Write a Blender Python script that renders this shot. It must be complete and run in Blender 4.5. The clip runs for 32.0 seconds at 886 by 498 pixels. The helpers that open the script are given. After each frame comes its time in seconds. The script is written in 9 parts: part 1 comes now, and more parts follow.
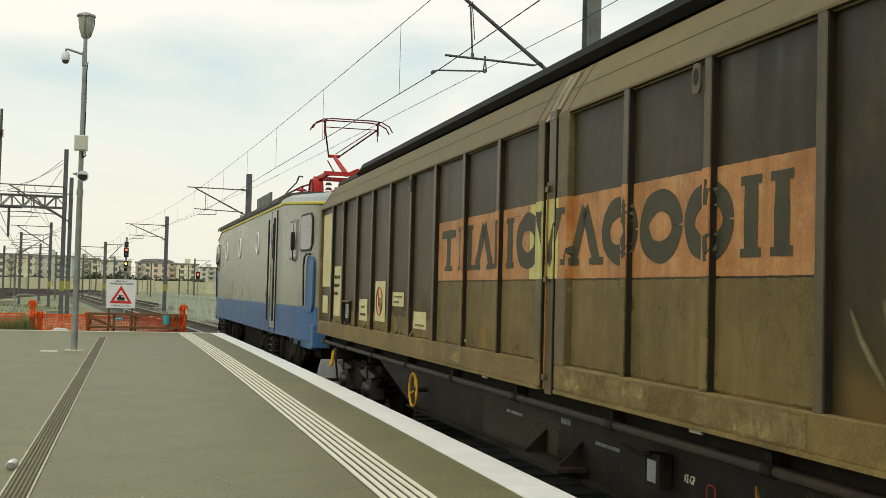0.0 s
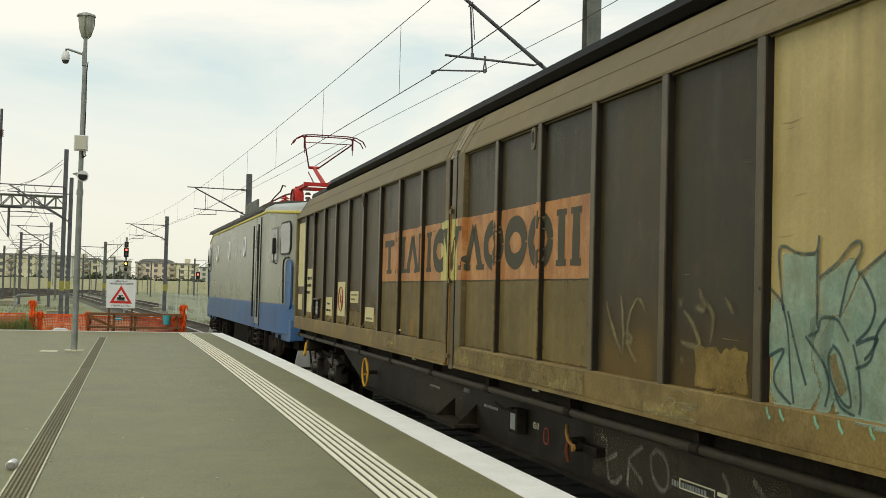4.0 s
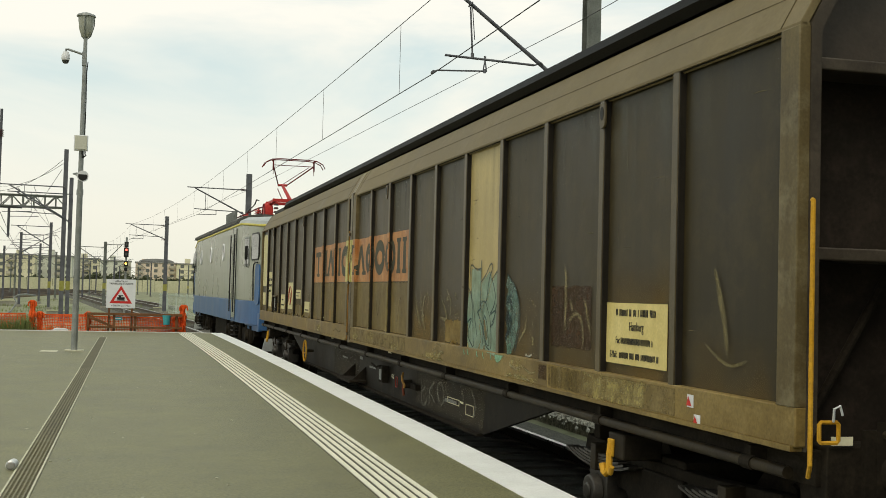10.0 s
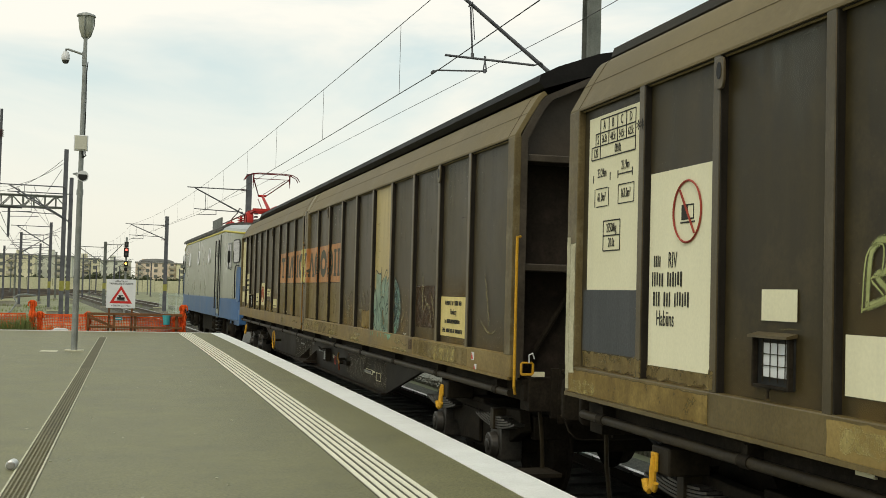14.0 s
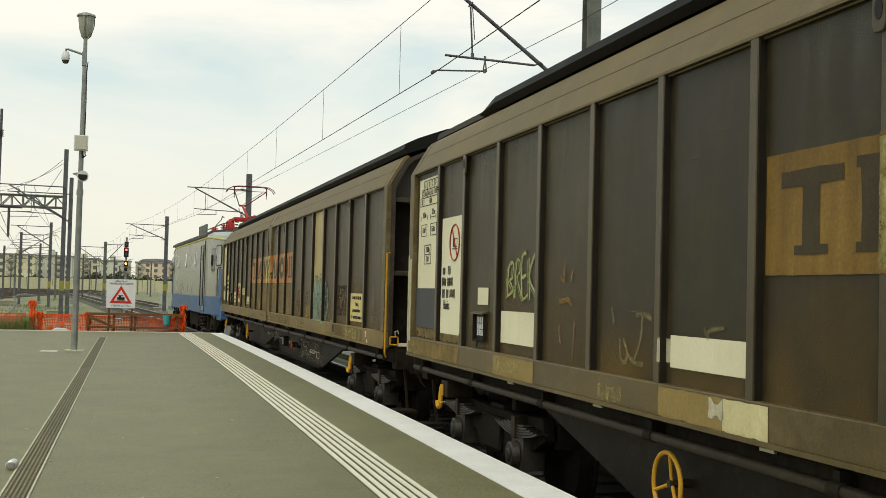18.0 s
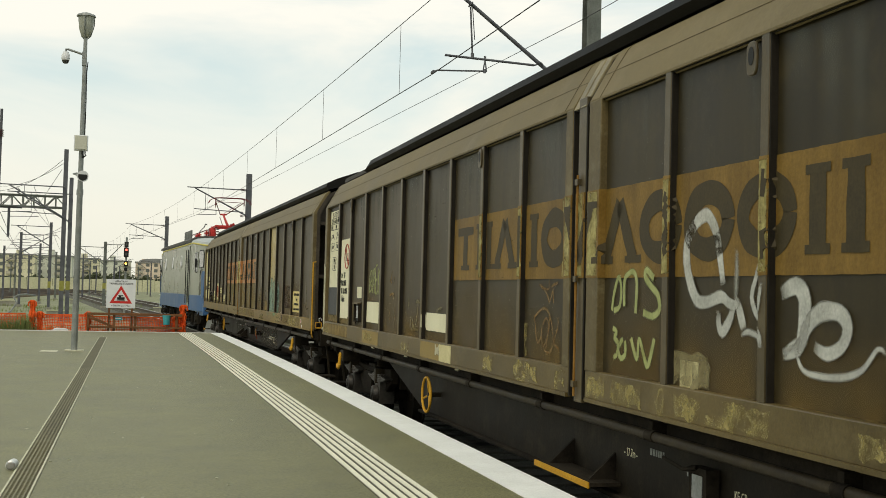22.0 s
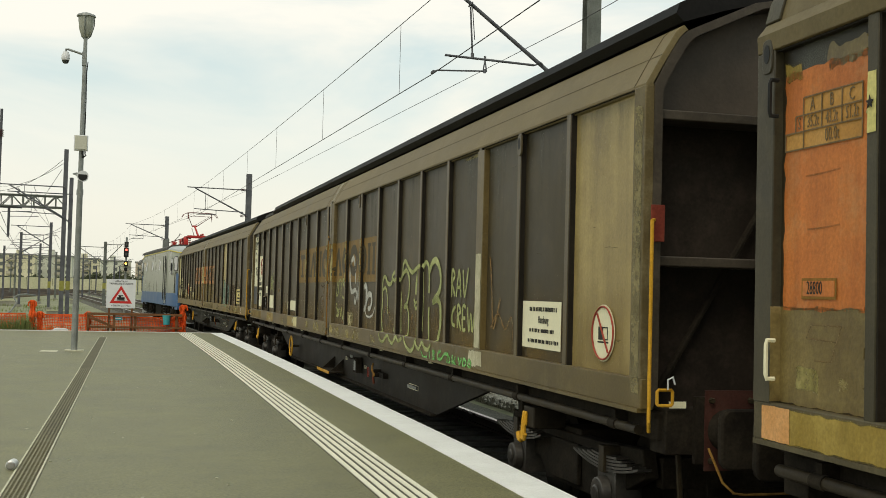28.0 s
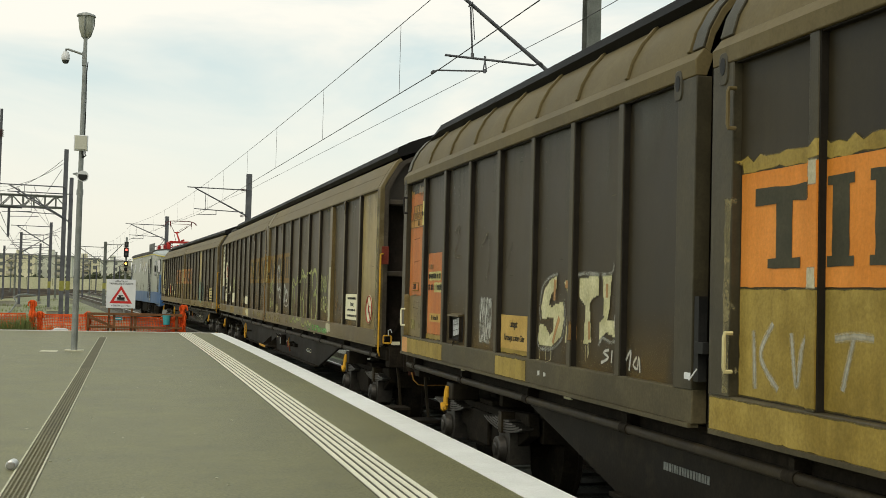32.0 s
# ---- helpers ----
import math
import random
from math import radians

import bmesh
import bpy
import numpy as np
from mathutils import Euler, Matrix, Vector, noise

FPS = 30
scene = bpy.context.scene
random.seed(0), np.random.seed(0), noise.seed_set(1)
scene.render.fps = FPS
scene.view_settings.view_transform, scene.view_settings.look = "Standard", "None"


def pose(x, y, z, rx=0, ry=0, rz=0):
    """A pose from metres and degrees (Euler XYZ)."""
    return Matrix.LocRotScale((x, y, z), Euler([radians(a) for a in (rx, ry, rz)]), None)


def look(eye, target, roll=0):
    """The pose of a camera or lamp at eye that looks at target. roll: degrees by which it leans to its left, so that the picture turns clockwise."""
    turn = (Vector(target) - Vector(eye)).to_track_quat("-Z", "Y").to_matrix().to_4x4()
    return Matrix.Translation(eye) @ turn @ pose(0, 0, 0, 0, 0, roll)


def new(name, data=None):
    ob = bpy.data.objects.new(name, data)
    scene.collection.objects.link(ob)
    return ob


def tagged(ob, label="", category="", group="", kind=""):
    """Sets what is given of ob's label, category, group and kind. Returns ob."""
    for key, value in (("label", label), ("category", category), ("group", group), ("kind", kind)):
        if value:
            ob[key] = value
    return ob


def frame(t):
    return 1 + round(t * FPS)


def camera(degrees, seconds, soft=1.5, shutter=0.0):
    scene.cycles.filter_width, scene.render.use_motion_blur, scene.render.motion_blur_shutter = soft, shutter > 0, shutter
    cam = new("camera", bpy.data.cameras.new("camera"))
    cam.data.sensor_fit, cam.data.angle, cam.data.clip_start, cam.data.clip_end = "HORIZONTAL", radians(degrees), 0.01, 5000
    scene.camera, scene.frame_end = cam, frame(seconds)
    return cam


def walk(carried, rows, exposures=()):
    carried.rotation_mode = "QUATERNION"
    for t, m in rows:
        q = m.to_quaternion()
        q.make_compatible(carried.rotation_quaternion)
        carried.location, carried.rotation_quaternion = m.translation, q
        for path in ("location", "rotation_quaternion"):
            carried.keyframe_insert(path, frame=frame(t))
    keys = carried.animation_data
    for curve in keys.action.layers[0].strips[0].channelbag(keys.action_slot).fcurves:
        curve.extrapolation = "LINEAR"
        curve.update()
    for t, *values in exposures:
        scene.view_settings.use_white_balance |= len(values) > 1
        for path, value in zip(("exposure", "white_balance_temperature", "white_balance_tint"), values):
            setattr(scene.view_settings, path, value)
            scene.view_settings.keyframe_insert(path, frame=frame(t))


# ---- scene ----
# camera: a tripod on the platform, standing still
EYE = Vector((0.0, 0.0, 1.261))
AHEAD = Vector((0.24641, 0.96843, 0.03767))
cam = camera(41.27, 32.0, 0.8)
VIEW = look(EYE, EYE + AHEAD * 20, 1.466)
walk(cam, [(0.0, VIEW), (32.0, VIEW)], [(0.0, 0.0, 7100, 8), (32.0, 0.0, 7100, 8)])

# ---- light: bright hazy overcast ----
SUN_EL, SUN_AZ = radians(52), radians(215)
world = bpy.data.worlds.new("sky")
scene.world = world
world.use_nodes = True
wn, wl = world.node_tree.nodes, world.node_tree.links
wn.clear()
w_out = wn.new("ShaderNodeOutputWorld")
w_bg = wn.new("ShaderNodeBackground")
w_sky = wn.new("ShaderNodeTexSky")
w_sky.sky_type = 'NISHITA'
w_sky.sun_disc = False
w_sky.sun_elevation, w_sky.sun_rotation = SUN_EL, SUN_AZ
w_sky.air_density, w_sky.dust_density = 1.0, 2.0
w_gain = wn.new("ShaderNodeVectorMath")
w_gain.operation = 'SCALE'
w_gain.inputs[3].default_value = 0.11
wl.new(w_sky.outputs[0], w_gain.inputs[0])
w_tc = wn.new("ShaderNodeTexCoord")
w_map = wn.new("ShaderNodeMapping")
w_map.inputs["Scale"].default_value = (1.0, 1.0, 3.2)
wl.new(w_tc.outputs["Generated"], w_map.inputs[0])
w_noise = wn.new("ShaderNodeTexNoise")
w_noise.inputs["Scale"].default_value = 2.3
w_noise.inputs["Detail"].default_value = 6
w_noise.inputs["Roughness"].default_value = 0.55
w_noise.inputs["Distortion"].default_value = 0.4
wl.new(w_map.outputs[0], w_noise.inputs["Vector"])
w_ramp = wn.new("ShaderNodeValToRGB")
w_ramp.color_ramp.elements[0].position, w_ramp.color_ramp.elements[0].color = 0.41, (0, 0, 0, 1)
w_ramp.color_ramp.elements[1].position, w_ramp.color_ramp.elements[1].color = 0.62, (1, 1, 1, 1)
wl.new(w_noise.outputs[0], w_ramp.inputs[0])
# haze near the horizon, thin cloud higher up
w_sep = wn.new("ShaderNodeSeparateXYZ")
wl.new(w_tc.outputs["Generated"], w_sep.inputs[0])
w_el = wn.new("ShaderNodeValToRGB")
w_el.color_ramp.elements[0].position, w_el.color_ramp.elements[0].color = 0.0, (0.84, 0.86, 0.79, 1)
w_el.color_ramp.elements[1].position, w_el.color_ramp.elements[1].color = 0.3, (0.98, 1.0, 1.0, 1)
e_mid = w_el.color_ramp.elements.new(0.12)
e_mid.color = (0.955, 0.965, 0.92, 1)
wl.new(w_sep.outputs[2], w_el.inputs[0])
w_pale = wn.new("ShaderNodeMixRGB")
w_pale.inputs[0].default_value = 0.62
w_pale.inputs[2].default_value = (0.74, 0.97, 1.02, 1)
wl.new(w_gain.outputs[0], w_pale.inputs[1])
w_high = wn.new("ShaderNodeMapRange")
w_high.inputs[1].default_value, w_high.inputs[2].default_value = 0.06, 0.2
wl.new(w_sep.outputs[2], w_high.inputs[0])
w_inv = wn.new("ShaderNodeMath")
w_inv.operation = 'SUBTRACT'
w_inv.inputs[0].default_value = 1.0
wl.new(w_ramp.outputs[0], w_inv.inputs[1])
w_amt = wn.new("ShaderNodeMath")
w_amt.operation = 'MULTIPLY'
wl.new(w_high.outputs[0], w_amt.inputs[0])
wl.new(w_inv.outputs[0], w_amt.inputs[1])
w_mix = wn.new("ShaderNodeMixRGB")
wl.new(w_amt.outputs[0], w_mix.inputs[0])
wl.new(w_el.outputs[0], w_mix.inputs[1])
wl.new(w_pale.outputs[0], w_mix.inputs[2])
wl.new(w_mix.outputs[0], w_bg.inputs[0])
w_bg.inputs[1].default_value = 1.0
wl.new(w_bg.outputs[0], w_out.inputs[0])

sun_data = bpy.data.lights.new("sun", 'SUN')
sun_data.energy, sun_data.angle, sun_data.color = 1.3, radians(28), (1.0, 0.94, 0.82)
sun_ob = new("sun", sun_data)
sun_ob.matrix_basis = look((-8, -12, 30), (0, 0, 30 - math.hypot(8, 12) * math.tan(SUN_EL)))

# ---- plan: the curve of the track, the wagons' path along it ----
CURVE = 0.000924            # 1 / radius in metres
RAIL = -0.52                # rail top; the platform's surface is z = 0
TRACK_X = 4.307             # track centre beside the camera
HALF = 1.42                 # half width of a wagon


def heading(s):
    return CURVE * min(s, 62) + 0.00088 * min(max(s - 30, 0), 32)


STEP = 0.25
PATH_X, PATH_Y = [TRACK_X], [0.0]
for i in range(4000):
    a = heading((i + 0.5) * STEP)
    PATH_X.append(PATH_X[-1] - math.sin(a) * STEP)
    PATH_Y.append(PATH_Y[-1] + math.cos(a) * STEP)


def on_track(s, off=0.0):
    """Point of the track at s metres ahead; off metres to the right of its centre."""
    a = heading(s)
    if s < 0:
        x, y = TRACK_X - CURVE * s * s / 2, s
    else:
        i = min(int(s / STEP), len(PATH_X) - 2)
        k = s / STEP - i
        x = PATH_X[i] * (1 - k) + PATH_X[i + 1] * k
        y = PATH_Y[i] * (1 - k) + PATH_Y[i + 1] * k
    return Vector((x + off * math.cos(a), y + off * math.sin(a), 0.0))


def run(t):
    """Metres that the train has gone after t seconds."""
    return 0.0167 + t * (0.552896 + t * (0.0325788 + t * (-0.00137785 + t * (0.000055428 + t * -6.9878e-07))))


# ---- mesh helpers ----
class Shape:
    def __init__(self):
        self.v, self.f = [], []

    def add(self, verts, faces):
        n = len(self.v)
        self.v += [tuple(p) for p in verts]
        self.f += [tuple(n + i for i in q) for q in faces]
        return self

    def box(self, x0, x1, y0, y1, z0, z1):
        x0, x1 = min(x0, x1), max(x0, x1)
        y0, y1 = min(y0, y1), max(y0, y1)
        z0, z1 = min(z0, z1), max(z0, z1)
        return self.add([(x0, y0, z0), (x1, y0, z0), (x1, y1, z0), (x0, y1, z0), (x0, y0, z1), (x1, y0, z1), (x1, y1, z1), (x0, y1, z1)],
                        [(0, 3, 2, 1), (4, 5, 6, 7), (0, 1, 5, 4), (1, 2, 6, 5), (2, 3, 7, 6), (3, 0, 4, 7)])

    def prism(self, outline, axis, a, b):
        """Outline of two coordinates, counter-clockwise seen from the end, pushed along an axis from a to b."""
        def at(p, h):
            return {"y": (p[0], h, p[1]), "x": (h, p[0], p[1]), "z": (p[0], p[1], h)}[axis]
        n = len(outline)
        return self.add([at(p, a) for p in outline] + [at(p, b) for p in outline],
                        [tuple(range(n)), tuple(range(2 * n - 1, n - 1, -1))] + [(i, n + i, n + (i + 1) % n, (i + 1) % n) for i in range(n)])

    def rod(self, p, q, r, r2=None, n=8):
        p, q = Vector(p), Vector(q)
        d = (q - p).normalized()
        u = d.orthogonal().normalized()
        w = d.cross(u)
        r2 = r if r2 is None else r2
        ring = [(math.cos(2 * math.pi * i / n), math.sin(2 * math.pi * i / n)) for i in range(n)]
        vs = [p + (u * c + w * s) * r for c, s in ring] + [q + (u * c + w * s) * r2 for c, s in ring]
        return self.add(vs, [tuple(range(n - 1, -1, -1)), tuple(range(n, 2 * n))] + [(i, (i + 1) % n, n + (i + 1) % n, n + i) for i in range(n)])

    def tube(self, pts, r, n=6):
        pts = [Vector(p) for p in pts]
        rings, u = [], None
        for i, p in enumerate(pts):
            d = (pts[min(i + 1, len(pts) - 1)] - pts[max(i - 1, 0)]).normalized()
            u = d.orthogonal().normalized() if u is None else (u - d * u.dot(d)).normalized()
            w = d.cross(u)
            rings += [p + (u * math.cos(2 * math.pi * k / n) + w * math.sin(2 * math.pi * k / n)) * r for k in range(n)]
        fs = [(j * n + k, j * n + (k + 1) % n, (j + 1) * n + (k + 1) % n, (j + 1) * n + k) for j in range(len(pts) - 1) for k in range(n)]
        return self.add(rings, fs + [tuple(range(n - 1, -1, -1)), tuple(range(len(rings) - n, len(rings)))])

    def hoop(self, c, axis, big, small, n=28, m=6):
        c, axis = Vector(c), Vector(axis).normalized()
        u = axis.orthogonal().normalized()
        w = axis.cross(u)
        vs = []
        for i in range(n):
            d = u * math.cos(2 * math.pi * i / n) + w * math.sin(2 * math.pi * i / n)
            vs += [c + d * (big + small * math.cos(2 * math.pi * k / m)) + axis * small * math.sin(2 * math.pi * k / m) for k in range(m)]
        return self.add(vs, [(i * m + k, ((i + 1) % n) * m + k, ((i + 1) % n) * m + (k + 1) % m, i * m + (k + 1) % m) for i in range(n) for k in range(m)])

    def spin(self, c, outline, n=20):
        """Outline of (radius, height) turned about a vertical axis at c."""
        vs, m = [], len(outline)
        for i in range(n):
            a = 2 * math.pi * i / n
            vs += [(c[0] + r * math.cos(a), c[1] + r * math.sin(a), c[2] + h) for r, h in outline]
        return self.add(vs, [(i * m + k, ((i + 1) % n) * m + k, ((i + 1) % n) * m + k + 1, i * m + k + 1) for i in range(n) for k in range(m - 1)])

    fade = None

    def data(self, name, mat, crease=32):
        me = bpy.data.meshes.new(name)
        me.from_pydata(self.v, [], self.f)
        bm = bmesh.new()
        bm.from_mesh(me)
        if len(self.f) < 20000:
            bmesh.ops.recalc_face_normals(bm, faces=bm.faces)
        bm.to_mesh(me)
        bm.free()
        if self.fade:
            me.attributes.new("fade", 'FLOAT', 'POINT').data.foreach_set("value", self.fade)
        me.shade_smooth()
        me.set_sharp_from_angle(angle=radians(crease))
        if mat:
            me.materials.append(mat)
        return me


def part(name, shape, mat, parent=None, label="", bevel=0.0, at=None):
    me = shape if isinstance(shape, bpy.types.Mesh) else shape.data(name, mat)
    ob = new(name, me)
    if parent:
        ob.parent = parent
    if at is not None:
        ob.matrix_basis = at
    if label:
        ob["label"] = label
    if bevel:
        b = ob.modifiers.new("bevel", 'BEVEL')
        b.width, b.segments, b.limit_method, b.angle_limit = bevel, 2, 'ANGLE', radians(50)
    return ob


def thing(name, at, label, category, group="", kind=""):
    ob = new(name)
    ob.matrix_basis = at
    ob.empty_display_size = 0.3
    return tagged(ob, label, category, group, kind)


# ---- materials ----
def surface(name, low, high, rough=0.6, metal=0.0, scale=3.0, grain=60.0, grain_amount=0.25, bump=0.15, streak=0.0, dust=None, dust_amount=0.0,
            vary=0.0, rough_vary=0.15, contrast=(0.35, 0.65), bump_scale=None, spec=0.12, stretch=None, spray=0.0, patchy=0.45, sheen=0.0):
    """Painted or mineral surface: two tones in large patches, fine grain, upright streaks, dust and relief."""
    m = bpy.data.materials.new(name)
    m.use_nodes = True
    nt = m.node_tree
    N, L = nt.nodes, nt.links
    bsdf = N["Principled BSDF"]
    tc = N.new("ShaderNodeTexCoord")
    info = N.new("ShaderNodeObjectInfo")
    shift = N.new("ShaderNodeVectorMath")
    shift.operation = 'ADD'
    coord = tc.outputs["Object"]
    if vary:
        comb = N.new("ShaderNodeCombineXYZ")
        mul = N.new("ShaderNodeMath")
        mul.operation = 'MULTIPLY'
        mul.inputs[1].default_value = 37.0
        L.new(info.outputs["Random"], mul.inputs[0])
        L.new(mul.outputs[0], comb.inputs[0])
        L.new(mul.outputs[0], comb.inputs[2])
        L.new(coord, shift.inputs[0])
        L.new(comb.outputs[0], shift.inputs[1])
        coord = shift.outputs[0]
    if stretch:
        mp = N.new("ShaderNodeMapping")
        mp.inputs["Scale"].default_value = stretch
        L.new(coord, mp.inputs[0])
        coord = mp.outputs[0]

    def noisy(sc, detail, vec, rgh=0.6):
        n = N.new("ShaderNodeTexNoise")
        n.inputs["Scale"].default_value, n.inputs["Detail"].default_value, n.inputs["Roughness"].default_value = sc, detail, rgh
        L.new(vec, n.inputs["Vector"])
        return n.outputs[0]

    def ramp(fac, a, b, p0, p1):
        r = N.new("ShaderNodeValToRGB")
        r.color_ramp.elements[0].position, r.color_ramp.elements[0].color = p0, (*a, 1)
        r.color_ramp.elements[1].position, r.color_ramp.elements[1].color = p1, (*b, 1)
        L.new(fac, r.inputs[0])
        return r.outputs[0]

    big = noisy(scale, 5, coord)
    col = ramp(big, low, high, *contrast)
    fine = noisy(grain, 3, coord)
    g = 1 - grain_amount
    mulc = N.new("ShaderNodeMixRGB")
    mulc.blend_type = 'MULTIPLY'
    mulc.inputs[0].default_value = 1.0
    L.new(col, mulc.inputs[1])
    L.new(ramp(fine, (g, g, g), (1, 1, 1), 0.3, 0.7), mulc.inputs[2])
    col = mulc.outputs[0]
    if streak:
        mp2 = N.new("ShaderNodeMapping")
        mp2.inputs["Scale"].default_value = (5, 5, 0.35)
        L.new(coord, mp2.inputs[0])
        st = noisy(1.6, 4, mp2.outputs[0])
        mx = N.new("ShaderNodeMixRGB")
        mx.blend_type = 'MULTIPLY'
        mx.inputs[0].default_value = streak
        L.new(col, mx.inputs[1])
        L.new(ramp(st, (0.45, 0.42, 0.38), (1.25, 1.22, 1.15), 0.3, 0.75), mx.inputs[2])
        col = mx.outputs[0]
    if dust:
        ds = noisy(scale * 2.7, 7, coord, 0.75)
        fac = N.new("ShaderNodeMapRange")
        fac.inputs[1].default_value, fac.inputs[2].default_value, fac.inputs[4].default_value = 0.5, 0.72, dust_amount
        L.new(ds, fac.inputs[0])
        mx = N.new("ShaderNodeMixRGB")
        mx.inputs[2].default_value = (*dust, 1)
        L.new(fac.outputs[0], mx.inputs[0])
        L.new(col, mx.inputs[1])
        col = mx.outputs[0]
    if vary:
        hsv = N.new("ShaderNodeHueSaturation")
        rr = N.new("ShaderNodeMapRange")
        rr.inputs[3].default_value, rr.inputs[4].default_value = 1 - vary, 1 + vary
        L.new(info.outputs["Random"], rr.inputs[0])
        L.new(rr.outputs[0], hsv.inputs["Value"])
        L.new(col, hsv.inputs["Color"])
        col = hsv.outputs[0]
    L.new(col, bsdf.inputs["Base Color"])
    rm = N.new("ShaderNodeMapRange")
    rm.inputs[3].default_value, rm.inputs[4].default_value = max(rough - rough_vary, 0.05), min(rough + rough_vary, 1)
    L.new(big, rm.inputs[0])
    L.new(rm.outputs[0], bsdf.inputs["Roughness"])
    bsdf.inputs["Metallic"].default_value = metal
    bsdf.inputs["Specular IOR Level"].default_value = spec
    if sheen:
        # thin dry dust, palest at a glancing view
        bsdf.inputs["Sheen Weight"].default_value, bsdf.inputs["Sheen Roughness"].default_value = sheen, 0.45
        bsdf.inputs["Sheen Tint"].default_value = (0.85, 0.7, 0.45, 1)
    if bump:
        bp = N.new("ShaderNodeBump")
        bp.inputs["Strength"].default_value, bp.inputs["Distance"].default_value = bump, 0.01
        L.new(noisy(bump_scale or grain, 4, coord), bp.inputs["Height"])
        L.new(bp.outputs[0], bsdf.inputs["Normal"])
    if spray:
        # feathered paint: opaque in the middle of a stroke, thin at its edge
        at = N.new("ShaderNodeAttribute")
        at.attribute_name = "fade"
        cov = N.new("ShaderNodeMath")
        cov.operation = 'MULTIPLY'
        L.new(at.outputs["Fac"], cov.inputs[0])
        rg = N.new("ShaderNodeMapRange")
        rg.inputs[1].default_value, rg.inputs[2].default_value = 0.3, 0.62
        rg.inputs[3].default_value, rg.inputs[4].default_value = spray * patchy, spray
        L.new(noisy(7.0, 5, coord, 0.7), rg.inputs[0])
        L.new(rg.outputs[0], cov.inputs[1])
        L.new(cov.outputs[0], bsdf.inputs["Alpha"])
    return m


def glow(name, colour, power):
    m = bpy.data.materials.new(name)
    m.use_nodes = True
    b = m.node_tree.nodes["Principled BSDF"]
    b.inputs["Base Color"].default_value = (*colour, 1)
    b.inputs["Emission Color"].default_value = (*colour, 1)
    b.inputs["Emission Strength"].default_value = power
    return m


def glassy(name, colour, rough=0.08):
    m = bpy.data.materials.new(name)
    m.use_nodes = True
    b = m.node_tree.nodes["Principled BSDF"]
    b.inputs["Base Color"].default_value = (*colour, 1)
    b.inputs["Roughness"].default_value = rough
    b.inputs["Specular IOR Level"].default_value = 0.8
    return m


ASPHALT = surface("asphalt", (0.168, 0.159, 0.068), (0.275, 0.26, 0.12), 0.55, scale=1.3, grain=48, grain_amount=0.55, bump=0.5, bump_scale=80, dust=(0.105, 0.101, 0.05), dust_amount=0.6, spec=0.5, rough_vary=0.06, contrast=(0.25, 0.75))
WHITE_LINE = surface("white_line_paint", (0.82, 0.83, 0.8), (0.9, 0.91, 0.88), 0.55, scale=2.0, grain=90, grain_amount=0.12, dust=(0.55, 0.54, 0.48), dust_amount=0.25)
TACTILE = surface("cream_tactile_strip", (0.8, 0.78, 0.62), (0.9, 0.87, 0.71), 0.7, scale=3.0, grain=120, grain_amount=0.2, dust=(0.48, 0.45, 0.34), dust_amount=0.3)
CONCRETE = surface("concrete", (0.27, 0.26, 0.21), (0.36, 0.35, 0.29), 0.85, scale=1.2, grain=120, grain_amount=0.3, bump=0.3, streak=0.3)
DRAIN = surface("steel_grating", (0.09, 0.085, 0.06), (0.14, 0.13, 0.09), 0.7, 0.1, scale=6, grain=80)
BALLAST = surface("ballast", (0.10, 0.095, 0.075), (0.2, 0.19, 0.15), 0.95, scale=9, grain=45, grain_amount=0.7, bump=1.0, bump_scale=26)
DIRT = surface("yard_ground", (0.2, 0.215, 0.125), (0.3, 0.3, 0.19), 0.95, scale=0.11, grain=3.0, grain_amount=0.35, bump=0.5, dust=(0.22, 0.21, 0.16), dust_amount=0.6)
SLEEPER = surface("concrete_sleeper", (0.08, 0.075, 0.06), (0.13, 0.12, 0.10), 0.9, scale=4, grain=60, vary=0.25)
STEEL_RAIL = surface("rail_steel", (0.07, 0.05, 0.035), (0.11, 0.08, 0.06), 0.6, 0.4, scale=4, grain=70)
RAIL_TOP = surface("polished_rail", (0.35, 0.34, 0.32), (0.45, 0.44, 0.42), 0.3, 0.9, scale=4, grain=70, bump=0)
GALV = surface("galvanised_steel", (0.24, 0.26, 0.25), (0.34, 0.355, 0.34), 0.5, 0.35, scale=5, grain=50, streak=0.35)
MAST = surface("painted_mast_steel", (0.1, 0.105, 0.12), (0.15, 0.155, 0.17), 0.55, 0.2, scale=3, grain=40, streak=0.4)
MAST_GREY = surface("grey_mast_steel", (0.13, 0.142, 0.13), (0.19, 0.203, 0.187), 0.55, 0.2, scale=3, grain=40, streak=0.4)
WIRE = surface("wire", (0.07, 0.07, 0.07), (0.10, 0.10, 0.10), 0.6, 0.4, bump=0)
YELLOW_BAND = surface("yellow_band", (0.26, 0.25, 0.06), (0.34, 0.32, 0.09), 0.7, scale=8)
ORANGE_NET = surface("orange_net", (0.62, 0.06, 0.012), (0.88, 0.14, 0.028), 0.6, scale=5, grain=40)
TIMBER = surface("rough_timber", (0.16, 0.07, 0.03), (0.24, 0.11, 0.05), 0.8, scale=4, grain=60, grain_amount=0.4)
WHITE_SIGN = surface("white_sign", (0.62, 0.63, 0.64), (0.7, 0.71, 0.71), 0.45, scale=3, grain=60, grain_amount=0.05, bump=0.03)
RING_RED = surface("dull_red_ring", (0.3, 0.05, 0.035), (0.38, 0.075, 0.05), 0.6, scale=4, bump=0.02)
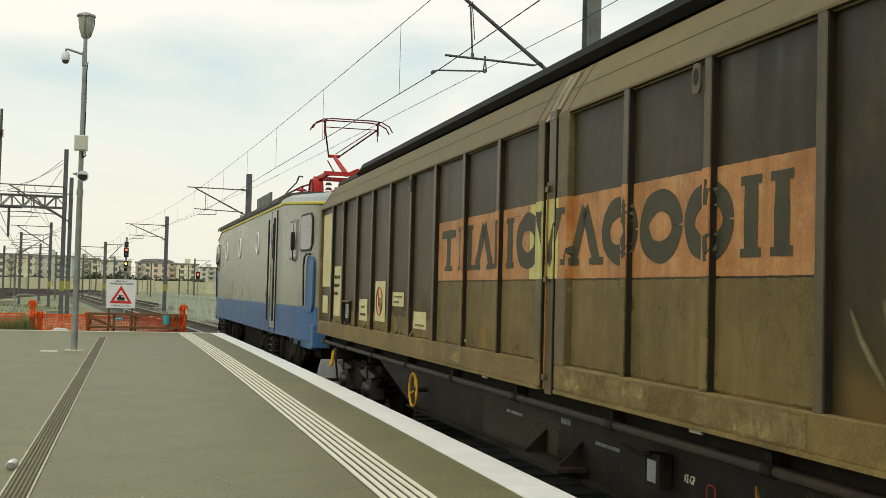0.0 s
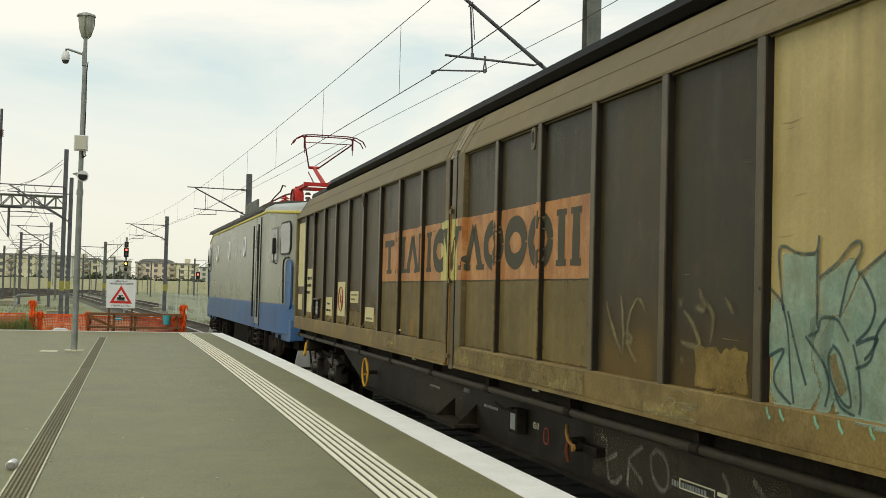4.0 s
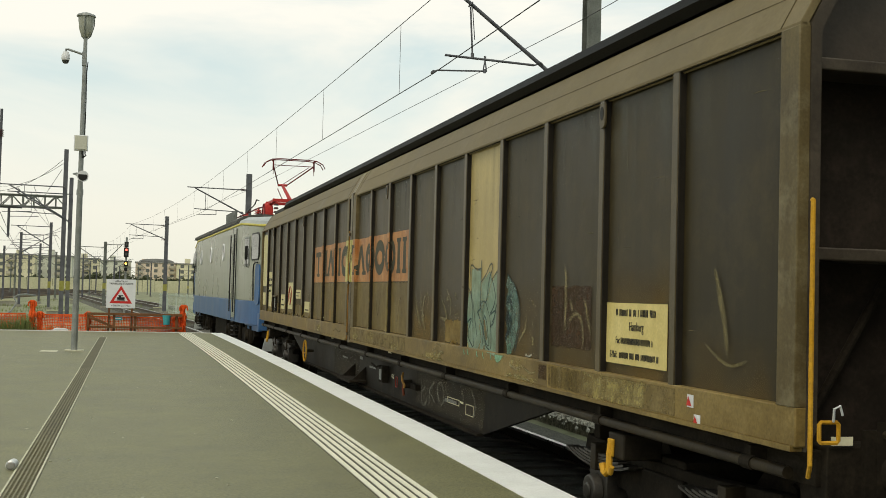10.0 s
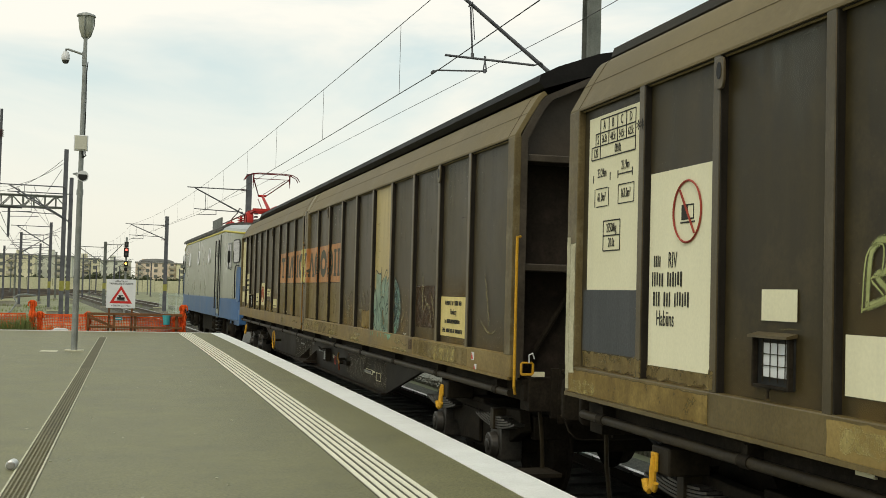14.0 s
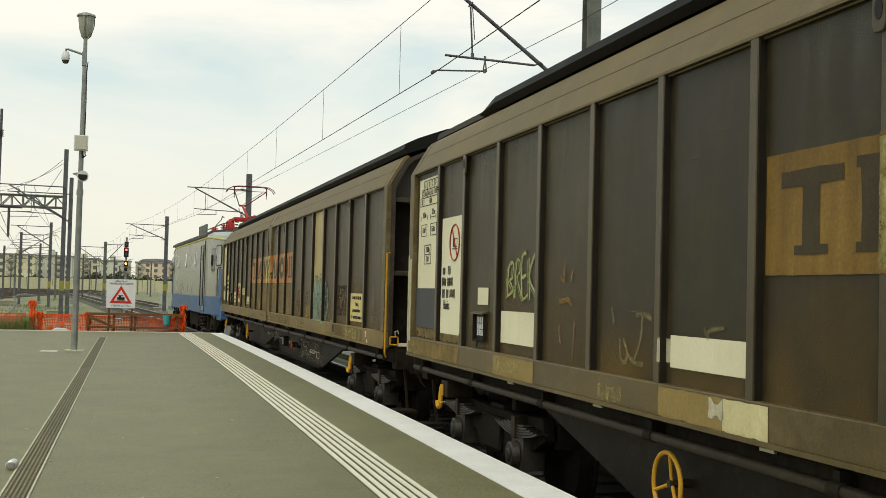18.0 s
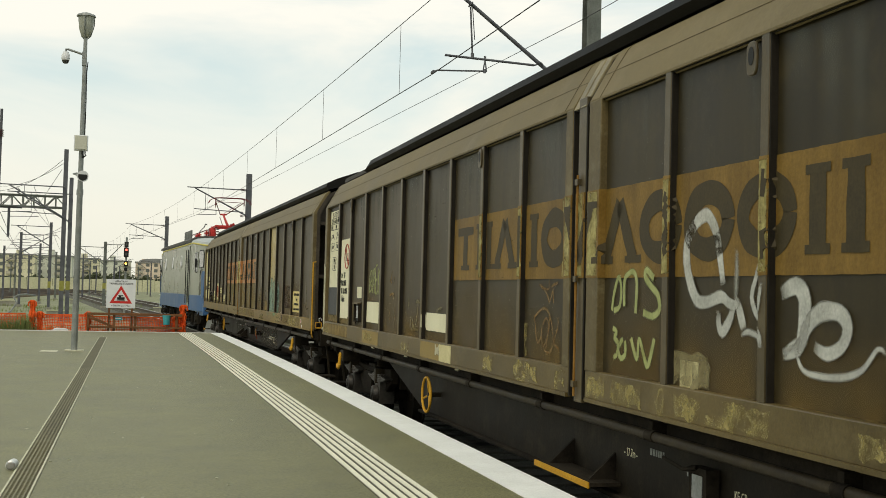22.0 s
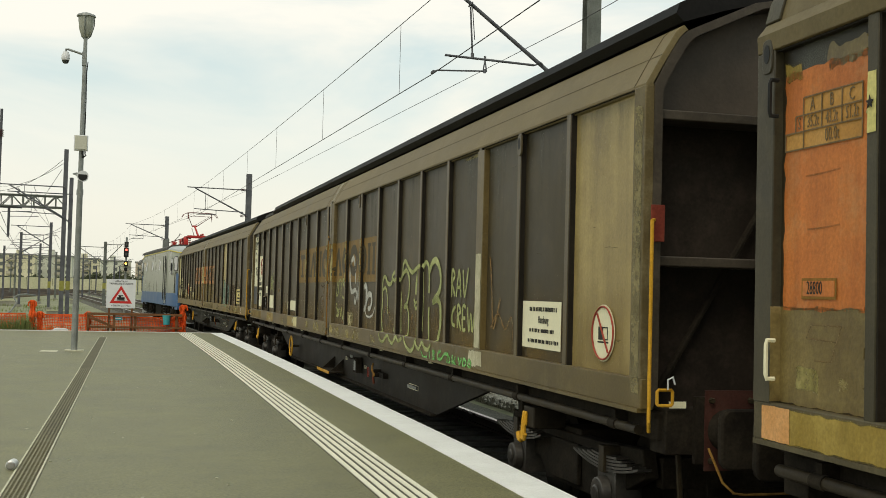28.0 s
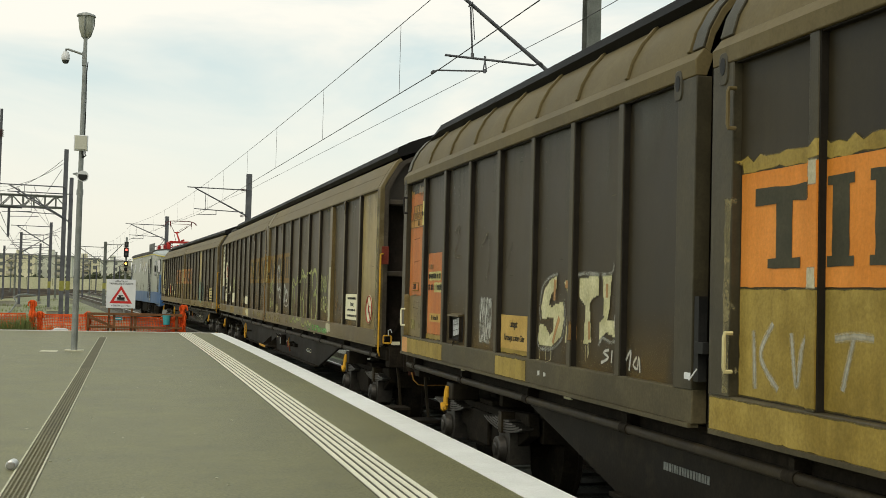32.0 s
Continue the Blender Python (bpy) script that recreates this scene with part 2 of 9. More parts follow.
END_RIM = surface("brown_end_frame", (0.045, 0.036, 0.026), (0.075, 0.06, 0.043), 0.5, scale=2, grain=40, dust=(0.12, 0.1, 0.075), dust_amount=0.4, spec=0.25)
GABLE = surface("brown_gable_paint", (0.06, 0.048, 0.036), (0.1, 0.078, 0.058), 0.5, scale=1.2, grain=40, grain_amount=0.15, dust=(0.12, 0.095, 0.07), dust_amount=0.3, spec=0.25)
END_DARK = surface("near_black_end_wall", (0.02, 0.015, 0.011), (0.036, 0.028, 0.021), 0.8, scale=2, grain=40, dust=(0.07, 0.05, 0.038), dust_amount=0.4, spec=0.1)
RED_SIGN = surface("red_sign", (0.55, 0.03, 0.03), (0.62, 0.05, 0.04), 0.45, scale=4, bump=0.02)
BLACK = surface("black_paint", (0.015, 0.015, 0.015), (0.03, 0.03, 0.028), 0.5, scale=4, bump=0.05)
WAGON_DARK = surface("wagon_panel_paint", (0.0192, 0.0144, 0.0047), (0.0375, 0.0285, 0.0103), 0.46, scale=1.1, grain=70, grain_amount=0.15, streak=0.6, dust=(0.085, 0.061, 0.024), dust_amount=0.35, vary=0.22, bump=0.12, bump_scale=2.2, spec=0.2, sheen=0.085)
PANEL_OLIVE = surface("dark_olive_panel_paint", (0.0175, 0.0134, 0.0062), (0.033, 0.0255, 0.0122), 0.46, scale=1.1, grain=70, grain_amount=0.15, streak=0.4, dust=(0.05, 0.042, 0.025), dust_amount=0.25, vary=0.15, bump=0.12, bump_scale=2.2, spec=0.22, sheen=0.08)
RIB_OLIVE = surface("dark_olive_rib_paint", (0.038, 0.033, 0.0195), (0.064, 0.055, 0.032), 0.5, scale=2.5, grain=60, streak=0.4, dust=(0.1, 0.085, 0.05), dust_amount=0.3, bump=0.1, spec=0.25, sheen=0.08)
SILL_OLIVE = surface("dark_olive_sill_paint", (0.062, 0.05, 0.026), (0.105, 0.086, 0.046), 0.55, scale=1.4, grain=50, grain_amount=0.3, dust=(0.2, 0.165, 0.09), dust_amount=0.3, bump=0.08, spec=0.2)
POST_PAINT = surface("worn_end_post_paint", (0.105, 0.078, 0.033), (0.17, 0.13, 0.058), 0.5, scale=2.0, grain=60, streak=0.5, dust=(0.3, 0.26, 0.16), dust_amount=0.4, bump=0.08, spec=0.25)
SEAM = surface("dark_sheet_seam", (0.08, 0.06, 0.027), (0.115, 0.088, 0.042), 0.7, scale=6, bump=0)
W3_ORANGE = surface("dirty_orange_paint", (0.5, 0.15, 0.034), (0.66, 0.22, 0.056), 0.5, scale=2.2, grain=50, grain_amount=0.25, streak=0.5, dust=(0.5, 0.3, 0.13), dust_amount=0.35, spec=0.2)
# black that puts shade on rib sides, under the eave and in door gaps
SHADE_BLACK = surface("black_shade_paint", (0.014, 0.0115, 0.008), (0.022, 0.018, 0.0125), 0.7, scale=4, grain=60, spec=0.15)
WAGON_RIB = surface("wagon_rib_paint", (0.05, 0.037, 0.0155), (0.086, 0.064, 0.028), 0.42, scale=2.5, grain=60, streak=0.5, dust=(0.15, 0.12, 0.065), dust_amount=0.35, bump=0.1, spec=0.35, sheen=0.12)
WAGON_SILL = surface("wagon_sill_paint", (0.135, 0.088, 0.026), (0.25, 0.172, 0.054), 0.5, scale=1.3, grain=50, grain_amount=0.35, dust=(0.36, 0.27, 0.115), dust_amount=0.45, bump=0.08, spec=0.22)
SILL_BROWN = surface("glossy_brown_sill_paint", (0.08, 0.055, 0.0165), (0.142, 0.1, 0.033), 0.42, scale=1.1, grain=50, grain_amount=0.3, dust=(0.22, 0.17, 0.08), dust_amount=0.4, bump=0.08, spec=0.35)
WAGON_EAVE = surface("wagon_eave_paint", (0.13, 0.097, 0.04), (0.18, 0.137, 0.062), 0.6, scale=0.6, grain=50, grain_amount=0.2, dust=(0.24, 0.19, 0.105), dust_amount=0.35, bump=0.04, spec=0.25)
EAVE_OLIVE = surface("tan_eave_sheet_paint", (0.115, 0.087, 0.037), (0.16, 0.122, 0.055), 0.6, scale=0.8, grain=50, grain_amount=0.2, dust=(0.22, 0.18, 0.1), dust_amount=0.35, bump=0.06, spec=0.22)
ROOF_BLACK = surface("black_roof", (0.008, 0.0075, 0.007), (0.016, 0.0145, 0.013), 0.55, scale=2, grain=40, bump=0.1, spec=0.09)
ROOF_END = surface("brown_black_roof_sheet", (0.03, 0.026, 0.019), (0.05, 0.043, 0.031), 0.65, scale=2, grain=40, bump=0.08, spec=0.15)
UNDER = surface("underframe_grime", (0.014, 0.011, 0.008), (0.032, 0.026, 0.018), 0.85, scale=2.2, grain=45, grain_amount=0.4, dust=(0.05, 0.04, 0.026), dust_amount=0.5, bump=0.2, spec=0.08)
PIPE = surface("sole_pipe", (0.022, 0.0165, 0.0095), (0.042, 0.032, 0.018), 0.55, 0.0, scale=3, grain=45, dust=(0.075, 0.056, 0.03), dust_amount=0.4, spec=0.14)
CREAM = surface("cream_replacement_panel", (0.43, 0.33, 0.125), (0.52, 0.41, 0.18), 0.45, scale=1.2, grain=50, grain_amount=0.12, streak=0.22, dust=(0.32, 0.23, 0.09), dust_amount=0.4, spec=0.3)
TAN_CREAM = surface("dirty_tan_cream_panel", (0.3, 0.225, 0.085), (0.42, 0.325, 0.135), 0.45, scale=1.6, grain=50, grain_amount=0.2, streak=0.4, dust=(0.2, 0.14, 0.055), dust_amount=0.6, spec=0.3)
IVORY = surface("ivory_panel_paint", (0.72, 0.68, 0.47), (0.8, 0.76, 0.55), 0.6, scale=0.9, grain=50, grain_amount=0.08, streak=0.07, bump=0.02)
ORANGE = surface("faded_orange_paint", (0.4, 0.165, 0.05), (0.6, 0.28, 0.1), 0.5, scale=2.2, grain=50, grain_amount=0.25, streak=0.6, dust=(0.55, 0.38, 0.19), dust_amount=0.5, spec=0.25)
OCHRE = surface("dirty_ochre_paint", (0.19, 0.112, 0.025), (0.28, 0.172, 0.046), 0.5, scale=2.2, grain=50, grain_amount=0.25, streak=0.5)
YELLOW_PATCH = surface("pale_yellow_paint", (0.55, 0.5, 0.17), (0.68, 0.62, 0.26), 0.5, scale=5, grain=50, streak=0.5)
LETTER = surface("dark_letter_paint", (0.05, 0.048, 0.028), (0.08, 0.073, 0.045), 0.5, scale=5, grain=50, bump=0)
SLATE = surface("slate_blue_paint", (0.06, 0.065, 0.07), (0.085, 0.09, 0.095), 0.5, scale=2, grain=50, streak=0.3)
YELLOW = surface("yellow_handrail_paint", (0.55, 0.28, 0.02), (0.65, 0.36, 0.04), 0.5, scale=8, grain=60, dust=(0.3, 0.16, 0.05), dust_amount=0.4)
LOCO_GREY = surface("loco_grey_paint", (0.25, 0.265, 0.205), (0.32, 0.335, 0.265), 0.3, scale=0.8, grain=40, grain_amount=0.12, streak=0.3, bump=0, spec=0.35)
LOCO_BLUE = surface("loco_blue_paint", (0.035, 0.105, 0.25), (0.06, 0.15, 0.32), 0.35, scale=0.9, grain=40, grain_amount=0.15, streak=0.35, bump=0, dust=(0.15, 0.165, 0.2), dust_amount=0.35)
LOCO_YELLOW = surface("loco_yellow_stripe", (0.6, 0.5, 0.08), (0.68, 0.58, 0.13), 0.45, scale=3)
LOCO_ROOF = surface("loco_roof_paint", (0.05, 0.048, 0.04), (0.1, 0.095, 0.085), 0.65, scale=2, grain=40)
LOCO_TOP = surface("loco_cab_roof_paint", (0.36, 0.38, 0.37), (0.46, 0.48, 0.46), 0.45, scale=2)
PANTO_RED = surface("pantograph_red", (0.42, 0.03, 0.025), (0.52, 0.05, 0.04), 0.5, scale=6)
PANTO_DARK = surface("pantograph_dark_red", (0.1, 0.012, 0.015), (0.16, 0.02, 0.022), 0.5, scale=6)
DARK_GLASS = glassy("window_glass", (0.03, 0.035, 0.035))
CERAMIC = surface("brown_ceramic", (0.06, 0.03, 0.03), (0.09, 0.045, 0.04), 0.2, scale=6, bump=0)

# ================= setting =================
def strip(sh, s0, s1, off0, off1, z0, z1, n=None, ds=1.5):
    """A slab between two offsets from the track's centre, from s0 to s1 along it."""
    n = n or max(2, int((s1 - s0) / ds))
    vs = []
    for i in range(n + 1):
        s = s0 + (s1 - s0) * i / n
        for off, z in ((off0, z0), (off1, z0), (off1, z1), (off0, z1)):
            p = on_track(s, off)
            vs.append((p.x, p.y, z))
    fs = [(i * 4 + k, i * 4 + (k + 1) % 4, i * 4 + 4 + (k + 1) % 4, i * 4 + 4 + k) for i in range(n) for k in range(4)]
    return sh.add(vs, fs + [(3, 2, 1, 0), (n * 4, n * 4 + 1, n * 4 + 2, n * 4 + 3)])


GROUND_Z = -0.82
gs = Shape()
rings = [0, 40, 90, 180, 400, 1200, 4500]
gx = sorted({-r for r in rings} | set(rings))
gn = len(gx)
gs.add([(x, y, GROUND_Z) for y in gx for x in gx], [(j * gn + i, j * gn + i + 1, (j + 1) * gn + i + 1, (j + 1) * gn + i) for j in range(gn - 1) for i in range(gn - 1)])
tagged(part("ground", gs, DIRT), "dusty grey-green railway yard ground with thin grass", "ground", kind="structure")

# platform: slab with asphalt, edge line, tactile strip, drain channel
P_END, P_START = 33.0, -14.0
EDGE = -1.607
platform = thing("platform", pose(0, 0, 0), "grey asphalt railway platform with a white painted edge", "platform", kind="structure")
part("asphalt", strip(Shape(), P_START, P_END, -16.0, EDGE - 0.325, -0.12, 0.0), ASPHALT, platform)
part("edge_line", strip(Shape(), P_START, P_END + 0.3, EDGE - 0.325, EDGE, -0.14, 0.006), WHITE_LINE, platform, "white painted edge slab")
part("base", strip(Shape(), P_START, P_END, -16.0, EDGE - 0.09, GROUND_Z, -0.12), CONCRETE, platform, "stained concrete platform wall")
END_KERB = surface("pale_painted_kerb", (0.5, 0.49, 0.43), (0.66, 0.65, 0.58), 0.7, scale=3, grain=60, grain_amount=0.2)
part("end_kerb", strip(Shape(), P_END, P_END + 0.2, -16.0, EDGE - 0.33, -0.3, 0.014), END_KERB, platform, "pale concrete end kerb", bevel=0.01)
part("guide_bed", strip(Shape(), P_START, P_END - 0.2, -2.84, -2.475, 0.0, 0.003, ds=1.0), DRAIN, platform, "dark strip under guide ribs")
for i in range(6):
    o = -2.83 + i * 0.062
    part("guide_rib", strip(Shape(), P_START, P_END - 0.2, o, o + 0.036, 0.0, 0.009, ds=1.0), TACTILE, platform)
DRAIN_BED = surface("dirty_grating_bed", (0.12, 0.11, 0.07), (0.18, 0.165, 0.105), 0.8, scale=5, grain=60, grain_amount=0.4)
GRATE = surface("worn_grating_bar", (0.19, 0.175, 0.11), (0.27, 0.25, 0.16), 0.7, 0.1, scale=6, grain=80)
RIM = surface("pale_drain_rim", (0.52, 0.5, 0.38), (0.66, 0.63, 0.48), 0.8, scale=6, grain=60)
drain = thing("drain_channel", pose(0, 0, 0), "dark steel drain grating let into the platform", "drain", kind="structure")


def drain_x(y):
    return -0.69 - 0.0083 * (y - 7.4)


for k, (y0, y1, w) in enumerate(((-8, 18.3, 0.15), (18.34, 29.3, 0.16))):
    sh = Shape()
    sh.add([(drain_x(y0) - w / 2, y0, 0.004), (drain_x(y0) + w / 2, y0, 0.004), (drain_x(y1) + w / 2, y1, 0.004), (drain_x(y1) - w / 2, y1, 0.004)], [(0, 1, 2, 3)])
    part("grating_bed" if k == 0 else "cover_plate", sh, DRAIN_BED, drain)
    for side in (-1, 1):
        sh = Shape()
        e = side * (w / 2 + 0.006)
        sh.add([(drain_x(y) + e + d, y, z) for y in (y0, y1) for d, z in ((-0.006, 0), (0.006, 0), (0.006, 0.009), (-0.006, 0.009))],
               [(0, 1, 5, 4), (1, 2, 6, 5), (2, 3, 7, 6), (3, 0, 4, 7), (0, 3, 2, 1), (4, 5, 6, 7)])
        part("rim", sh, RIM, drain)
for j in range(5):
    sh = Shape()
    e = -0.055 + j * 0.0275
    sh.add([(drain_x(y) + e + d, y, z) for y in (4, 18.3) for d, z in ((-0.005, 0.004), (0.005, 0.004), (0.005, 0.011), (-0.005, 0.011))],
           [(0, 1, 5, 4), (1, 2, 6, 5), (2, 3, 7, 6), (3, 0, 4, 7), (0, 3, 2, 1), (4, 5, 6, 7)])
    part("bar", sh, GRATE, drain)
slot = Shape().box(-0.066, 0.066, -0.006, 0.006, 0.004, 0.0095).data("cross_bar", GRATE)
for k in range(90):
    y = 5.0 + k * 0.055
    part("cross_bar", slot, None, drain, at=pose(drain_x(y), y, 0))
can = thing("drinks_can", pose(-0.81, 8.45, 0.034, 0, 90, 84), "crushed white and silver drinks can lying on the platform", "can")
part("body", Shape().rod((0, 0, -0.055), (0, 0, 0.055), 0.033, 0.033, 18), WHITE_SIGN, can, bevel=0.004)
part("lid", Shape().rod((0, 0, 0.055), (0, 0, 0.06), 0.029, 0.027, 18), RAIL_TOP, can, "bare metal lid")
part("base", Shape().rod((0, 0, -0.06), (0, 0, -0.055), 0.022, 0.03, 18), RAIL_TOP, can, "bare metal base")

chip, rc = Shape(), random.Random(5)
for k in range(150):
    y = 6.0 + 24 * rc.random() ** 1.4
    x, q, a = rc.uniform(-5, 1.6), rc.uniform(0.006, 0.016), rc.uniform(0, 6)
    chip.add([(x + q * math.cos(a + e) * rc.uniform(0.6, 1.2), y + q * math.sin(a + e) * rc.uniform(0.6, 1.2), z) for z in (0.0005, 0.006) for e in (0, 1.6, 3.1, 4.7)], [(4, 5, 6, 7), (0, 1, 5, 4), (1, 2, 6, 5), (2, 3, 7, 6), (3, 0, 4, 7)])
tagged(part("litter_chips", chip, RIM), "scattered pale grit and paper specks on asphalt", "litter", kind="stuff")


# tracks
def track(name, label, path, z, s0, s1, pieces):
    th = thing(name, pose(0, 0, 0), label, "railway track", kind="structure")
    bed, n = Shape(), int((s1 - s0) / 4) + 1
    vs = []
    for i in range(n + 1):
        s = s0 + (s1 - s0) * i / n
        for off, zz in ((-2.4, GROUND_Z - 0.05), (-1.45, z - 0.2), (1.45, z - 0.2), (2.4, GROUND_Z - 0.05)):
            p = path(s, off)
            vs.append((p.x, p.y, zz))
    bed.add(vs, [(i * 4 + k, i * 4 + k + 1, i * 4 + 5 + k, i * 4 + 4 + k) for i in range(n) for k in range(3)])
    part("ballast_bed", bed, BALLAST, th)
    for side in (-1, 1):
        for nm, w, z0, z1, mt in (("rail", 0.032, z - 0.13, z - 0.004, STEEL_RAIL), ("rail_head", 0.036, z - 0.035, z, RAIL_TOP), ("rail_foot", 0.07, z - 0.16, z - 0.13, STEEL_RAIL)):
            rs, m2 = Shape(), max(2, int((s1 - s0) / 3))
            vs = []
            for i in range(m2 + 1):
                s = s0 + (s1 - s0) * i / m2
                for d, zz in ((-w, z0), (w, z0), (w, z1), (-w, z1)):
                    p = path(s, side * 0.7525 + d)
                    vs.append((p.x, p.y, zz))
            rs.add(vs, [(i * 4 + k, i * 4 + (k + 1) % 4, i * 4 + 4 + (k + 1) % 4, i * 4 + 4 + k) for i in range(m2) for k in range(4)])
            part(nm, rs, mt, th)
    one = Shape().prism([(-1.25, z - 0.24), (1.25, z - 0.24), (1.25, z - 0.17), (0.9, z - 0.155), (0.3, z - 0.175), (-0.3, z - 0.175), (-0.9, z - 0.155), (-1.25, z - 0.17)], "y", -0.12, 0.12)
    many = Shape()
    me = one.data("sleeper", SLEEPER)
    s = s0
    while s < s1:
        p, q = path(s, 0), path(s + 0.2, 0)
        turn = Matrix.Translation((p.x, p.y, 0)) @ Matrix.Rotation(math.atan2(-(q.x - p.x), q.y - p.y), 4, 'Z')
        if pieces and s < 60:
            part("sleeper", me, None, th, at=turn)
        else:
            many.add([turn @ Vector(v) for v in one.v], one.f)
        s += 0.6
    if many.v:
        tagged(part("sleeper_row", many, SLEEPER, th), kind="stuff")
    return th


track("track_main", "rail track with concrete sleepers on dark ballast", on_track, RAIL, -14, 330, True)


def yard(x0, y0, slope, bend):
    def path(s, off):
        a = math.atan(slope + 2 * bend * s)
        return Vector((x0 + slope * s + bend * s * s + off * math.cos(a), y0 + s - off * math.sin(a), 0))
    return path


for x0, y0, sl, bd, ln in ((-9.5, 60, -0.11, -0.00005, 260), (-14.5, 60, -0.10, -0.00006, 260), (-22, 70, -0.105, -0.00004, 240), (-28, 75, -0.1, -0.00004, 240), (-34, 80, -0.1, -0.00004, 230), (2.5, 105, -0.075, -0.00002, 220)):
    track("track_yard", "rusty yard track on grey ballast", yard(x0, y0, sl, bd), -0.52, 0, ln, False)


# ================= things by the platform's end =================
def lamp_post():
    x, y = -1.21, 23.3
    th = thing("lamp_post", pose(x, y, 0), "grey galvanised platform lamp post with a bowl lantern", "lamp post")
    part("base_plate", Shape().box(-0.17, 0.17, -0.17, 0.17, 0, 0.02), RIM, th)
    part("pole", Shape().rod((0, 0, 0.02), (0, 0, 3.0), 0.06, 0.055, 14).rod((0, 0, 3.0), (0.0, 0, 5.95), 0.05, 0.036, 14), GALV, th)
    part("collar", Shape().rod((0, 0, 2.95), (0, 0, 3.06), 0.066, 0.062, 14), GALV, th)
    lan = part("lantern", Shape().spin((0, 0, 5.95), [(0.03, 0), (0.085, 0.05), (0.125, 0.16), (0.145, 0.34), (0.15, 0.42)], 22), surface("frosted_bowl", (0.33, 0.34, 0.29), (0.4, 0.41, 0.34), 0.35, scale=6, bump=0), th, "frosted bowl lantern")
    part("lid", Shape().spin((0, 0, 6.36), [(0.0, 0.075), (0.08, 0.07), (0.165, 0.035), (0.18, 0.0), (0.15, -0.005)], 22), GALV, lan)
    for a in (0.4, 2.5, 4.6):
        part("strut", Shape().tube([(0.03 * math.cos(a), 0.03 * math.sin(a), 5.93), (0.1 * math.cos(a), 0.1 * math.sin(a), 6.0), (0.158 * math.cos(a), 0.158 * math.sin(a), 6.2), (0.162 * math.cos(a), 0.162 * math.sin(a), 6.37)], 0.011), GALV, lan)
    part("cable", Shape().tube([(0.05, 0, 4.0), (0.052, 0, 4.6), (0.045, 0, 5.3), (0.06, 0, 5.5)], 0.009), BLACK, th)
    arm = part("camera_arm", Shape().tube([(0, 0, 5.62), (-0.12, 0, 5.66), (-0.3, 0, 5.71), (-0.345, 0, 5.71), (-0.35, 0, 5.66)], 0.022, 8).box(-0.05, 0.03, -0.05, 0.05, 5.42, 5.68), GALV, th, "curved camera bracket")
    part("dome_housing", Shape().spin((-0.35, 0, 5.5), [(0.0, 0.17), (0.05, 0.16), (0.075, 0.1), (0.08, 0.03), (0.07, 0.0)], 18), WHITE_SIGN, arm, "white dome camera")
    part("dome", Shape().spin((-0.35, 0, 5.5), [(0.068, 0.005), (0.062, -0.03), (0.04, -0.06), (0.0, -0.07)], 18), DARK_GLASS, arm)
    box = part("junction_box", Shape().box(-0.13, 0.12, -0.2, -0.06, 3.78, 4.07), WHITE_SIGN, th, "cream steel junction box", bevel=0.008)
    part("door_lip", Shape().box(-0.115, 0.105, -0.212, -0.2, 3.795, 4.055), surface("box_cream", (0.5, 0.49, 0.4), (0.56, 0.55, 0.45), 0.5, scale=4, bump=0.02), box, bevel=0.004)
    for dx in (0.02, 0.07):
        part("conduit", Shape().tube([(dx, -0.1, 3.78), (dx, -0.1, 3.72), (dx + 0.02, -0.08, 3.7), (0.03, -0.03, 3.66)], 0.012), BLACK, box)
    horn = part("loudspeaker", Shape().rod((0.0, -0.05, 3.32), (0.02, -0.12, 3.31), 0.045, 0.05, 14).rod((0.02, -0.12, 3.31), (0.06, -0.36, 3.28), 0.05, 0.105, 18), WHITE_SIGN, th, "cream horn loudspeaker")
    part("horn_mouth", Shape().rod((0.06, -0.361, 3.28), (0.0605, -0.364, 3.28), 0.085, 0.085, 18), BLACK, horn)
    part("bracket", Shape().tube([(-0.06, -0.05, 3.36), (-0.12, -0.18, 3.33), (-0.04, -0.26, 3.3)], 0.014), GALV, horn)
    return th


lamp_post()
plate = thing("inspection_cover", pose(-1.64, 23.0, 0), "pale steel inspection cover in the asphalt", "cover")
part("lid", Shape().box(-0.15, 0.15, -0.22, 0.22, 0, 0.008), RIM, plate)
part("rim", Shape().box(-0.17, 0.17, -0.24, 0.24, 0, 0.005), CONCRETE, plate)


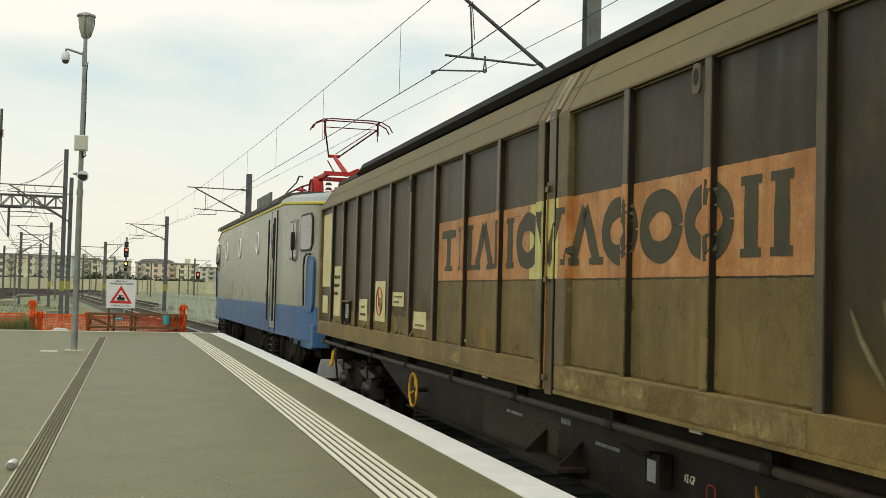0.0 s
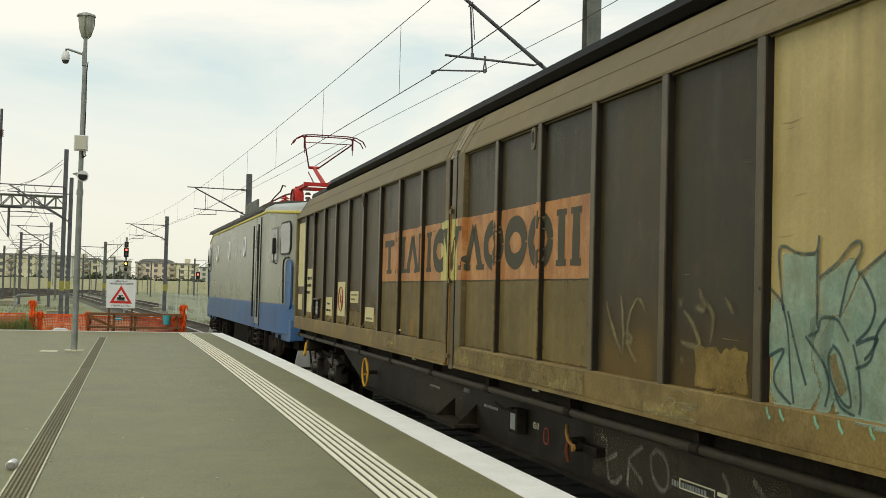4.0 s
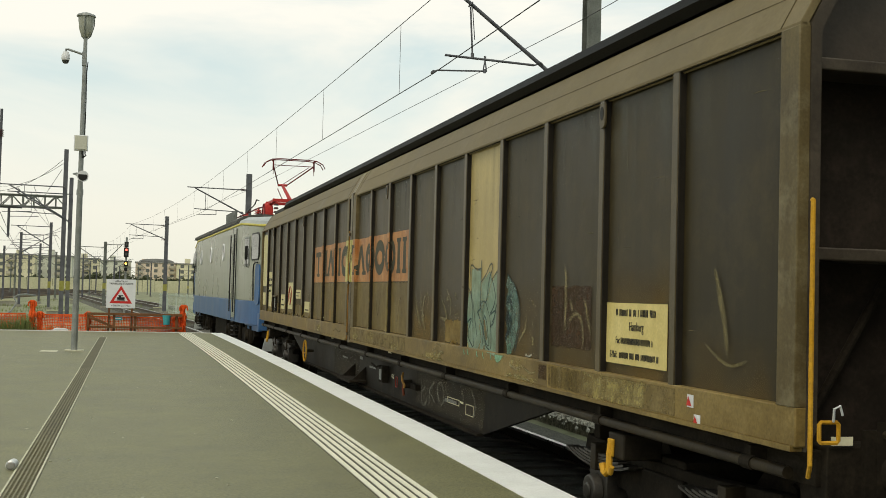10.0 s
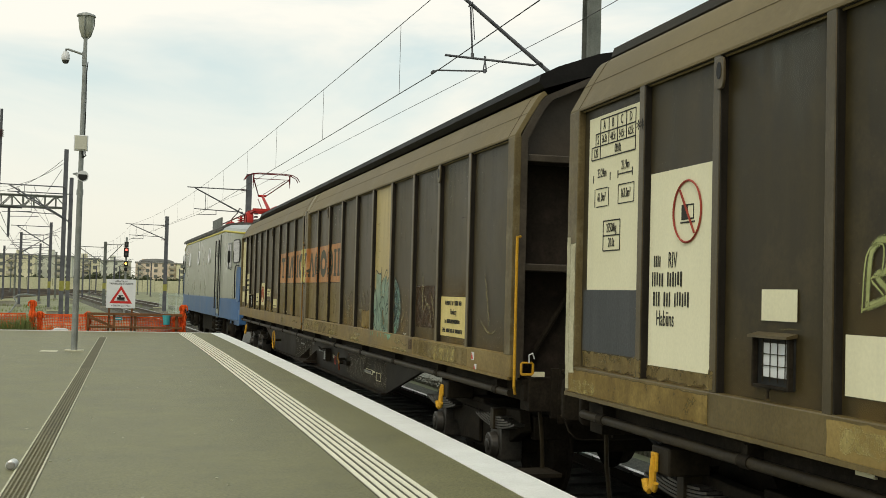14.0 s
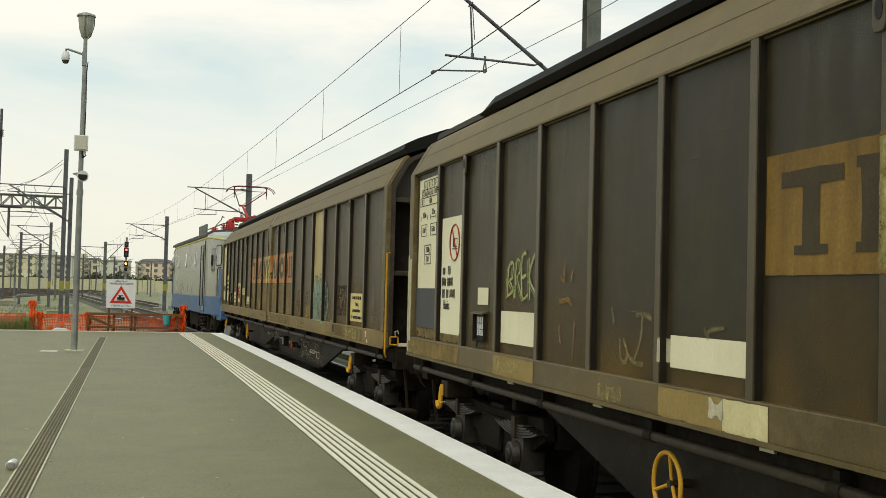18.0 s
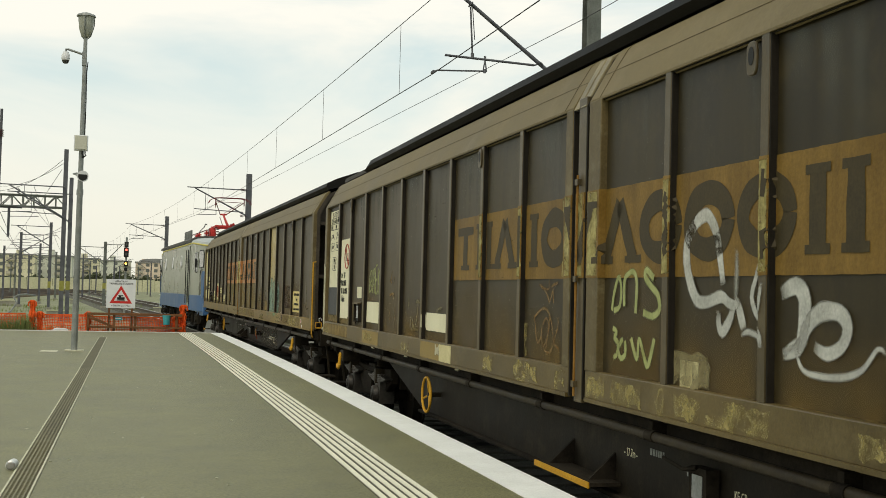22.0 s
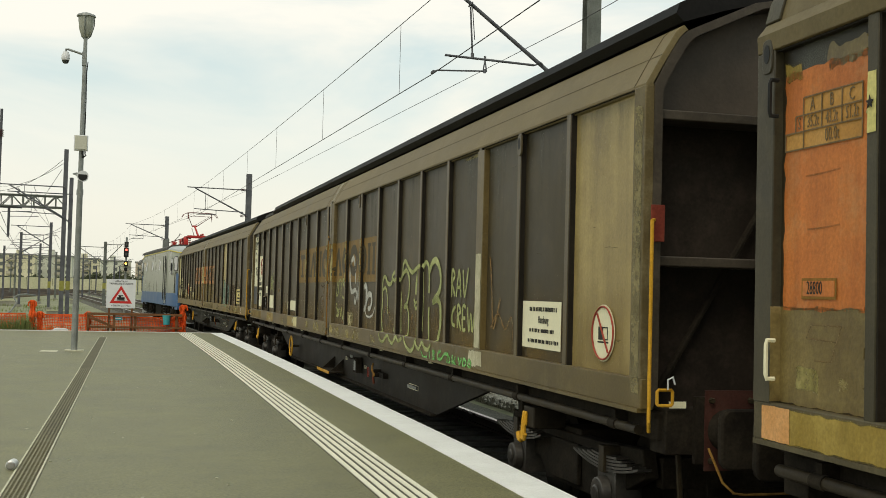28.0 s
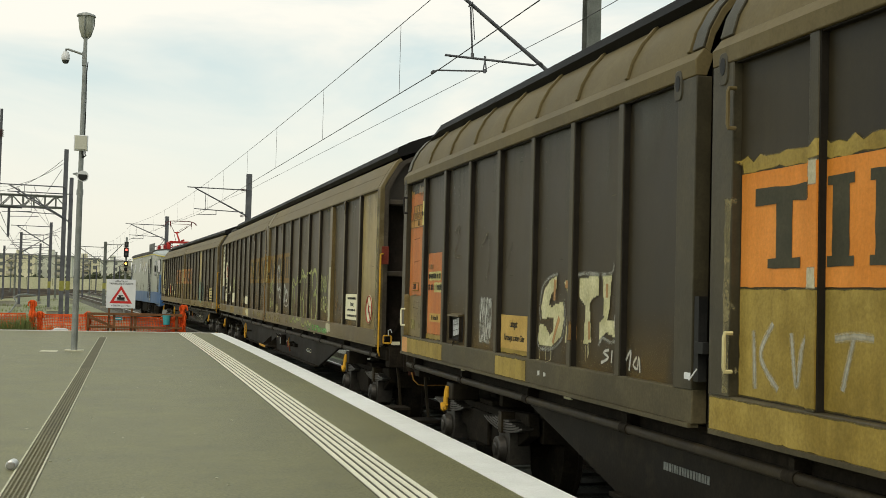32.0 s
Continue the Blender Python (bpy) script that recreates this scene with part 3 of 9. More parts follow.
def net_panel(name, x0, y0, x1, y1, z0, z1, label, cell=0.042):
    """Plastic safety net: strands woven in both ways, sagging and creased."""
    th = thing(name, pose(x0, y0, 0), label, "safety net")
    ln = math.hypot(x1 - x0, y1 - y0)
    dx, dy = (x1 - x0) / ln, (y1 - y0) / ln

    def at(u, z):
        k = z0 + (z1 - z0) * z
        w = 0.05 * noise.noise(Vector((u * 1.3 + x0, z * 2, 3.0))) + 0.025 * noise.noise(Vector((u * 5, z * 5, x0)))
        k -= 0.07 * (0.5 + 0.5 * noise.noise(Vector((u * 0.9, x0, 1.0)))) * z
        return (dx * u - dy * w, dy * u + dx * w, k)
    sh = Shape()
    nu, nz = max(2, int(ln / cell)), max(3, int((z1 - z0) / cell))
    for j in range(nz + 1):
        h = 0.008 if j not in (0, nz) else 0.02
        for i in range(nu):
            a, b = at(i * ln / nu, j / nz), at((i + 1) * ln / nu, j / nz)
            sh.add([(a[0], a[1], a[2] - h), (b[0], b[1], b[2] - h), (b[0], b[1], b[2] + h), (a[0], a[1], a[2] + h)], [(0, 1, 2, 3)])
    for i in range(nu + 1):
        h = 0.0085
        for j in range(nz):
            a, b = at(i * ln / nu, j / nz), at(i * ln / nu, (j + 1) / nz)
            sh.add([(a[0] - dx * h, a[1] - dy * h, a[2]), (a[0] + dx * h, a[1] + dy * h, a[2]), (b[0] + dx * h, b[1] + dy * h, b[2]), (b[0] - dx * h, b[1] - dy * h, b[2])], [(0, 1, 2, 3)])
    tagged(part("net_mesh", sh, ORANGE_NET, th), kind="stuff")
    return th


FY = 33.55
net_panel("safety_net", -2.84, FY, -1.42, FY, -0.25, 0.46, "creased orange plastic safety net hung between posts")
net_panel("safety_net", -1.36, FY - 0.05, 1.08, FY - 0.05, -0.25, 0.42, "orange plastic safety net on a timber barrier")
net_panel("safety_net", -4.6, FY + 0.5, -3.05, FY + 0.3, -0.25, 0.46, "sagging orange plastic safety net among weeds")
barrier = thing("timber_barrier", pose(0, FY - 0.16, 0), "rough timber trestle barrier behind orange netting", "barrier")
part("top_rail", Shape().box(-1.42, 1.1, -0.03, 0.03, 0.43, 0.5), TIMBER, barrier, bevel=0.006)
part("middle_rail", Shape().box(-1.42, 1.1, -0.025, 0.025, 0.08, 0.14), TIMBER, barrier, bevel=0.006)
for x in (-1.4, -0.72, -0.16, 0.95):
    part("post", Shape().box(x - 0.035, x + 0.035, 0.03, 0.09, GROUND_Z, 0.5), TIMBER, barrier, bevel=0.006)
part("brace", Shape().add([(-1.4, -0.03, 0.36), (-1.36, -0.03, 0.42), (-0.7, -0.03, 0.14), (-0.74, -0.03, 0.08), (-1.4, 0.0, 0.36), (-1.36, 0.0, 0.42), (-0.7, 0.0, 0.14), (-0.74, 0.0, 0.08)], [(0, 1, 2, 3), (7, 6, 5, 4), (0, 4, 5, 1), (1, 5, 6, 2), (2, 6, 7, 3), (3, 7, 4, 0)]), TIMBER, barrier)


def wrapped_post(x, y, top, r):
    th = thing("wrapped_post", pose(x, y, 0), "barrier post bundled in orange netting", "post")
    part("post", Shape().rod((0, 0, GROUND_Z), (0, 0, top - 0.06), 0.035, 0.035, 8), TIMBER, th)
    sh, n, m = Shape(), 22, 34
    vs = []
    for j in range(m + 1):
        z = -0.3 + (top + 0.3) * j / m
        for i in range(n):
            a = 2 * math.pi * i / n
            rr = r * (1.0 + 0.8 * noise.noise(Vector((math.cos(a) * 2 + x, math.sin(a) * 2, z * 6))) + 0.5 * noise.noise(Vector((math.cos(a) * 5, math.sin(a) * 5 + x, z * 22)))) * (1.25 if j < 6 else 1) * (0.6 if j == m else 1)
            vs.append((rr * math.cos(a), rr * math.sin(a), z))
    sh.add(vs, [(j * n + i, j * n + (i + 1) % n, (j + 1) * n + (i + 1) % n, (j + 1) * n + i) for j in range(m) for i in range(n)] + [tuple(range(m * n, m * n + n))])
    part("bundled_net", sh, ORANGE_NET, th)
    for a in (0.5, 2.4):
        part("loose_fold", Shape().tube([(0.03 * math.cos(a), -0.05, top - 0.12), (0.08 * math.cos(a), -0.08, top - 0.02), (0.12 * math.cos(a), -0.09, top - 0.06), (0.13 * math.cos(a), -0.08, top - 0.16)], 0.022, 5), ORANGE_NET, th)


wrapped_post(-2.86, FY, 0.8, 0.07)
wrapped_post(1.12, FY, 0.76, 0.075)
wrapped_post(-1.4, FY - 0.02, 0.52, 0.06)
wrapped_post(-2.66, FY + 0.03, 0.5, 0.06)
wrapped_post(0.92, FY - 0.02, 0.42, 0.07)


def words(text, size, mat, parent, at, name="lettering", squeeze=1.0):
    cu = bpy.data.curves.new("lettering", 'FONT')
    cu.body, cu.size, cu.align_x, cu.align_y = text, size, 'CENTER', 'CENTER'
    cu.extrude = 0.0008
    cu.resolution_u = 2
    tmp = bpy.data.objects.new("tmp", cu)
    scene.collection.objects.link(tmp)
    me = bpy.data.meshes.new_from_object(tmp.evaluated_get(bpy.context.evaluated_depsgraph_get()))
    bpy.data.objects.remove(tmp)
    if squeeze != 1.0:
        me.transform(Matrix.Diagonal((squeeze, 1, 1, 1)))
    me.materials.clear()
    me.materials.append(mat)
    return part(name, me, None, parent, at=at)


sign = thing("warning_sign", pose(-0.56, FY - 0.12, 0), "white board with a red-edged train warning triangle", "sign")
part("board", Shape().box(-0.385, 0.385, 0, 0.02, 0.63, 1.42), WHITE_SIGN, sign, bevel=0.004)
for x in (-0.3, 0.3):
    part("leg", Shape().box(x - 0.025, x + 0.025, 0.022, 0.06, GROUND_Z, 0.9), TIMBER, sign)
part("triangle_border", Shape().add([(-0.3, -0.004, 0.76), (0.3, -0.004, 0.76), (0, -0.004, 1.25), (-0.19, -0.004, 0.825), (0.19, -0.004, 0.825), (0, -0.004, 1.135)], [(0, 1, 4, 3), (1, 2, 5, 4), (2, 0, 3, 5)]), RED_SIGN, sign, "red triangle border")
part("train_symbol", Shape().box(-0.1, 0.1, -0.005, -0.003, 0.86, 0.93).box(-0.07, 0.06, -0.005, -0.003, 0.955, 0.985).box(-0.05, 0.0, -0.005, -0.003, 0.93, 0.955).box(-0.11, 0.11, -0.005, -0.003, 0.838, 0.85), BLACK, sign, "black locomotive symbol")
flat = pose(0, -0.005, 0, 90)
words("ATENTIE LA", 0.062, BLACK, sign, pose(0, -0.004, 1.365, 90))
words("TRAVERSAREA LINIILOR", 0.062, BLACK, sign, pose(0, -0.004, 1.295, 90), squeeze=0.95)
words("ATENTIE LA TREN", 0.062, BLACK, sign, pose(0, -0.004, 0.695, 90))
bucket = thing("bucket", pose(0.675, FY - 0.16, 0), "turquoise plastic bucket hanging on the barrier", "bucket")
TURQ = surface("turquoise_plastic", (0.05, 0.33, 0.36), (0.08, 0.4, 0.43), 0.4, scale=5, bump=0.02)
part("body", Shape().spin((0, 0, 0.2), [(0.0, 0), (0.085, 0), (0.115, 0.25), (0.122, 0.255), (0.118, 0.262), (0.108, 0.25)], 20), TURQ, bucket)
part("handle", Shape().tube([(-0.115, 0, 0.44), (-0.08, 0.03, 0.5), (0, 0.05, 0.52), (0.08, 0.03, 0.5), (0.115, 0, 0.44)], 0.006), GALV, bucket)
tag_plate = thing("notice_plate", pose(-0.62, FY - 0.12, 0), "small teal notice plate tied to the barrier", "plate")
part("plate", Shape().box(-0.11, 0.11, 0, 0.01, 0.3, 0.39), TURQ, tag_plate)
part("writing_bar", Shape().box(-0.08, 0.08, -0.003, 0, 0.335, 0.355), WHITE_SIGN, tag_plate)
slab = thing("foam_slab", pose(-2.1, FY - 0.25, 0, 0, 0, 8), "broken pale slab lying by the kerb", "slab")
part("slab", Shape().prism([(-0.2, 0), (0.2, 0), (0.17, 0.05), (-0.1, 0.07), (-0.19, 0.03)], "y", -0.1, 0.1), WHITE_SIGN, slab, bevel=0.01)

# ================= overhead line =================
def mast(name, x, y, top, w, mat, band=True, base=GROUND_Z, label="dark steel catenary mast"):
    th = thing(name, pose(x, y, 0), label, "catenary mast", "catenary masts")
    sh = Shape()
    sh.box(-w / 2, w / 2, -w / 2, -w / 2 + 0.02, base, top).box(-w / 2, w / 2, w / 2 - 0.02, w / 2, base, top).box(-0.012, 0.012, -w / 2 + 0.02, w / 2 - 0.02, base, top)
    part("column", sh, mat, th, bevel=0.004)
    part("foot", Shape().box(-w, w, -w, w, base, base + 0.25), CONCRETE, th)
    if band:
        part("yellow_band", Shape().box(-w / 2 - 0.006, w / 2 + 0.006, -w / 2 - 0.006, w / 2 + 0.006, 0.92, 1.4), YELLOW_BAND, th)
    return th


def cantilever(th, m, arm_top, reach, wire_x, wire_z, mess_z, mat=MAST):
    """Arm of a catenary mast, in the mast's space, reaching to negative x."""
    part("top_tie", Shape().rod((0, -0.12, arm_top), (-reach, -0.12, arm_top + 0.03), 0.028, 0.024), mat, th)
    part("stay_tube", Shape().rod((-0.05, -0.12, wire_z), (-reach + 0.35, -0.12, arm_top), 0.036, 0.03), mat, th)
    part("registration_tube", Shape().rod((-0.25, -0.12, wire_z + 0.18), (wire_x - 0.15, -0.12, wire_z + 0.26), 0.022), mat, th)
    part("steady_arm", Shape().rod((wire_x + 0.85, -0.12, wire_z + 0.02), (wire_x, -0.12, wire_z), 0.014), mat, th)
    part("dropper_bracket", Shape().rod((wire_x + 0.85, -0.12, wire_z + 0.02), (wire_x + 0.85, -0.12, wire_z + 0.24), 0.016), mat, th)
    part("hanger", Shape().rod((wire_x + 0.35, -0.12, wire_z + 0.24), (wire_x + 0.35, -0.12, arm_top - 0.2), 0.012), mat, th)
    for zz in (arm_top, wire_z):
        sh = Shape()
        for i in range(5):
            sh.rod((-0.14 - i * 0.055, -0.12, zz), (-0.165 - i * 0.055, -0.12, zz), 0.07, 0.045, 10)
        part("insulator", sh, CERAMIC, th)


WZ, MZ = 4.75, 6.15
MA = mast("catenary_mast", 7.0, 18.0, 7.2, 0.24, MAST_GREY, False, label="grey steel catenary mast beside the train")


def near_arm(th):
    """Inclined cantilever over the train, with its clamps and links; in the mast's space."""
    q = -0.12
    part("stay_tube", Shape().rod((-0.4, q, 4.6), (-2.75, q, 6.36), 0.034, 0.03, 10), MAST, th, "dark inclined cantilever tube")
    part("foot_insulator", Shape().rod((-0.02, q, 4.31), (-0.4, q, 4.6), 0.05, 0.045, 10), CERAMIC, th)
    part("top_tie", Shape().rod((-0.55, q, 6.3), (-2.75, q, 6.36), 0.02, 0.02), MAST, th)
    tie = Shape().rod((-0.1, q, 6.29), (-0.55, q, 6.3), 0.022)
    for i in range(9):
        tie.rod((-0.16 - i * 0.042, q, 6.29), (-0.185 - i * 0.042, q, 6.29), 0.065, 0.05, 12)
    part("tie_insulator", tie, CERAMIC, th, "brown ribbed tie insulator")
    part("registration_tube", Shape().rod((-1.02, q, 4.965), (-2.5, q, 5.02), 0.019, 0.019), MAST, th)
    part("tube_clamp", Shape().rod((-1.02, q, 4.965), (-0.93, q, 4.99), 0.012).hoop((-0.91, q, 4.99), (0.6, 0.1, 0.8), 0.05, 0.012, 16), MAST, th)
    part("hanger", Shape().rod((-2.05, q, 5.05), (-2.1, q, 5.82), 0.015).rod((-2.02, q, 5.3), (-2.07, q, 5.86), 0.008), MAST, th)
    part("hanger_clamp", Shape().hoop((-2.1, q, 5.86), (-0.8, 0, 0.6), 0.045, 0.013, 16), MAST, th)
    part("wire_clamp", Shape().rod((-2.05, q, 5.0), (-2.05, q, 5.08), 0.028, 0.028, 10), MAST, th)
    part("dropper_bracket", Shape().rod((-1.87, q, 4.8), (-1.83, q, 5.05), 0.011).rod((-1.81, q, 4.8), (-1.85, q, 5.05), 0.011).rod((-1.84, q, 4.78), (-1.84, q, 4.84), 0.026, 0.026, 10), MAST, th)
    part("steady_arm", Shape().tube([(-1.84, q, 4.81), (-2.3, q, 4.785), (-2.62, q, 4.77), (-2.69, q, 4.74)], 0.013), MAST, th)
    part("contact_clamp", Shape().rod((-2.69, q - 0.04, 4.735), (-2.69, q + 0.04, 4.735), 0.026, 0.026, 10), MAST, th)
    side = Shape()
    for i in range(4):
        side.rod((0.16 + i * 0.05, q, 6.2 + 0.03 * i), (0.185 + i * 0.05, q, 6.21 + 0.03 * i), 0.05, 0.03, 10)
    part("feeder_insulator", side.rod((0.1, q, 6.16), (0.45, q, 6.36), 0.014), CERAMIC, th)


near_arm(MA)
MB = mast("catenary_mast", 4.72, 56.0, 6.65, 0.26, MAST, False)
cantilever(MB, None, 5.88, 2.85, -2.35, WZ - 0.1, MZ)
MC = mast("catenary_mast", 1.58, 88.0, 6.35, 0.27, MAST)
cantilever(MC, None, 5.68, 2.9, -2.5, WZ - 0.1, 5.65)

# contact wire, messenger wire and droppers, span by span; a second pair on the far side
spans = [(-34, 5.05, 4.75, 6.1), (18, 4.34, 4.73, 5.97), (56, 2.45, 4.68, 5.9), (88, -0.9, 4.65, 5.7), (124, -3.4, 4.65, 5.6), (160, -6.2, 4.65, 5.6), (200, -9.4, 4.65, 5.6), (250, -13.4, 4.65, 5.6)]
for i in range(len(spans) - 1):
    (y0, x0, w0, m0), (y1, x1, w1, m1) = spans[i], spans[i + 1]
    th = thing("overhead_line", pose(x0, y0, 0), "thin dark overhead contact wire hung from a messenger wire", "overhead wire", "overhead line spans")
    d = Vector((x1 - x0, y1 - y0, 0))
    sag = (0.4, 0.09)[i] if i < 2 else 0.22

    def mz(k):
        return m0 + (m1 - m0) * k - 4 * sag * k * (1 - k)
    part("contact_wire", Shape().tube([(0, 0, w0), (d.x, d.y, w1)], 0.008, 5), WIRE, th)
    part("messenger_wire", Shape().tube([(d.x * k / 12, d.y * k / 12, mz(k / 12)) for k in range(13)], 0.0066, 5), WIRE, th)
    for k in (0.054, 0.233, 0.41, 0.57, 0.75, 0.9):
        part("dropper", Shape().tube([(d.x * k, d.y * k, w0 + (w1 - w0) * k), (d.x * k, d.y * k, mz(k))], 0.005, 4), WIRE, th)
feeder = thing("feeder_wire", pose(0, 0, 0), "thin dark feeder wire along the masts", "wire")
part("wire", Shape().tube([(8.0, -30, 5.7), (6.87, 18, 5.82), (4.86, 56, 5.98), (1.5, 88, 5.7), (-2.5, 140, 5.6)], 0.0065, 5), WIRE, feeder)

# yard masts to the far side
def at_view(px, py, y):
    """Point at depth y seen in the direction (px, py) of a 1568 x 882 view."""
    half = math.tan(radians(41.27 / 2))
    w = VIEW.to_3x3() @ Vector(((2 * px / 1568 - 1) * half, (882 - 2 * py) / 1568 * half, -1))
    return EYE + w * (y / w.y)


def placed_mast(px, top_py, y, w, arms=(), band=True, mat=MAST):
    p = at_view(px, top_py, y)
    th = mast("catenary_mast", p.x, p.y, p.z, w, mat, band, label="dark steel catenary mast with cantilever arms over the yard")
    for az, rc in arms:
        z = p.z - az
        part("top_tie", Shape().rod((0, -0.16, z), (rc, -0.16, z + 0.03), 0.03, 0.026), mat, th)
        part("stay_tube", Shape().rod((0, -0.16, z - 1.5), (rc * 0.85, -0.16, z), 0.038, 0.034), mat, th)
        part("registration_tube", Shape().rod((rc * 0.2, -0.16, z - 1.1), (rc * 0.85, -0.16, z - 1.02), 0.022), mat, th)
        part("steady_arm", Shape().rod((rc * 0.5, -0.16, z - 1.25), (rc * 0.95, -0.16, z - 1.3), 0.016), mat, th)
        part("hanger", Shape().rod((rc * 0.62, -0.16, z - 1.05), (rc * 0.62, -0.16, z), 0.012), mat, th)
    return th


L1 = placed_mast(118, 265, 60, 0.2, [(1.85, -3.0)])
L2 = placed_mast(127, 315, 66, 0.2, [(0.9, -3.2)])
placed_mast(91, 394, 95, 0.2, [(0.35, -2.9)])
placed_mast(38, 411, 105, 0.2, [(0.2, 2.9)], band=False)
placed_mast(72, 431, 125, 0.2, [(0.25, -2.8)], band=False)
placed_mast(8, 435, 130, 0.2, [(0.25, 2.8)], band=False)
placed_mast(187, 428, 105, 0.26, [(0.25, 1.6), (0.5, -2.6)], mat=MAST_GREY)
rng = random.Random(4)
for px, py, y in ((28, 448, 170), (52, 452, 190), (100, 446, 160), (160, 462, 210), (171, 470, 260), (203, 455, 180), (212, 472, 250), (245, 472, 270), (262, 478, 280), (318, 476, 240), (268, 465, 230), (334, 470, 220), (345, 458, 190), (20, 462, 240), (132, 468, 240), (148, 450, 175)):
    placed_mast(px, py, y, 0.24, [(0.3, rng.choice((-2.7, 2.7)))], band=rng.random() < 0.12, mat=rng.choice((MAST, MAST_GREY)))


def gantry():
    a, b = at_view(-60, 361, 60.2), at_view(117, 372, 60.2)
    th = thing("signal_gantry", pose(a.x, a.y, a.z), "grey lattice gantry beam spanning the yard tracks", "gantry")
    L, h, d = b.x - a.x, 0.55, 0.5
    for y in (0, d):
        for z in (0, h):
            part("chord", Shape().rod((0, y, z), (L, y, z), 0.045, 0.045, 6), MAST_GREY, th)
        n = 9
        for i in range(n):
            x0, x1 = L * i / n, L * (i + 1) / n
            part("lattice_bar", Shape().rod((x0, y, 0 if i % 2 else h), (x1, y, h if i % 2 else 0), 0.028, 0.028, 6), MAST_GREY, th)
            part("upright", Shape().rod((x0, y, 0), (x0, y, h), 0.022, 0.022, 6), MAST_GREY, th)
    x = (at_view(15, 372, 60.2) - a).x
    part("drop_post", Shape().rod((x, 0.2, -1.5), (x, 0.2, 0), 0.06, 0.06, 8), MAST, th)
    part("drop_bracket", Shape().box(x - 0.5, x + 0.6, 0.1, 0.3, -0.1, -0.02), MAST, th)
    return th


gantry()
edge_post = thing("insulator_post", pose(*at_view(-1, 300, 45)), "dark hanging insulator post at the yard's edge", "insulator")
part("rod", Shape().rod((0, 0, -6.2), (0, 0, 2.2), 0.05, 0.05, 8), MAST, edge_post)
for k in range(4):
    part("shed", Shape().rod((0, 0, 1.2 + k * 0.07), (0, 0, 1.24 + k * 0.07), 0.11, 0.07, 12), CERAMIC, edge_post)
for (x0, y0, d0), (x1, y1, d1) in ((((0, 338, 62)), (112, 283, 60)), ((0, 330, 75), (112, 290, 60)), ((110, 300, 60), (0, 455, 200)), ((30, 330, 60), (150, 470, 230)), ((60, 330, 60), (120, 470, 260)), ((0, 400, 50), (60, 470, 200)), ((0, 375, 45), (42, 460, 200)), ((0, 425, 60), (110, 402, 90)), ((37, 412, 105), (120, 405, 66)), ((0, 470, 170), (95, 430, 95))):
    p, q = at_view(x0, y0, d0), at_view(x1, y1, d1)
    th = thing("yard_wire", pose(*p), "thin dark overhead wire across the yard", "wire", "yard wires")
    n = 8
    part("wire", Shape().tube([tuple(Vector((q - p) * (k / n)) - Vector((0, 0, 1.2 * (k / n) * (1 - k / n)))) for k in range(n + 1)], 0.012, 4), WIRE, th)


def signal(px, y, base_lamps, top_py, size=1.0):
    t = at_view(px, top_py, y)
    th = thing("colour_light_signal", pose(t.x, t.y, 0), "tall black railway signal showing a lit lamp", "signal")
    part("pole", Shape().rod((0, 0.1, GROUND_Z), (0, 0.1, t.z), 0.06, 0.06, 8), GALV, th)
    for (py, h, w, lamps) in base_lamps:
        c = at_view(px, py, y).z
        hd = part("lamp_head", Shape().box(-w / 2, w / 2, -0.08, 0.06, c - h / 2, c + h / 2), BLACK, th, bevel=0.02)
        for dz, mt in lamps:
            part("lens", Shape().rod((0, -0.1, c + dz), (0, -0.082, c + dz), 0.065 * size, 0.065 * size, 14), mt, hd, "lit signal lens" if mt is not DARK_GLASS else "")
            part("hood", Shape().tube([(-0.1, -0.1, c + dz), (-0.07, -0.2, c + dz + 0.08), (0, -0.22, c + dz + 0.11), (0.07, -0.2, c + dz + 0.08), (0.1, -0.1, c + dz)], 0.012, 4), BLACK, hd)
    return th


RED_GLOW = glow("red_lamp", (1.0, 0.07, 0.05), 5.0)
AMBER_GLOW = glow("amber_lamp", (1.0, 0.55, 0.08), 5.0)
signal(224.5, 72, [(433, 0.32, 0.24, [(0.0, DARK_GLASS)]), (447, 0.56, 0.28, [(0.14, RED_GLOW), (-0.12, DARK_GLASS)]), (467, 0.3, 0.24, [(0, AMBER_GLOW)]), (477, 0.2, 0.18, [])], 420)
signal(350.5, 120, [(488, 0.75, 0.4, [(0.1, RED_GLOW)])], 478, 1.5)

# pale picket fence right of the main track
fence = thing("picket_fence", pose(0, 0, 0), "pale green steel picket fence beside the track", "fence")
FENCE_PAINT = surface("pale_green_fence", (0.42, 0.47, 0.39), (0.5, 0.55, 0.46), 0.6, scale=3)
k = 0
s = 50.0
pick = Shape().box(-0.03, 0.03, -0.012, 0.012, -0.75, 0.72).data("picket", FENCE_PAINT)
post = Shape().box(-0.045, 0.045, -0.045, 0.045, GROUND_Z, 0.78).data("post", FENCE_PAINT)
while s < 98:
    p = on_track(s, 2.35)
    part("post" if k % 12 == 0 else "picket", post if k % 12 == 0 else pick, None, fence, at=Matrix.Translation((p.x, p.y, 0)) @ Matrix.Rotation(heading(s) + radians(90), 4, 'Z'))
    s += 0.5
    k += 1
for z in (-0.55, 0.6):
    part("fence_rail", strip(Shape(), 50, 98, 2.33, 2.37, z - 0.02, z + 0.02), FENCE_PAINT, fence)

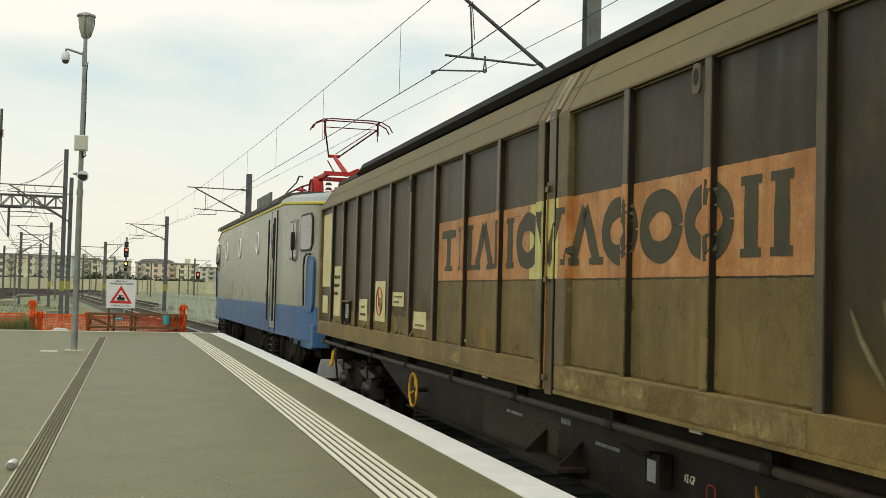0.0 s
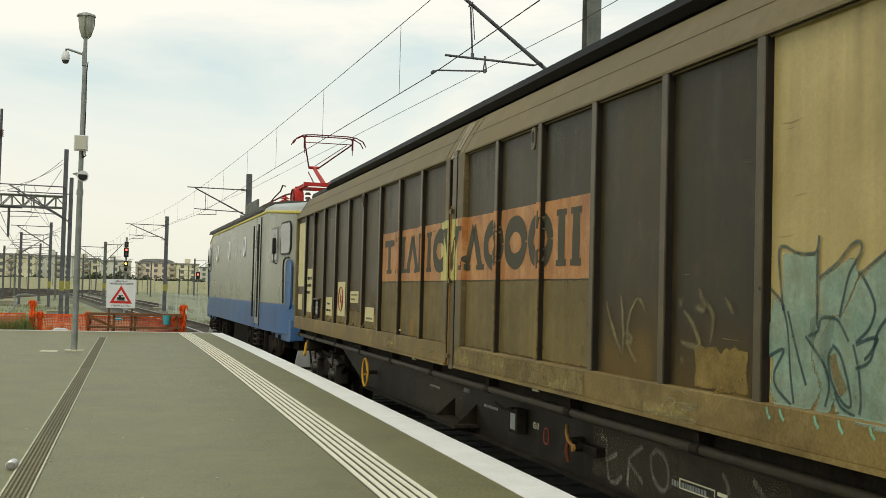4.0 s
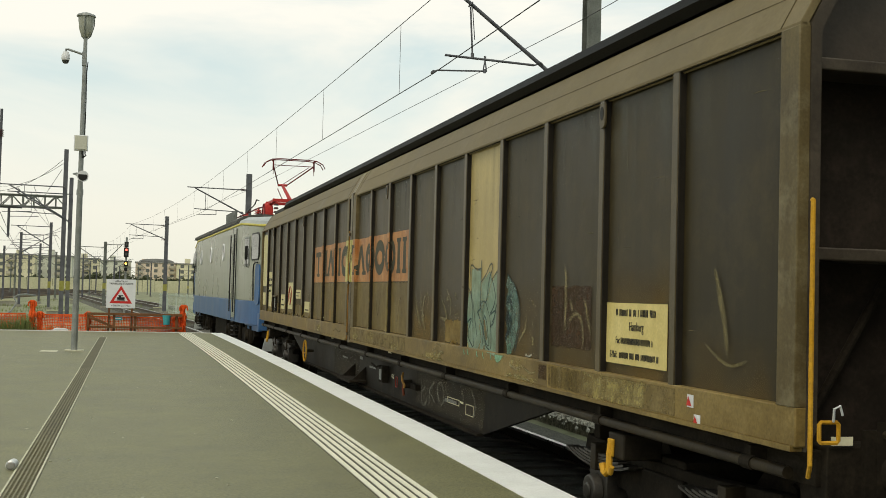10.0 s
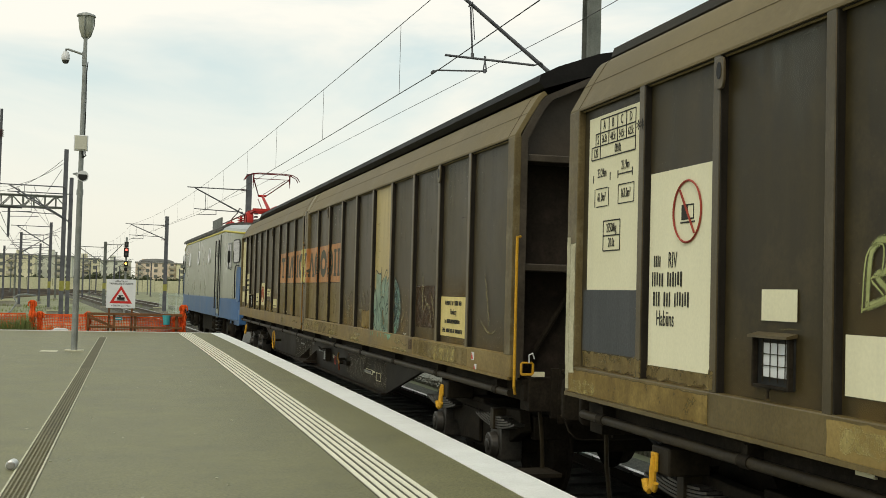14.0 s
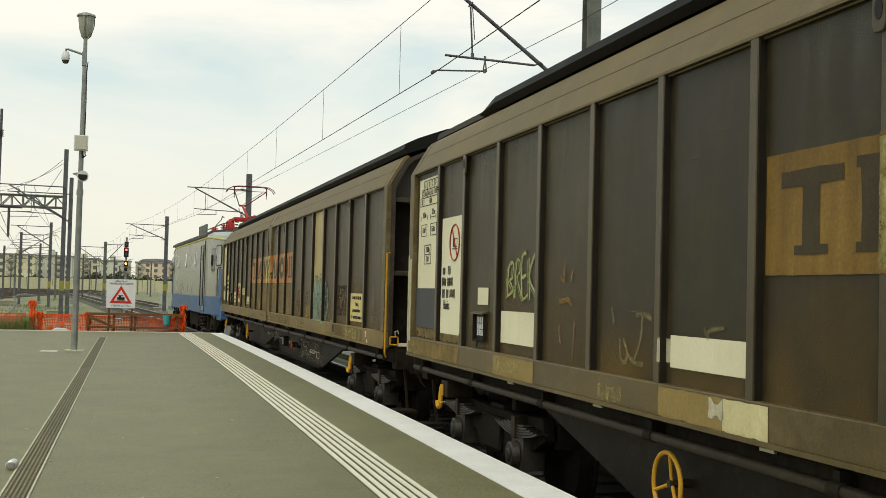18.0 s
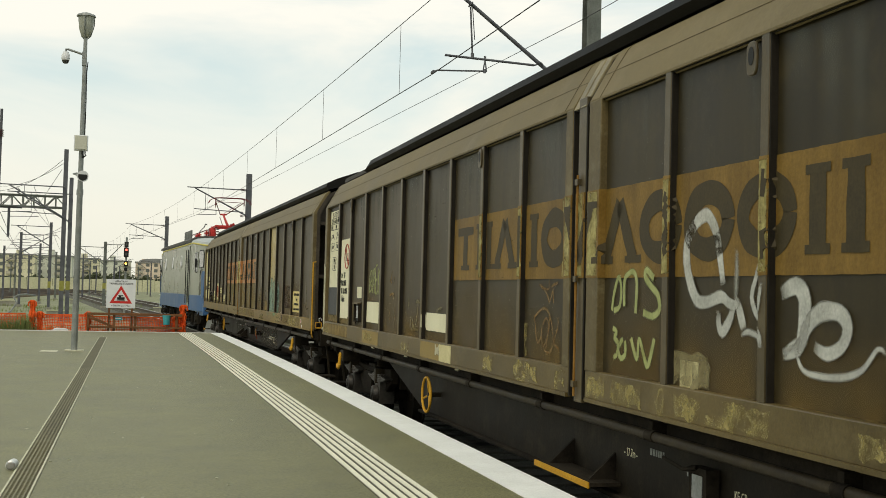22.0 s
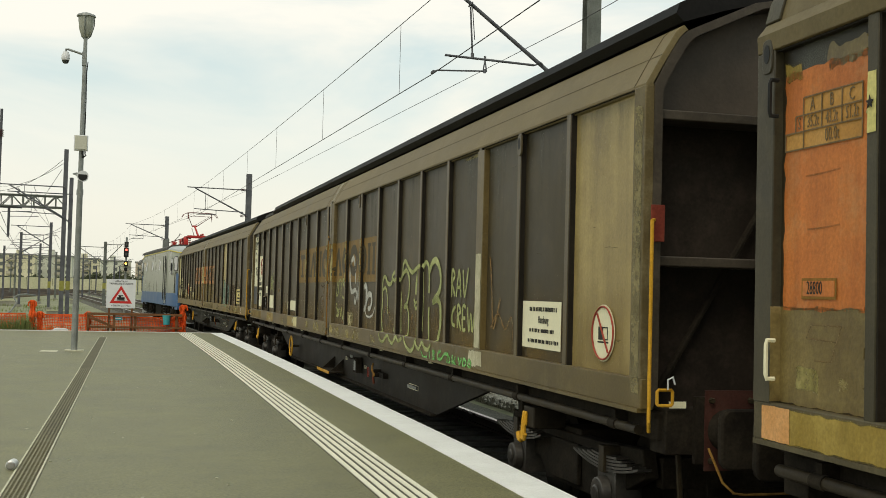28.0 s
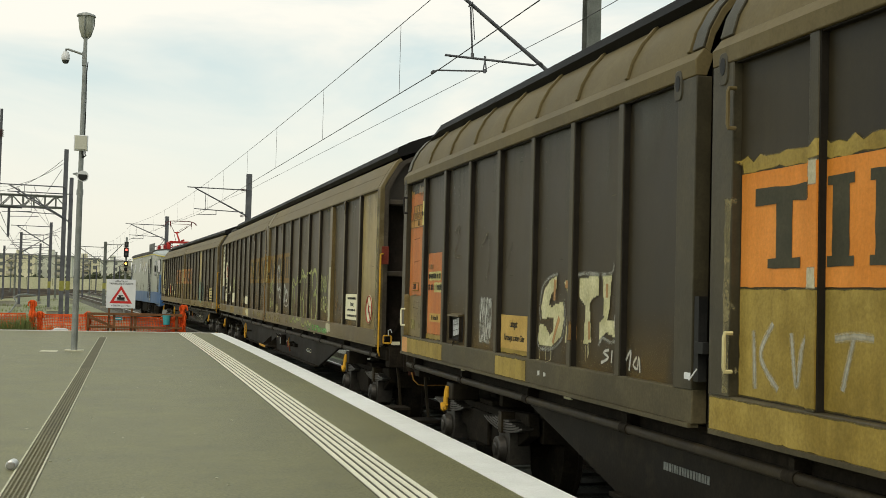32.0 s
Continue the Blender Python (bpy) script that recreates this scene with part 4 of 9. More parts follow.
# concrete boundary wall and flats in the distance
bw = thing("boundary_wall", pose(0, 0, 0), "long pale concrete panel wall across the yard's far side", "wall")
FAR_CONCRETE = surface("far_concrete", (0.46, 0.45, 0.29), (0.58, 0.56, 0.38), 0.9, scale=0.2, grain=2)
for i in range(36):
    x = -92 + i * 4.0
    part("panel", Shape().box(x, x + 3.88, 398, 398.2, GROUND_Z, 2.9 + 0.12 * ((i * 7) % 3)), FAR_CONCRETE, bw)

WALL_TONES = [surface("flat_wall_cream", (0.68, 0.64, 0.44), (0.8, 0.76, 0.54), 0.9, scale=0.15, grain=2, streak=0.2), surface("flat_wall_grey", (0.58, 0.6, 0.5), (0.7, 0.71, 0.6), 0.9, scale=0.15, grain=2, streak=0.2), surface("flat_wall_pink", (0.7, 0.58, 0.45), (0.8, 0.67, 0.53), 0.9, scale=0.15, grain=2)]
ROOF_GREY = surface("flat_roof", (0.2, 0.2, 0.19), (0.28, 0.28, 0.26), 0.9, scale=0.3)
WIN_GLASS = glassy("far_window_glass", (0.1, 0.105, 0.09), 0.4)
win_me = Shape().box(-0.7, 0.7, -0.06, 0.05, -0.65, 0.65).data("window", WIN_GLASS)
BALC = surface("balcony_panel", (0.36, 0.33, 0.25), (0.5, 0.46, 0.36), 0.9, scale=0.4)
bal_me = Shape().box(-1.4, 1.4, -1.0, 0, -0.55, 0.5).data("balcony", BALC)


def flats(px0, px1, top_py, y, floors, tone, seed, label):
    a, b = at_view(px0, top_py, y), at_view(px1, top_py, y)
    r = random.Random(seed)
    th = thing("apartment_building", pose(a.x, y, 0), label, "apartment building", "distant flats")
    L, top = b.x - a.x, a.z
    part("wall", Shape().box(0, L, 0, 11, GROUND_Z, top), tone, th)
    rf = part("roof", Shape().box(-0.3, L + 0.3, -0.3, 11.3, top, top + 0.45), ROOF_GREY, th)
    for i in range(max(1, int(L / 9))):
        x = 3 + i * 9 + r.uniform(-1, 1)
        part("roof_hut", Shape().box(x, x + 2.2, 3, 6, top + 0.45, top + 1.6 + r.random()), tone, rf)
    fh = (top - GROUND_Z) / floors
    n = max(1, int(L / 3.1))
    for f in range(floors):
        for i in range(n):
            x, z = (i + 0.5) * L / n, GROUND_Z + fh * (f + 0.52)
            if (i * 5 + seed) % 4 == 0 and f > 0:
                part("balcony", bal_me, None, th, at=pose(x, 0, z - 0.35))
            part("window", win_me, None, th, at=pose(x, -0.01, z + 0.25))
    return th


flats(-40, 62, 449, 440, 5, WALL_TONES[0], 1, "cream five-storey apartment block far beyond the yard")
flats(64, 128, 453, 455, 5, WALL_TONES[1], 2, "grey five-storey apartment block far beyond the yard")
flats(131, 176, 458, 470, 5, WALL_TONES[0], 3, "cream apartment block half hidden by trees")
flats(178, 232, 462, 500, 5, WALL_TONES[1], 6, "grey apartment block behind the signals")
flats(240, 312, 465, 495, 5, WALL_TONES[2], 4, "pinkish apartment block with a rounded roof")
flats(313, 352, 468, 485, 5, WALL_TONES[0], 5, "cream apartment block by the fence")
flats(355, 480, 474, 540, 5, WALL_TONES[1], 7, "grey apartment block hidden behind the train")
arc = at_view(246, 464, 494)
hall = thing("roof_vault", pose(arc.x, 497, arc.z + 0.4), "low curved sheet-metal roof over the flats", "roof")
part("vault", Shape().prism([(0.5 * 14 * (1 - math.cos(math.pi * k / 10)), 1.2 * math.sin(math.pi * k / 10)) for k in range(11)], "y", 0, 7), ROOF_GREY, hall)

# trees, bushes and weeds
LEAF = surface("leaves", (0.075, 0.09, 0.05), (0.14, 0.155, 0.085), 0.8, scale=1.5, grain=12, vary=0.0, bump=0)
BARK = surface("bark", (0.06, 0.045, 0.03), (0.1, 0.08, 0.055), 0.9, scale=4)


def tree(x, y, height, width, seed, label="leafy dark green tree in front of the flats"):
    r = random.Random(seed)
    th = thing("tree", pose(x, y, GROUND_Z), label, "tree", "yard trees")
    tr = Shape().rod((0, 0, 0), (0, 0, height * 0.5), 0.16, 0.08)
    for k in range(5):
        a = r.uniform(0, 6.28)
        tr.rod((0, 0, height * (0.25 + 0.06 * k)), (math.cos(a) * width * 0.35, math.sin(a) * width * 0.35, height * (0.5 + 0.08 * k)), 0.06, 0.02, 5)
    part("trunk", tr, BARK, th)
    cr = Shape()
    lumps = [(r.uniform(-0.5, 0.5) * width, r.uniform(-0.3, 0.3) * width, height * r.uniform(0.28, 0.8), width * r.uniform(0.16, 0.28)) for k in range(9)]
    for k in range(420):
        lx, ly, lz, lr = lumps[k % 9]
        v = Vector((r.gauss(0, 1), r.gauss(0, 1), r.gauss(0, 1))).normalized() * lr * r.uniform(0.6, 1.1)
        c = Vector((lx, ly, max(lz, lr * 0.8))) + Vector((v.x, v.y, v.z * 0.85))
        q = Euler((r.uniform(0, 6), r.uniform(0, 6), r.uniform(0, 6))).to_matrix()
        sz = r.uniform(0.2, 0.5)
        cr.add([c + q @ Vector(v2) * sz for v2 in ((-1, 0, 0), (0, -0.6, 0.1), (1, 0, 0), (0, 0.6, 0.15))], [(0, 1, 2, 3)])
        cr.add([c + q @ Vector(v2) * sz for v2 in ((0, 0, -1), (0.1, -0.6, 0), (0, 0, 1), (0.15, 0.6, 0))], [(0, 1, 2, 3)])
    tagged(part("crown", cr, LEAF, th), kind="stuff")


rt = random.Random(9)
for px, y, hh, ww in ((52, 275, 5.6, 8), (38, 275, 4.6, 6), (62, 272, 5.0, 6), (90, 274, 4.0, 5), (122, 275, 5.4, 6), (150, 278, 6.4, 8), (166, 280, 5.6, 7), (184, 277, 6.0, 7), (203, 285, 8.2, 8), (214, 283, 7.2, 7), (236, 288, 6.0, 7), (252, 288, 5.0, 6), (268, 288, 6.2, 7), (290, 286, 5.0, 6), (305, 285, 6.0, 6), (322, 284, 5.2, 6), (340, 280, 5.8, 6), (12, 275, 4.4, 5)):
    p = at_view(px, 500, y + 132)
    tree(p.x, p.y, hh * 0.95, ww * 1.05, rt.randrange(1000))

WEED = surface("weeds", (0.12, 0.16, 0.045), (0.22, 0.25, 0.09), 0.9, scale=6, bump=0)


def weeds(name, x, y, w, d, h, n, seed, base=GROUND_Z, label="tuft of dry green weeds by the barrier"):
    r = random.Random(seed)
    sh = Shape()
    for k in range(n):
        bx, by = r.gauss(0, w / 2.2), r.gauss(0, d / 2.2)
        a, hh = r.uniform(0, 6.28), h * r.uniform(0.45, 1.0)
        lean, t = r.uniform(0.05, 0.35) * hh, r.uniform(0.006, 0.014)
        c, s_ = math.cos(a), math.sin(a)
        sh.add([(bx - s_ * t, by + c * t, 0), (bx + s_ * t, by - c * t, 0), (bx + c * lean * 0.4 + s_ * t, by + s_ * lean * 0.4 - c * t, hh * 0.6), (bx + c * lean * 0.4 - s_ * t, by + s_ * lean * 0.4 + c * t, hh * 0.6), (bx + c * lean, by + s_ * lean, hh)], [(0, 1, 2, 3), (3, 2, 4)])
    ob = part(name, sh, WEED, at=pose(x, y, base))
    tagged(ob, label, "weeds", kind="stuff")


weeds("weed_tuft", -3.85, 33.4, 0.7, 0.3, 1.25, 1500, 1)
weeds("weed_tuft", -3.04, 33.45, 0.24, 0.2, 1.35, 620, 2, label="tall grey-green weed stalks beside orange netting")
weeds("weed_tuft", -4.9, 34.6, 1.0, 0.6, 1.2, 400, 3)
r5 = random.Random(21)
for k in range(26):
    x, y = r5.uniform(-20, 6), r5.uniform(48, 150)
    weeds("grass_patch", x, y, r5.uniform(1.5, 4), r5.uniform(2, 6), 0.3, 160, 100 + k, label="patch of thin yard grass on gravel")
# trackside odds and ends
for px, py, y, w in ((100, 545, 75, 1.1), (18, 524, 110, 1.6), (130, 524, 130, 0.6), (282, 543, 92, 0.9), (5, 545, 62, 1.2), (15, 524, 118, 1.0)):
    p = at_view(px, py, y)
    th = thing("cable_box", pose(p.x, p.y, GROUND_Z), "pale concrete cable box beside the yard tracks", "cable box", "cable boxes")
    part("body", Shape().box(-w / 2, w / 2, -0.25, 0.25, 0, 0.42), CONCRETE, th, bevel=0.02)
    part("lid", Shape().box(-w / 2 - 0.03, w / 2 + 0.03, -0.28, 0.28, 0.42, 0.48), FAR_CONCRETE, th)
hose = thing("cable_hose", pose(*at_view(25, 545, 60)), "grey flexible cable duct looping out of the ground", "cable duct")
part("hose", Shape().tube([(-0.5, 0, -0.5), (-0.1, 0, -0.1), (0.1, 0.1, 0.25), (-0.05, 0.2, 0.5), (0.15, 0.3, 0.62), (0.5, 0.5, 0.66), (0.9, 0.8, 0.6)], 0.045, 8), GALV, hose)

# pale gravel beyond the train
GRAVEL = surface("pale_gravel", (0.2, 0.195, 0.155), (0.46, 0.44, 0.36), 0.95, scale=14, grain=40, grain_amount=0.6, bump=1.0, bump_scale=22, contrast=(0.4, 0.6))
tagged(part("gravel_verge", strip(Shape(), -10, 70, 2.3, 9.0, GROUND_Z, -0.66), GRAVEL), "pale loose gravel verge beyond the track", "gravel", kind="structure")

st, rs = Shape(), random.Random(77)
for k in range(2600):
    p = on_track(rs.uniform(-2, 26), rs.uniform(1.9, 4.6))
    r = rs.uniform(0.02, 0.05)
    q = Euler((rs.uniform(0, 6), rs.uniform(0, 6), rs.uniform(0, 6))).to_matrix()
    st.add([Vector((p.x, p.y, -0.645)) + q @ Vector(v) * r for v in ((1, 0, 0), (-1, 0.1, 0), (0, 0.9, 0.1), (0.1, -1, 0), (0, 0, 0.7), (0, 0.1, -0.7))], [(0, 2, 4), (2, 1, 4), (1, 3, 4), (3, 0, 4), (2, 0, 5), (1, 2, 5), (3, 1, 5), (0, 3, 5)])
tagged(part("ballast_stones", st, surface("pale_ballast_stone", (0.2, 0.195, 0.16), (0.5, 0.48, 0.4), 0.95, scale=7, grain=30, bump=0)), "loose pale ballast stones beyond the rails", "ballast", kind="stuff")

# fan of yard tracks that sweeps away to the far side
RUSTY_BED = surface("rusty_ballast", (0.13, 0.095, 0.06), (0.22, 0.17, 0.115), 0.95, scale=1.2, grain=6, grain_amount=0.4)


def fan_track(px0, py0, px1, py1, sag):
    def foot(px, py):
        a, b = at_view(px, py, 100), at_view(px, py, 200)
        k = (GROUND_Z - a.z) / (b.z - a.z)
        return a + (b - a) * k
    p, q = foot(px0, py0), foot(px1, py1)
    n = 24
    side = Vector((q.y - p.y, p.x - q.x, 0)).normalized()
    mid = [p + (q - p) * (i / n) + side * sag * math.sin(math.pi * i / n) for i in range(n + 1)]

    def ribbon(off, w, z0, z1):
        sh = Shape()
        vs = []
        for c in mid:
            for o, z in ((off - w, z0), (off - w, z1), (off + w, z1), (off + w, z0)):
                vs.append((c.x + side.x * o, c.y + side.y * o, z))
        sh.add(vs, [(4 * i + k, 4 * i + (k + 1) % 4, 4 * i + 4 + (k + 1) % 4, 4 * i + 4 + k) for i in range(n) for k in range(4)])
        return sh
    bed = part("yard_track", ribbon(0, 1.5, GROUND_Z - 0.1, GROUND_Z + 0.16), RUSTY_BED)
    tagged(bed, "rusty yard track on brown ballast", "railway track", kind="structure")
    for o in (-0.75, 0.75):
        part("rail", ribbon(o, 0.05, GROUND_Z + 0.14, GROUND_Z + 0.36), STEEL_RAIL, bed)


for px0, py0, px1, py1, sag in ((215, 509.5, -30, 513, 4), (212, 511, -30, 516.5, 4), (208, 512.5, -30, 520, 3), (205, 514, -30, 524, 2), (202, 516.5, -30, 529, 1.5)):
    fan_track(px0, py0, px1, py1, sag)

# ================= rolling stock =================
def bogie(parent, y, name="bogie"):
    """Two-axle freight bogie, in the wagon's space, centred at y."""
    b = new(name)
    b.parent = parent
    b.matrix_basis = pose(0, y, 0)
    fr = Shape()
    for sd in (-1, 1):
        fr.prism([(-1.35, 0.62), (-1.05, 0.5), (-0.62, 0.5), (-0.45, 0.36), (0.45, 0.36), (0.62, 0.5), (1.05, 0.5), (1.35, 0.62), (1.3, 0.8), (0.5, 0.76), (-0.5, 0.76), (-1.3, 0.8)], "x", sd * 1.02, sd * 1.12)
    fr.box(-1.1, 1.1, -0.2, 0.2, 0.5, 0.8).box(-1.0, 1.0, -1.35, -1.25, 0.55, 0.75).box(-1.0, 1.0, 1.25, 1.35, 0.55, 0.75)
    part("bogie_frame", fr, UNDER, b, bevel=0.01)
    for yy in (-0.9, 0.9):
        ws = Shape()
        for sd in (-1, 1):
            ws.rod((sd * 0.68, 0, 0), (sd * 0.815, 0, 0), 0.46, 0.45, 28).rod((sd * 0.66, 0, 0), (sd * 0.69, 0, 0), 0.49, 0.49, 28)
            for k in range(3):
                a = 2.1 * k
                ws.rod((sd * 0.815, 0.28 * math.cos(a), 0.28 * math.sin(a)), (sd * 0.83, 0.28 * math.cos(a), 0.28 * math.sin(a)), 0.06, 0.05, 8)
        ws.rod((-1.1, 0, 0), (1.1, 0, 0), 0.08, 0.08, 12)
        w = part("wheelset", ws, UNDER, b, "grimy steel wheelset", at=pose(0, yy, 0.46))
        WHEELS.append((w, yy, 0.46))
        for sd in (-1, 1):
            part("axle_box", Shape().box(sd * 1.0, sd * 1.2, yy - 0.15, yy + 0.15, 0.34, 0.62).rod((sd * 1.2, yy, 0.46), (sd * 1.27, yy, 0.46), 0.12, 0.105, 18).rod((sd * 1.27, yy, 0.46), (sd * 1.285, yy, 0.46), 0.06, 0.05, 12), SPRING, b, "greasy round-capped axle box", bevel=0.01)
            sp = Shape()
            for k in range(5):
                h, zz = 0.55 - k * 0.085, 0.62 + k * 0.022
                arc = [(h * q / 5, 0.07 * (h * q / 5 / 0.55) ** 2) for q in range(-5, 6)]
                sp.prism([(yy + dy, zz + dz - 0.008) for dy, dz in arc] + [(yy + dy, zz + dz + 0.008) for dy, dz in arc[::-1]], "x", sd * 1.12, sd * 1.22)
            part("leaf_spring", sp, SPRING, b)
            part("spring_buckle", Shape().box(sd * 1.1, sd * 1.24, yy - 0.045, yy + 0.045, 0.6, 0.78), PIPE, b, bevel=0.006)
    for sd in (-1, 1):
        part("brake_block", Shape().box(sd * 0.67, sd * 0.8, -0.42, -0.36, 0.3, 0.6).box(sd * 0.67, sd * 0.8, 0.36, 0.42, 0.3, 0.6), UNDER, b)
        part("centre_plate", Shape().box(sd * 1.12, sd * 1.16, -0.28, 0.28, 0.4, 0.7), UNDER, b, bevel=0.01)
    return b


WHEELS = []
BEAM = surface("sole_beam_paint", (0.013, 0.0103, 0.0066), (0.024, 0.019, 0.0122), 0.6, scale=1.6, grain=40, grain_amount=0.35, dust=(0.06, 0.046, 0.028), dust_amount=0.45, bump=0.1, streak=0.4)
DARK_ROD = surface('dark_rod_paint', (0.022, 0.015, 0.011), (0.04, 0.028, 0.02), 0.6, scale=8)
RUSTY = surface('rusty_red_pipe', (0.12, 0.03, 0.015), (0.18, 0.05, 0.025), 0.7, scale=9)
RUST = surface('rusty_ochre_lever', (0.2, 0.1, 0.02), (0.3, 0.16, 0.04), 0.7, scale=9)
BUFFER_RED = surface("dull_red_brown_paint", (0.05, 0.02, 0.015), (0.075, 0.03, 0.022), 0.6, scale=4, grain=50, dust=(0.06, 0.04, 0.03), dust_amount=0.4)
SPRING = surface("greasy_spring_steel", (0.04, 0.036, 0.03), (0.075, 0.066, 0.055), 0.42, 0.2, scale=5, grain=50, grain_amount=0.35, dust=(0.1, 0.085, 0.06), dust_amount=0.4, spec=0.4)
BL = 21.9          # body length
SIDE = -HALF
REC = 0.045        # depth by which panels lie behind the ribs


def decal(name, parent, u0, u1, z0, z1, mat, x=-0.004, label=""):
    """Flat patch on the near side: u metres behind the body's front, z above the rail."""
    sh = Shape().box(SIDE + REC + x - 0.0025, SIDE + REC + x, BL / 2 - u1, BL / 2 - u0, z0, z1)
    return part(name, sh, mat, parent, label)


def side_at(u, z, out=0.0):
    """Pose of writing on the near side; text runs towards the wagon's rear."""
    m = Matrix(((0, 0, -1, SIDE + REC - 0.008 - out), (-1, 0, 0, BL / 2 - u), (0, 1, 0, z), (0, 0, 0, 1)))
    return m


def bulged(sd, y0, y1, z0, z1, n=6):
    """Sheet panel, faintly hollow between its ribs."""
    out = [(sd * (HALF - 0.075), y0), (sd * (HALF - 0.075), y1)]
    out += [(sd * (HALF - REC - 0.004 * math.sin(math.pi * k / n)), y1 + (y0 - y1) * k / n) for k in range(n + 1)]
    sh = Shape()
    m = len(out)
    sh.add([(x, y, z) for z in (z0, z1) for x, y in out], [tuple(range(m))[::-1], tuple(range(m, 2 * m))] + [(i, (i + 1) % m, m + (i + 1) % m, m + i) for i in range(m)])
    return sh


def sliding_wall(parent, u0, u1, ribs, panels, rib_w=0.075, end_posts=(0.2, 0.2), hooded=False, sill=WAGON_SILL):
    """One sliding half of the side: frame, sloped eave, recessed panels, ribs. A hooded wall has a fascia and a ribbed eave above it."""
    top = 2.985 if hooded else 3.064
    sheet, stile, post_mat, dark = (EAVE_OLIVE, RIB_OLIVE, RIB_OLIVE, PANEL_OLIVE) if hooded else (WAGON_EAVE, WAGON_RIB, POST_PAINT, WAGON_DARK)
    # slope of the eave sheet, from its foot to the roof: (distance in from the wall's face, height)
    slope = [(0.045, 3.135), (0.075, 3.24), (0.14, 3.36), (0.235, 3.47), (0.33, 3.53)] if hooded else [(0.0, 3.074), (0.098, 3.25), (0.19, 3.4), (0.225, 3.435), (0.245, 3.445)]
    yA, yB = BL / 2 - u1, BL / 2 - u0
    for sd in (-1, 1):
        def X(x):
            return sd * x

        def band(d, y0, y1, k0=0, k1=len(slope) - 1, thick=0.03):
            """A strip that follows the slope, d metres proud of it."""
            outer = [(X(HALF - i + d), z + d * 0.5) for i, z in slope[k0:k1 + 1]]
            inner = [(X(HALF - i - thick), z - thick) for i, z in slope[k0:k1 + 1]]
            return Shape().prism(outer + inner[::-1], "y", y0, y1)
        w = part("sliding_wall", Shape().box(X(HALF), X(HALF - 0.09), yA, yB, 1.12, 1.305), sill, parent, "dusty brown sliding side wall", bevel=0.008)
        part("sill_lip", Shape().box(X(HALF + 0.012), X(HALF - 0.05), yA + 0.02, yB - 0.02, 1.1, 1.125), sill, w)
        if hooded:
            part("fascia", Shape().prism([(X(HALF + 0.006), 2.985), (X(HALF + 0.012), 3.07), (X(HALF - 0.04), 3.137), (X(HALF - 0.1), 3.1), (X(HALF - 0.06), 2.985)], "y", yA, yB), sheet, w, "folded tan fascia under the eave", bevel=0.006)
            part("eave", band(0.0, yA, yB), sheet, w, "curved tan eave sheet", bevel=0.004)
            for k in range(int((u1 - u0 - 0.6) / 0.862) + 1):
                y = BL / 2 - (u0 + 0.98 + 0.862 * k)
                if y - 0.05 > yA:
                    part("eave_rib", band(0.018, y - 0.019, y + 0.019, thick=0.0), sheet, w, bevel=0.003)
            for y in (yA + 0.001, yB - 0.131):
                part("eave_edge_strip", band(0.014, y, y + 0.13, thick=0.0), stile, w, "olive edge strip of the eave", bevel=0.004)
        else:
            foot = Shape().prism([(X(HALF - 0.05), 3.06), (X(HALF), 3.06), (X(HALF), 3.075), (X(HALF - 0.05), 3.075)], "y", yA, yB)
            part("eave_foot", foot, sheet, w)
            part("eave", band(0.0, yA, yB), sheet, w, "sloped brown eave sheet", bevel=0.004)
            k = 0.098
            part("eave_seam", Shape().add([(X(HALF - k + 0.0015 - e * 0.003), y, 3.2505 + e * 0.006) for y in (yA, yB) for e in (0, 1)] + [(X(HALF - k - 0.02), y, 3.2505 + e * 0.006) for y in (yA, yB) for e in (0, 1)], [(0, 1, 3, 2), (0, 2, 6, 4), (1, 5, 7, 3)]), SEAM, w, "dark lap seam along the eave")
            for y in (yA + 0.165, yB - 0.175):
                part("eave_end_seam", band(0.0025, y, y + 0.008, thick=0.0), SEAM, w)
        for a, b in ((u0, u0 + end_posts[0]), (u1 - end_posts[1], u1)):
            part("end_post", Shape().box(X(HALF + 0.004), X(HALF - 0.09), BL / 2 - b, BL / 2 - a, 1.3, top), post_mat, w, bevel=0.006)
        edges = [u0 + end_posts[0]] + [r for r in ribs] + [u1 - end_posts[1]]
        for k in range(len(edges) - 1):
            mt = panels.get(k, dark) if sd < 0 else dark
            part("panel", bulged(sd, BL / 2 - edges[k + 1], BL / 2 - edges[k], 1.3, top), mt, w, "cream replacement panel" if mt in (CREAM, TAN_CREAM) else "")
        for u in ribs:
            part("rib", Shape().box(X(HALF - 0.002), X(HALF - 0.055), BL / 2 - u - rib_w / 2, BL / 2 - u + rib_w / 2, 1.3, top), stile, w, bevel=0.005)
            # added black strip puts shade on the rib's rear side
            part("rib_seal", Shape().box(X(HALF - 0.008), X(HALF - 0.05), BL / 2 - u - rib_w / 2 - 0.012, BL / 2 - u - rib_w / 2 - 0.0005, 1.306, top - 0.006), SHADE_BLACK, w, "black strip for the rib's shaded side")
        # thin black strip stands for the eave's shade on the panel heads
        part("head_seal", Shape().box(X(HALF - 0.012), X(HALF - 0.05), BL / 2 - edges[-1], BL / 2 - edges[0], top - 0.01, top - 0.001), SHADE_BLACK, w, "black strip for shade under the eave")
        if sd < 0:
            out = w
    return out


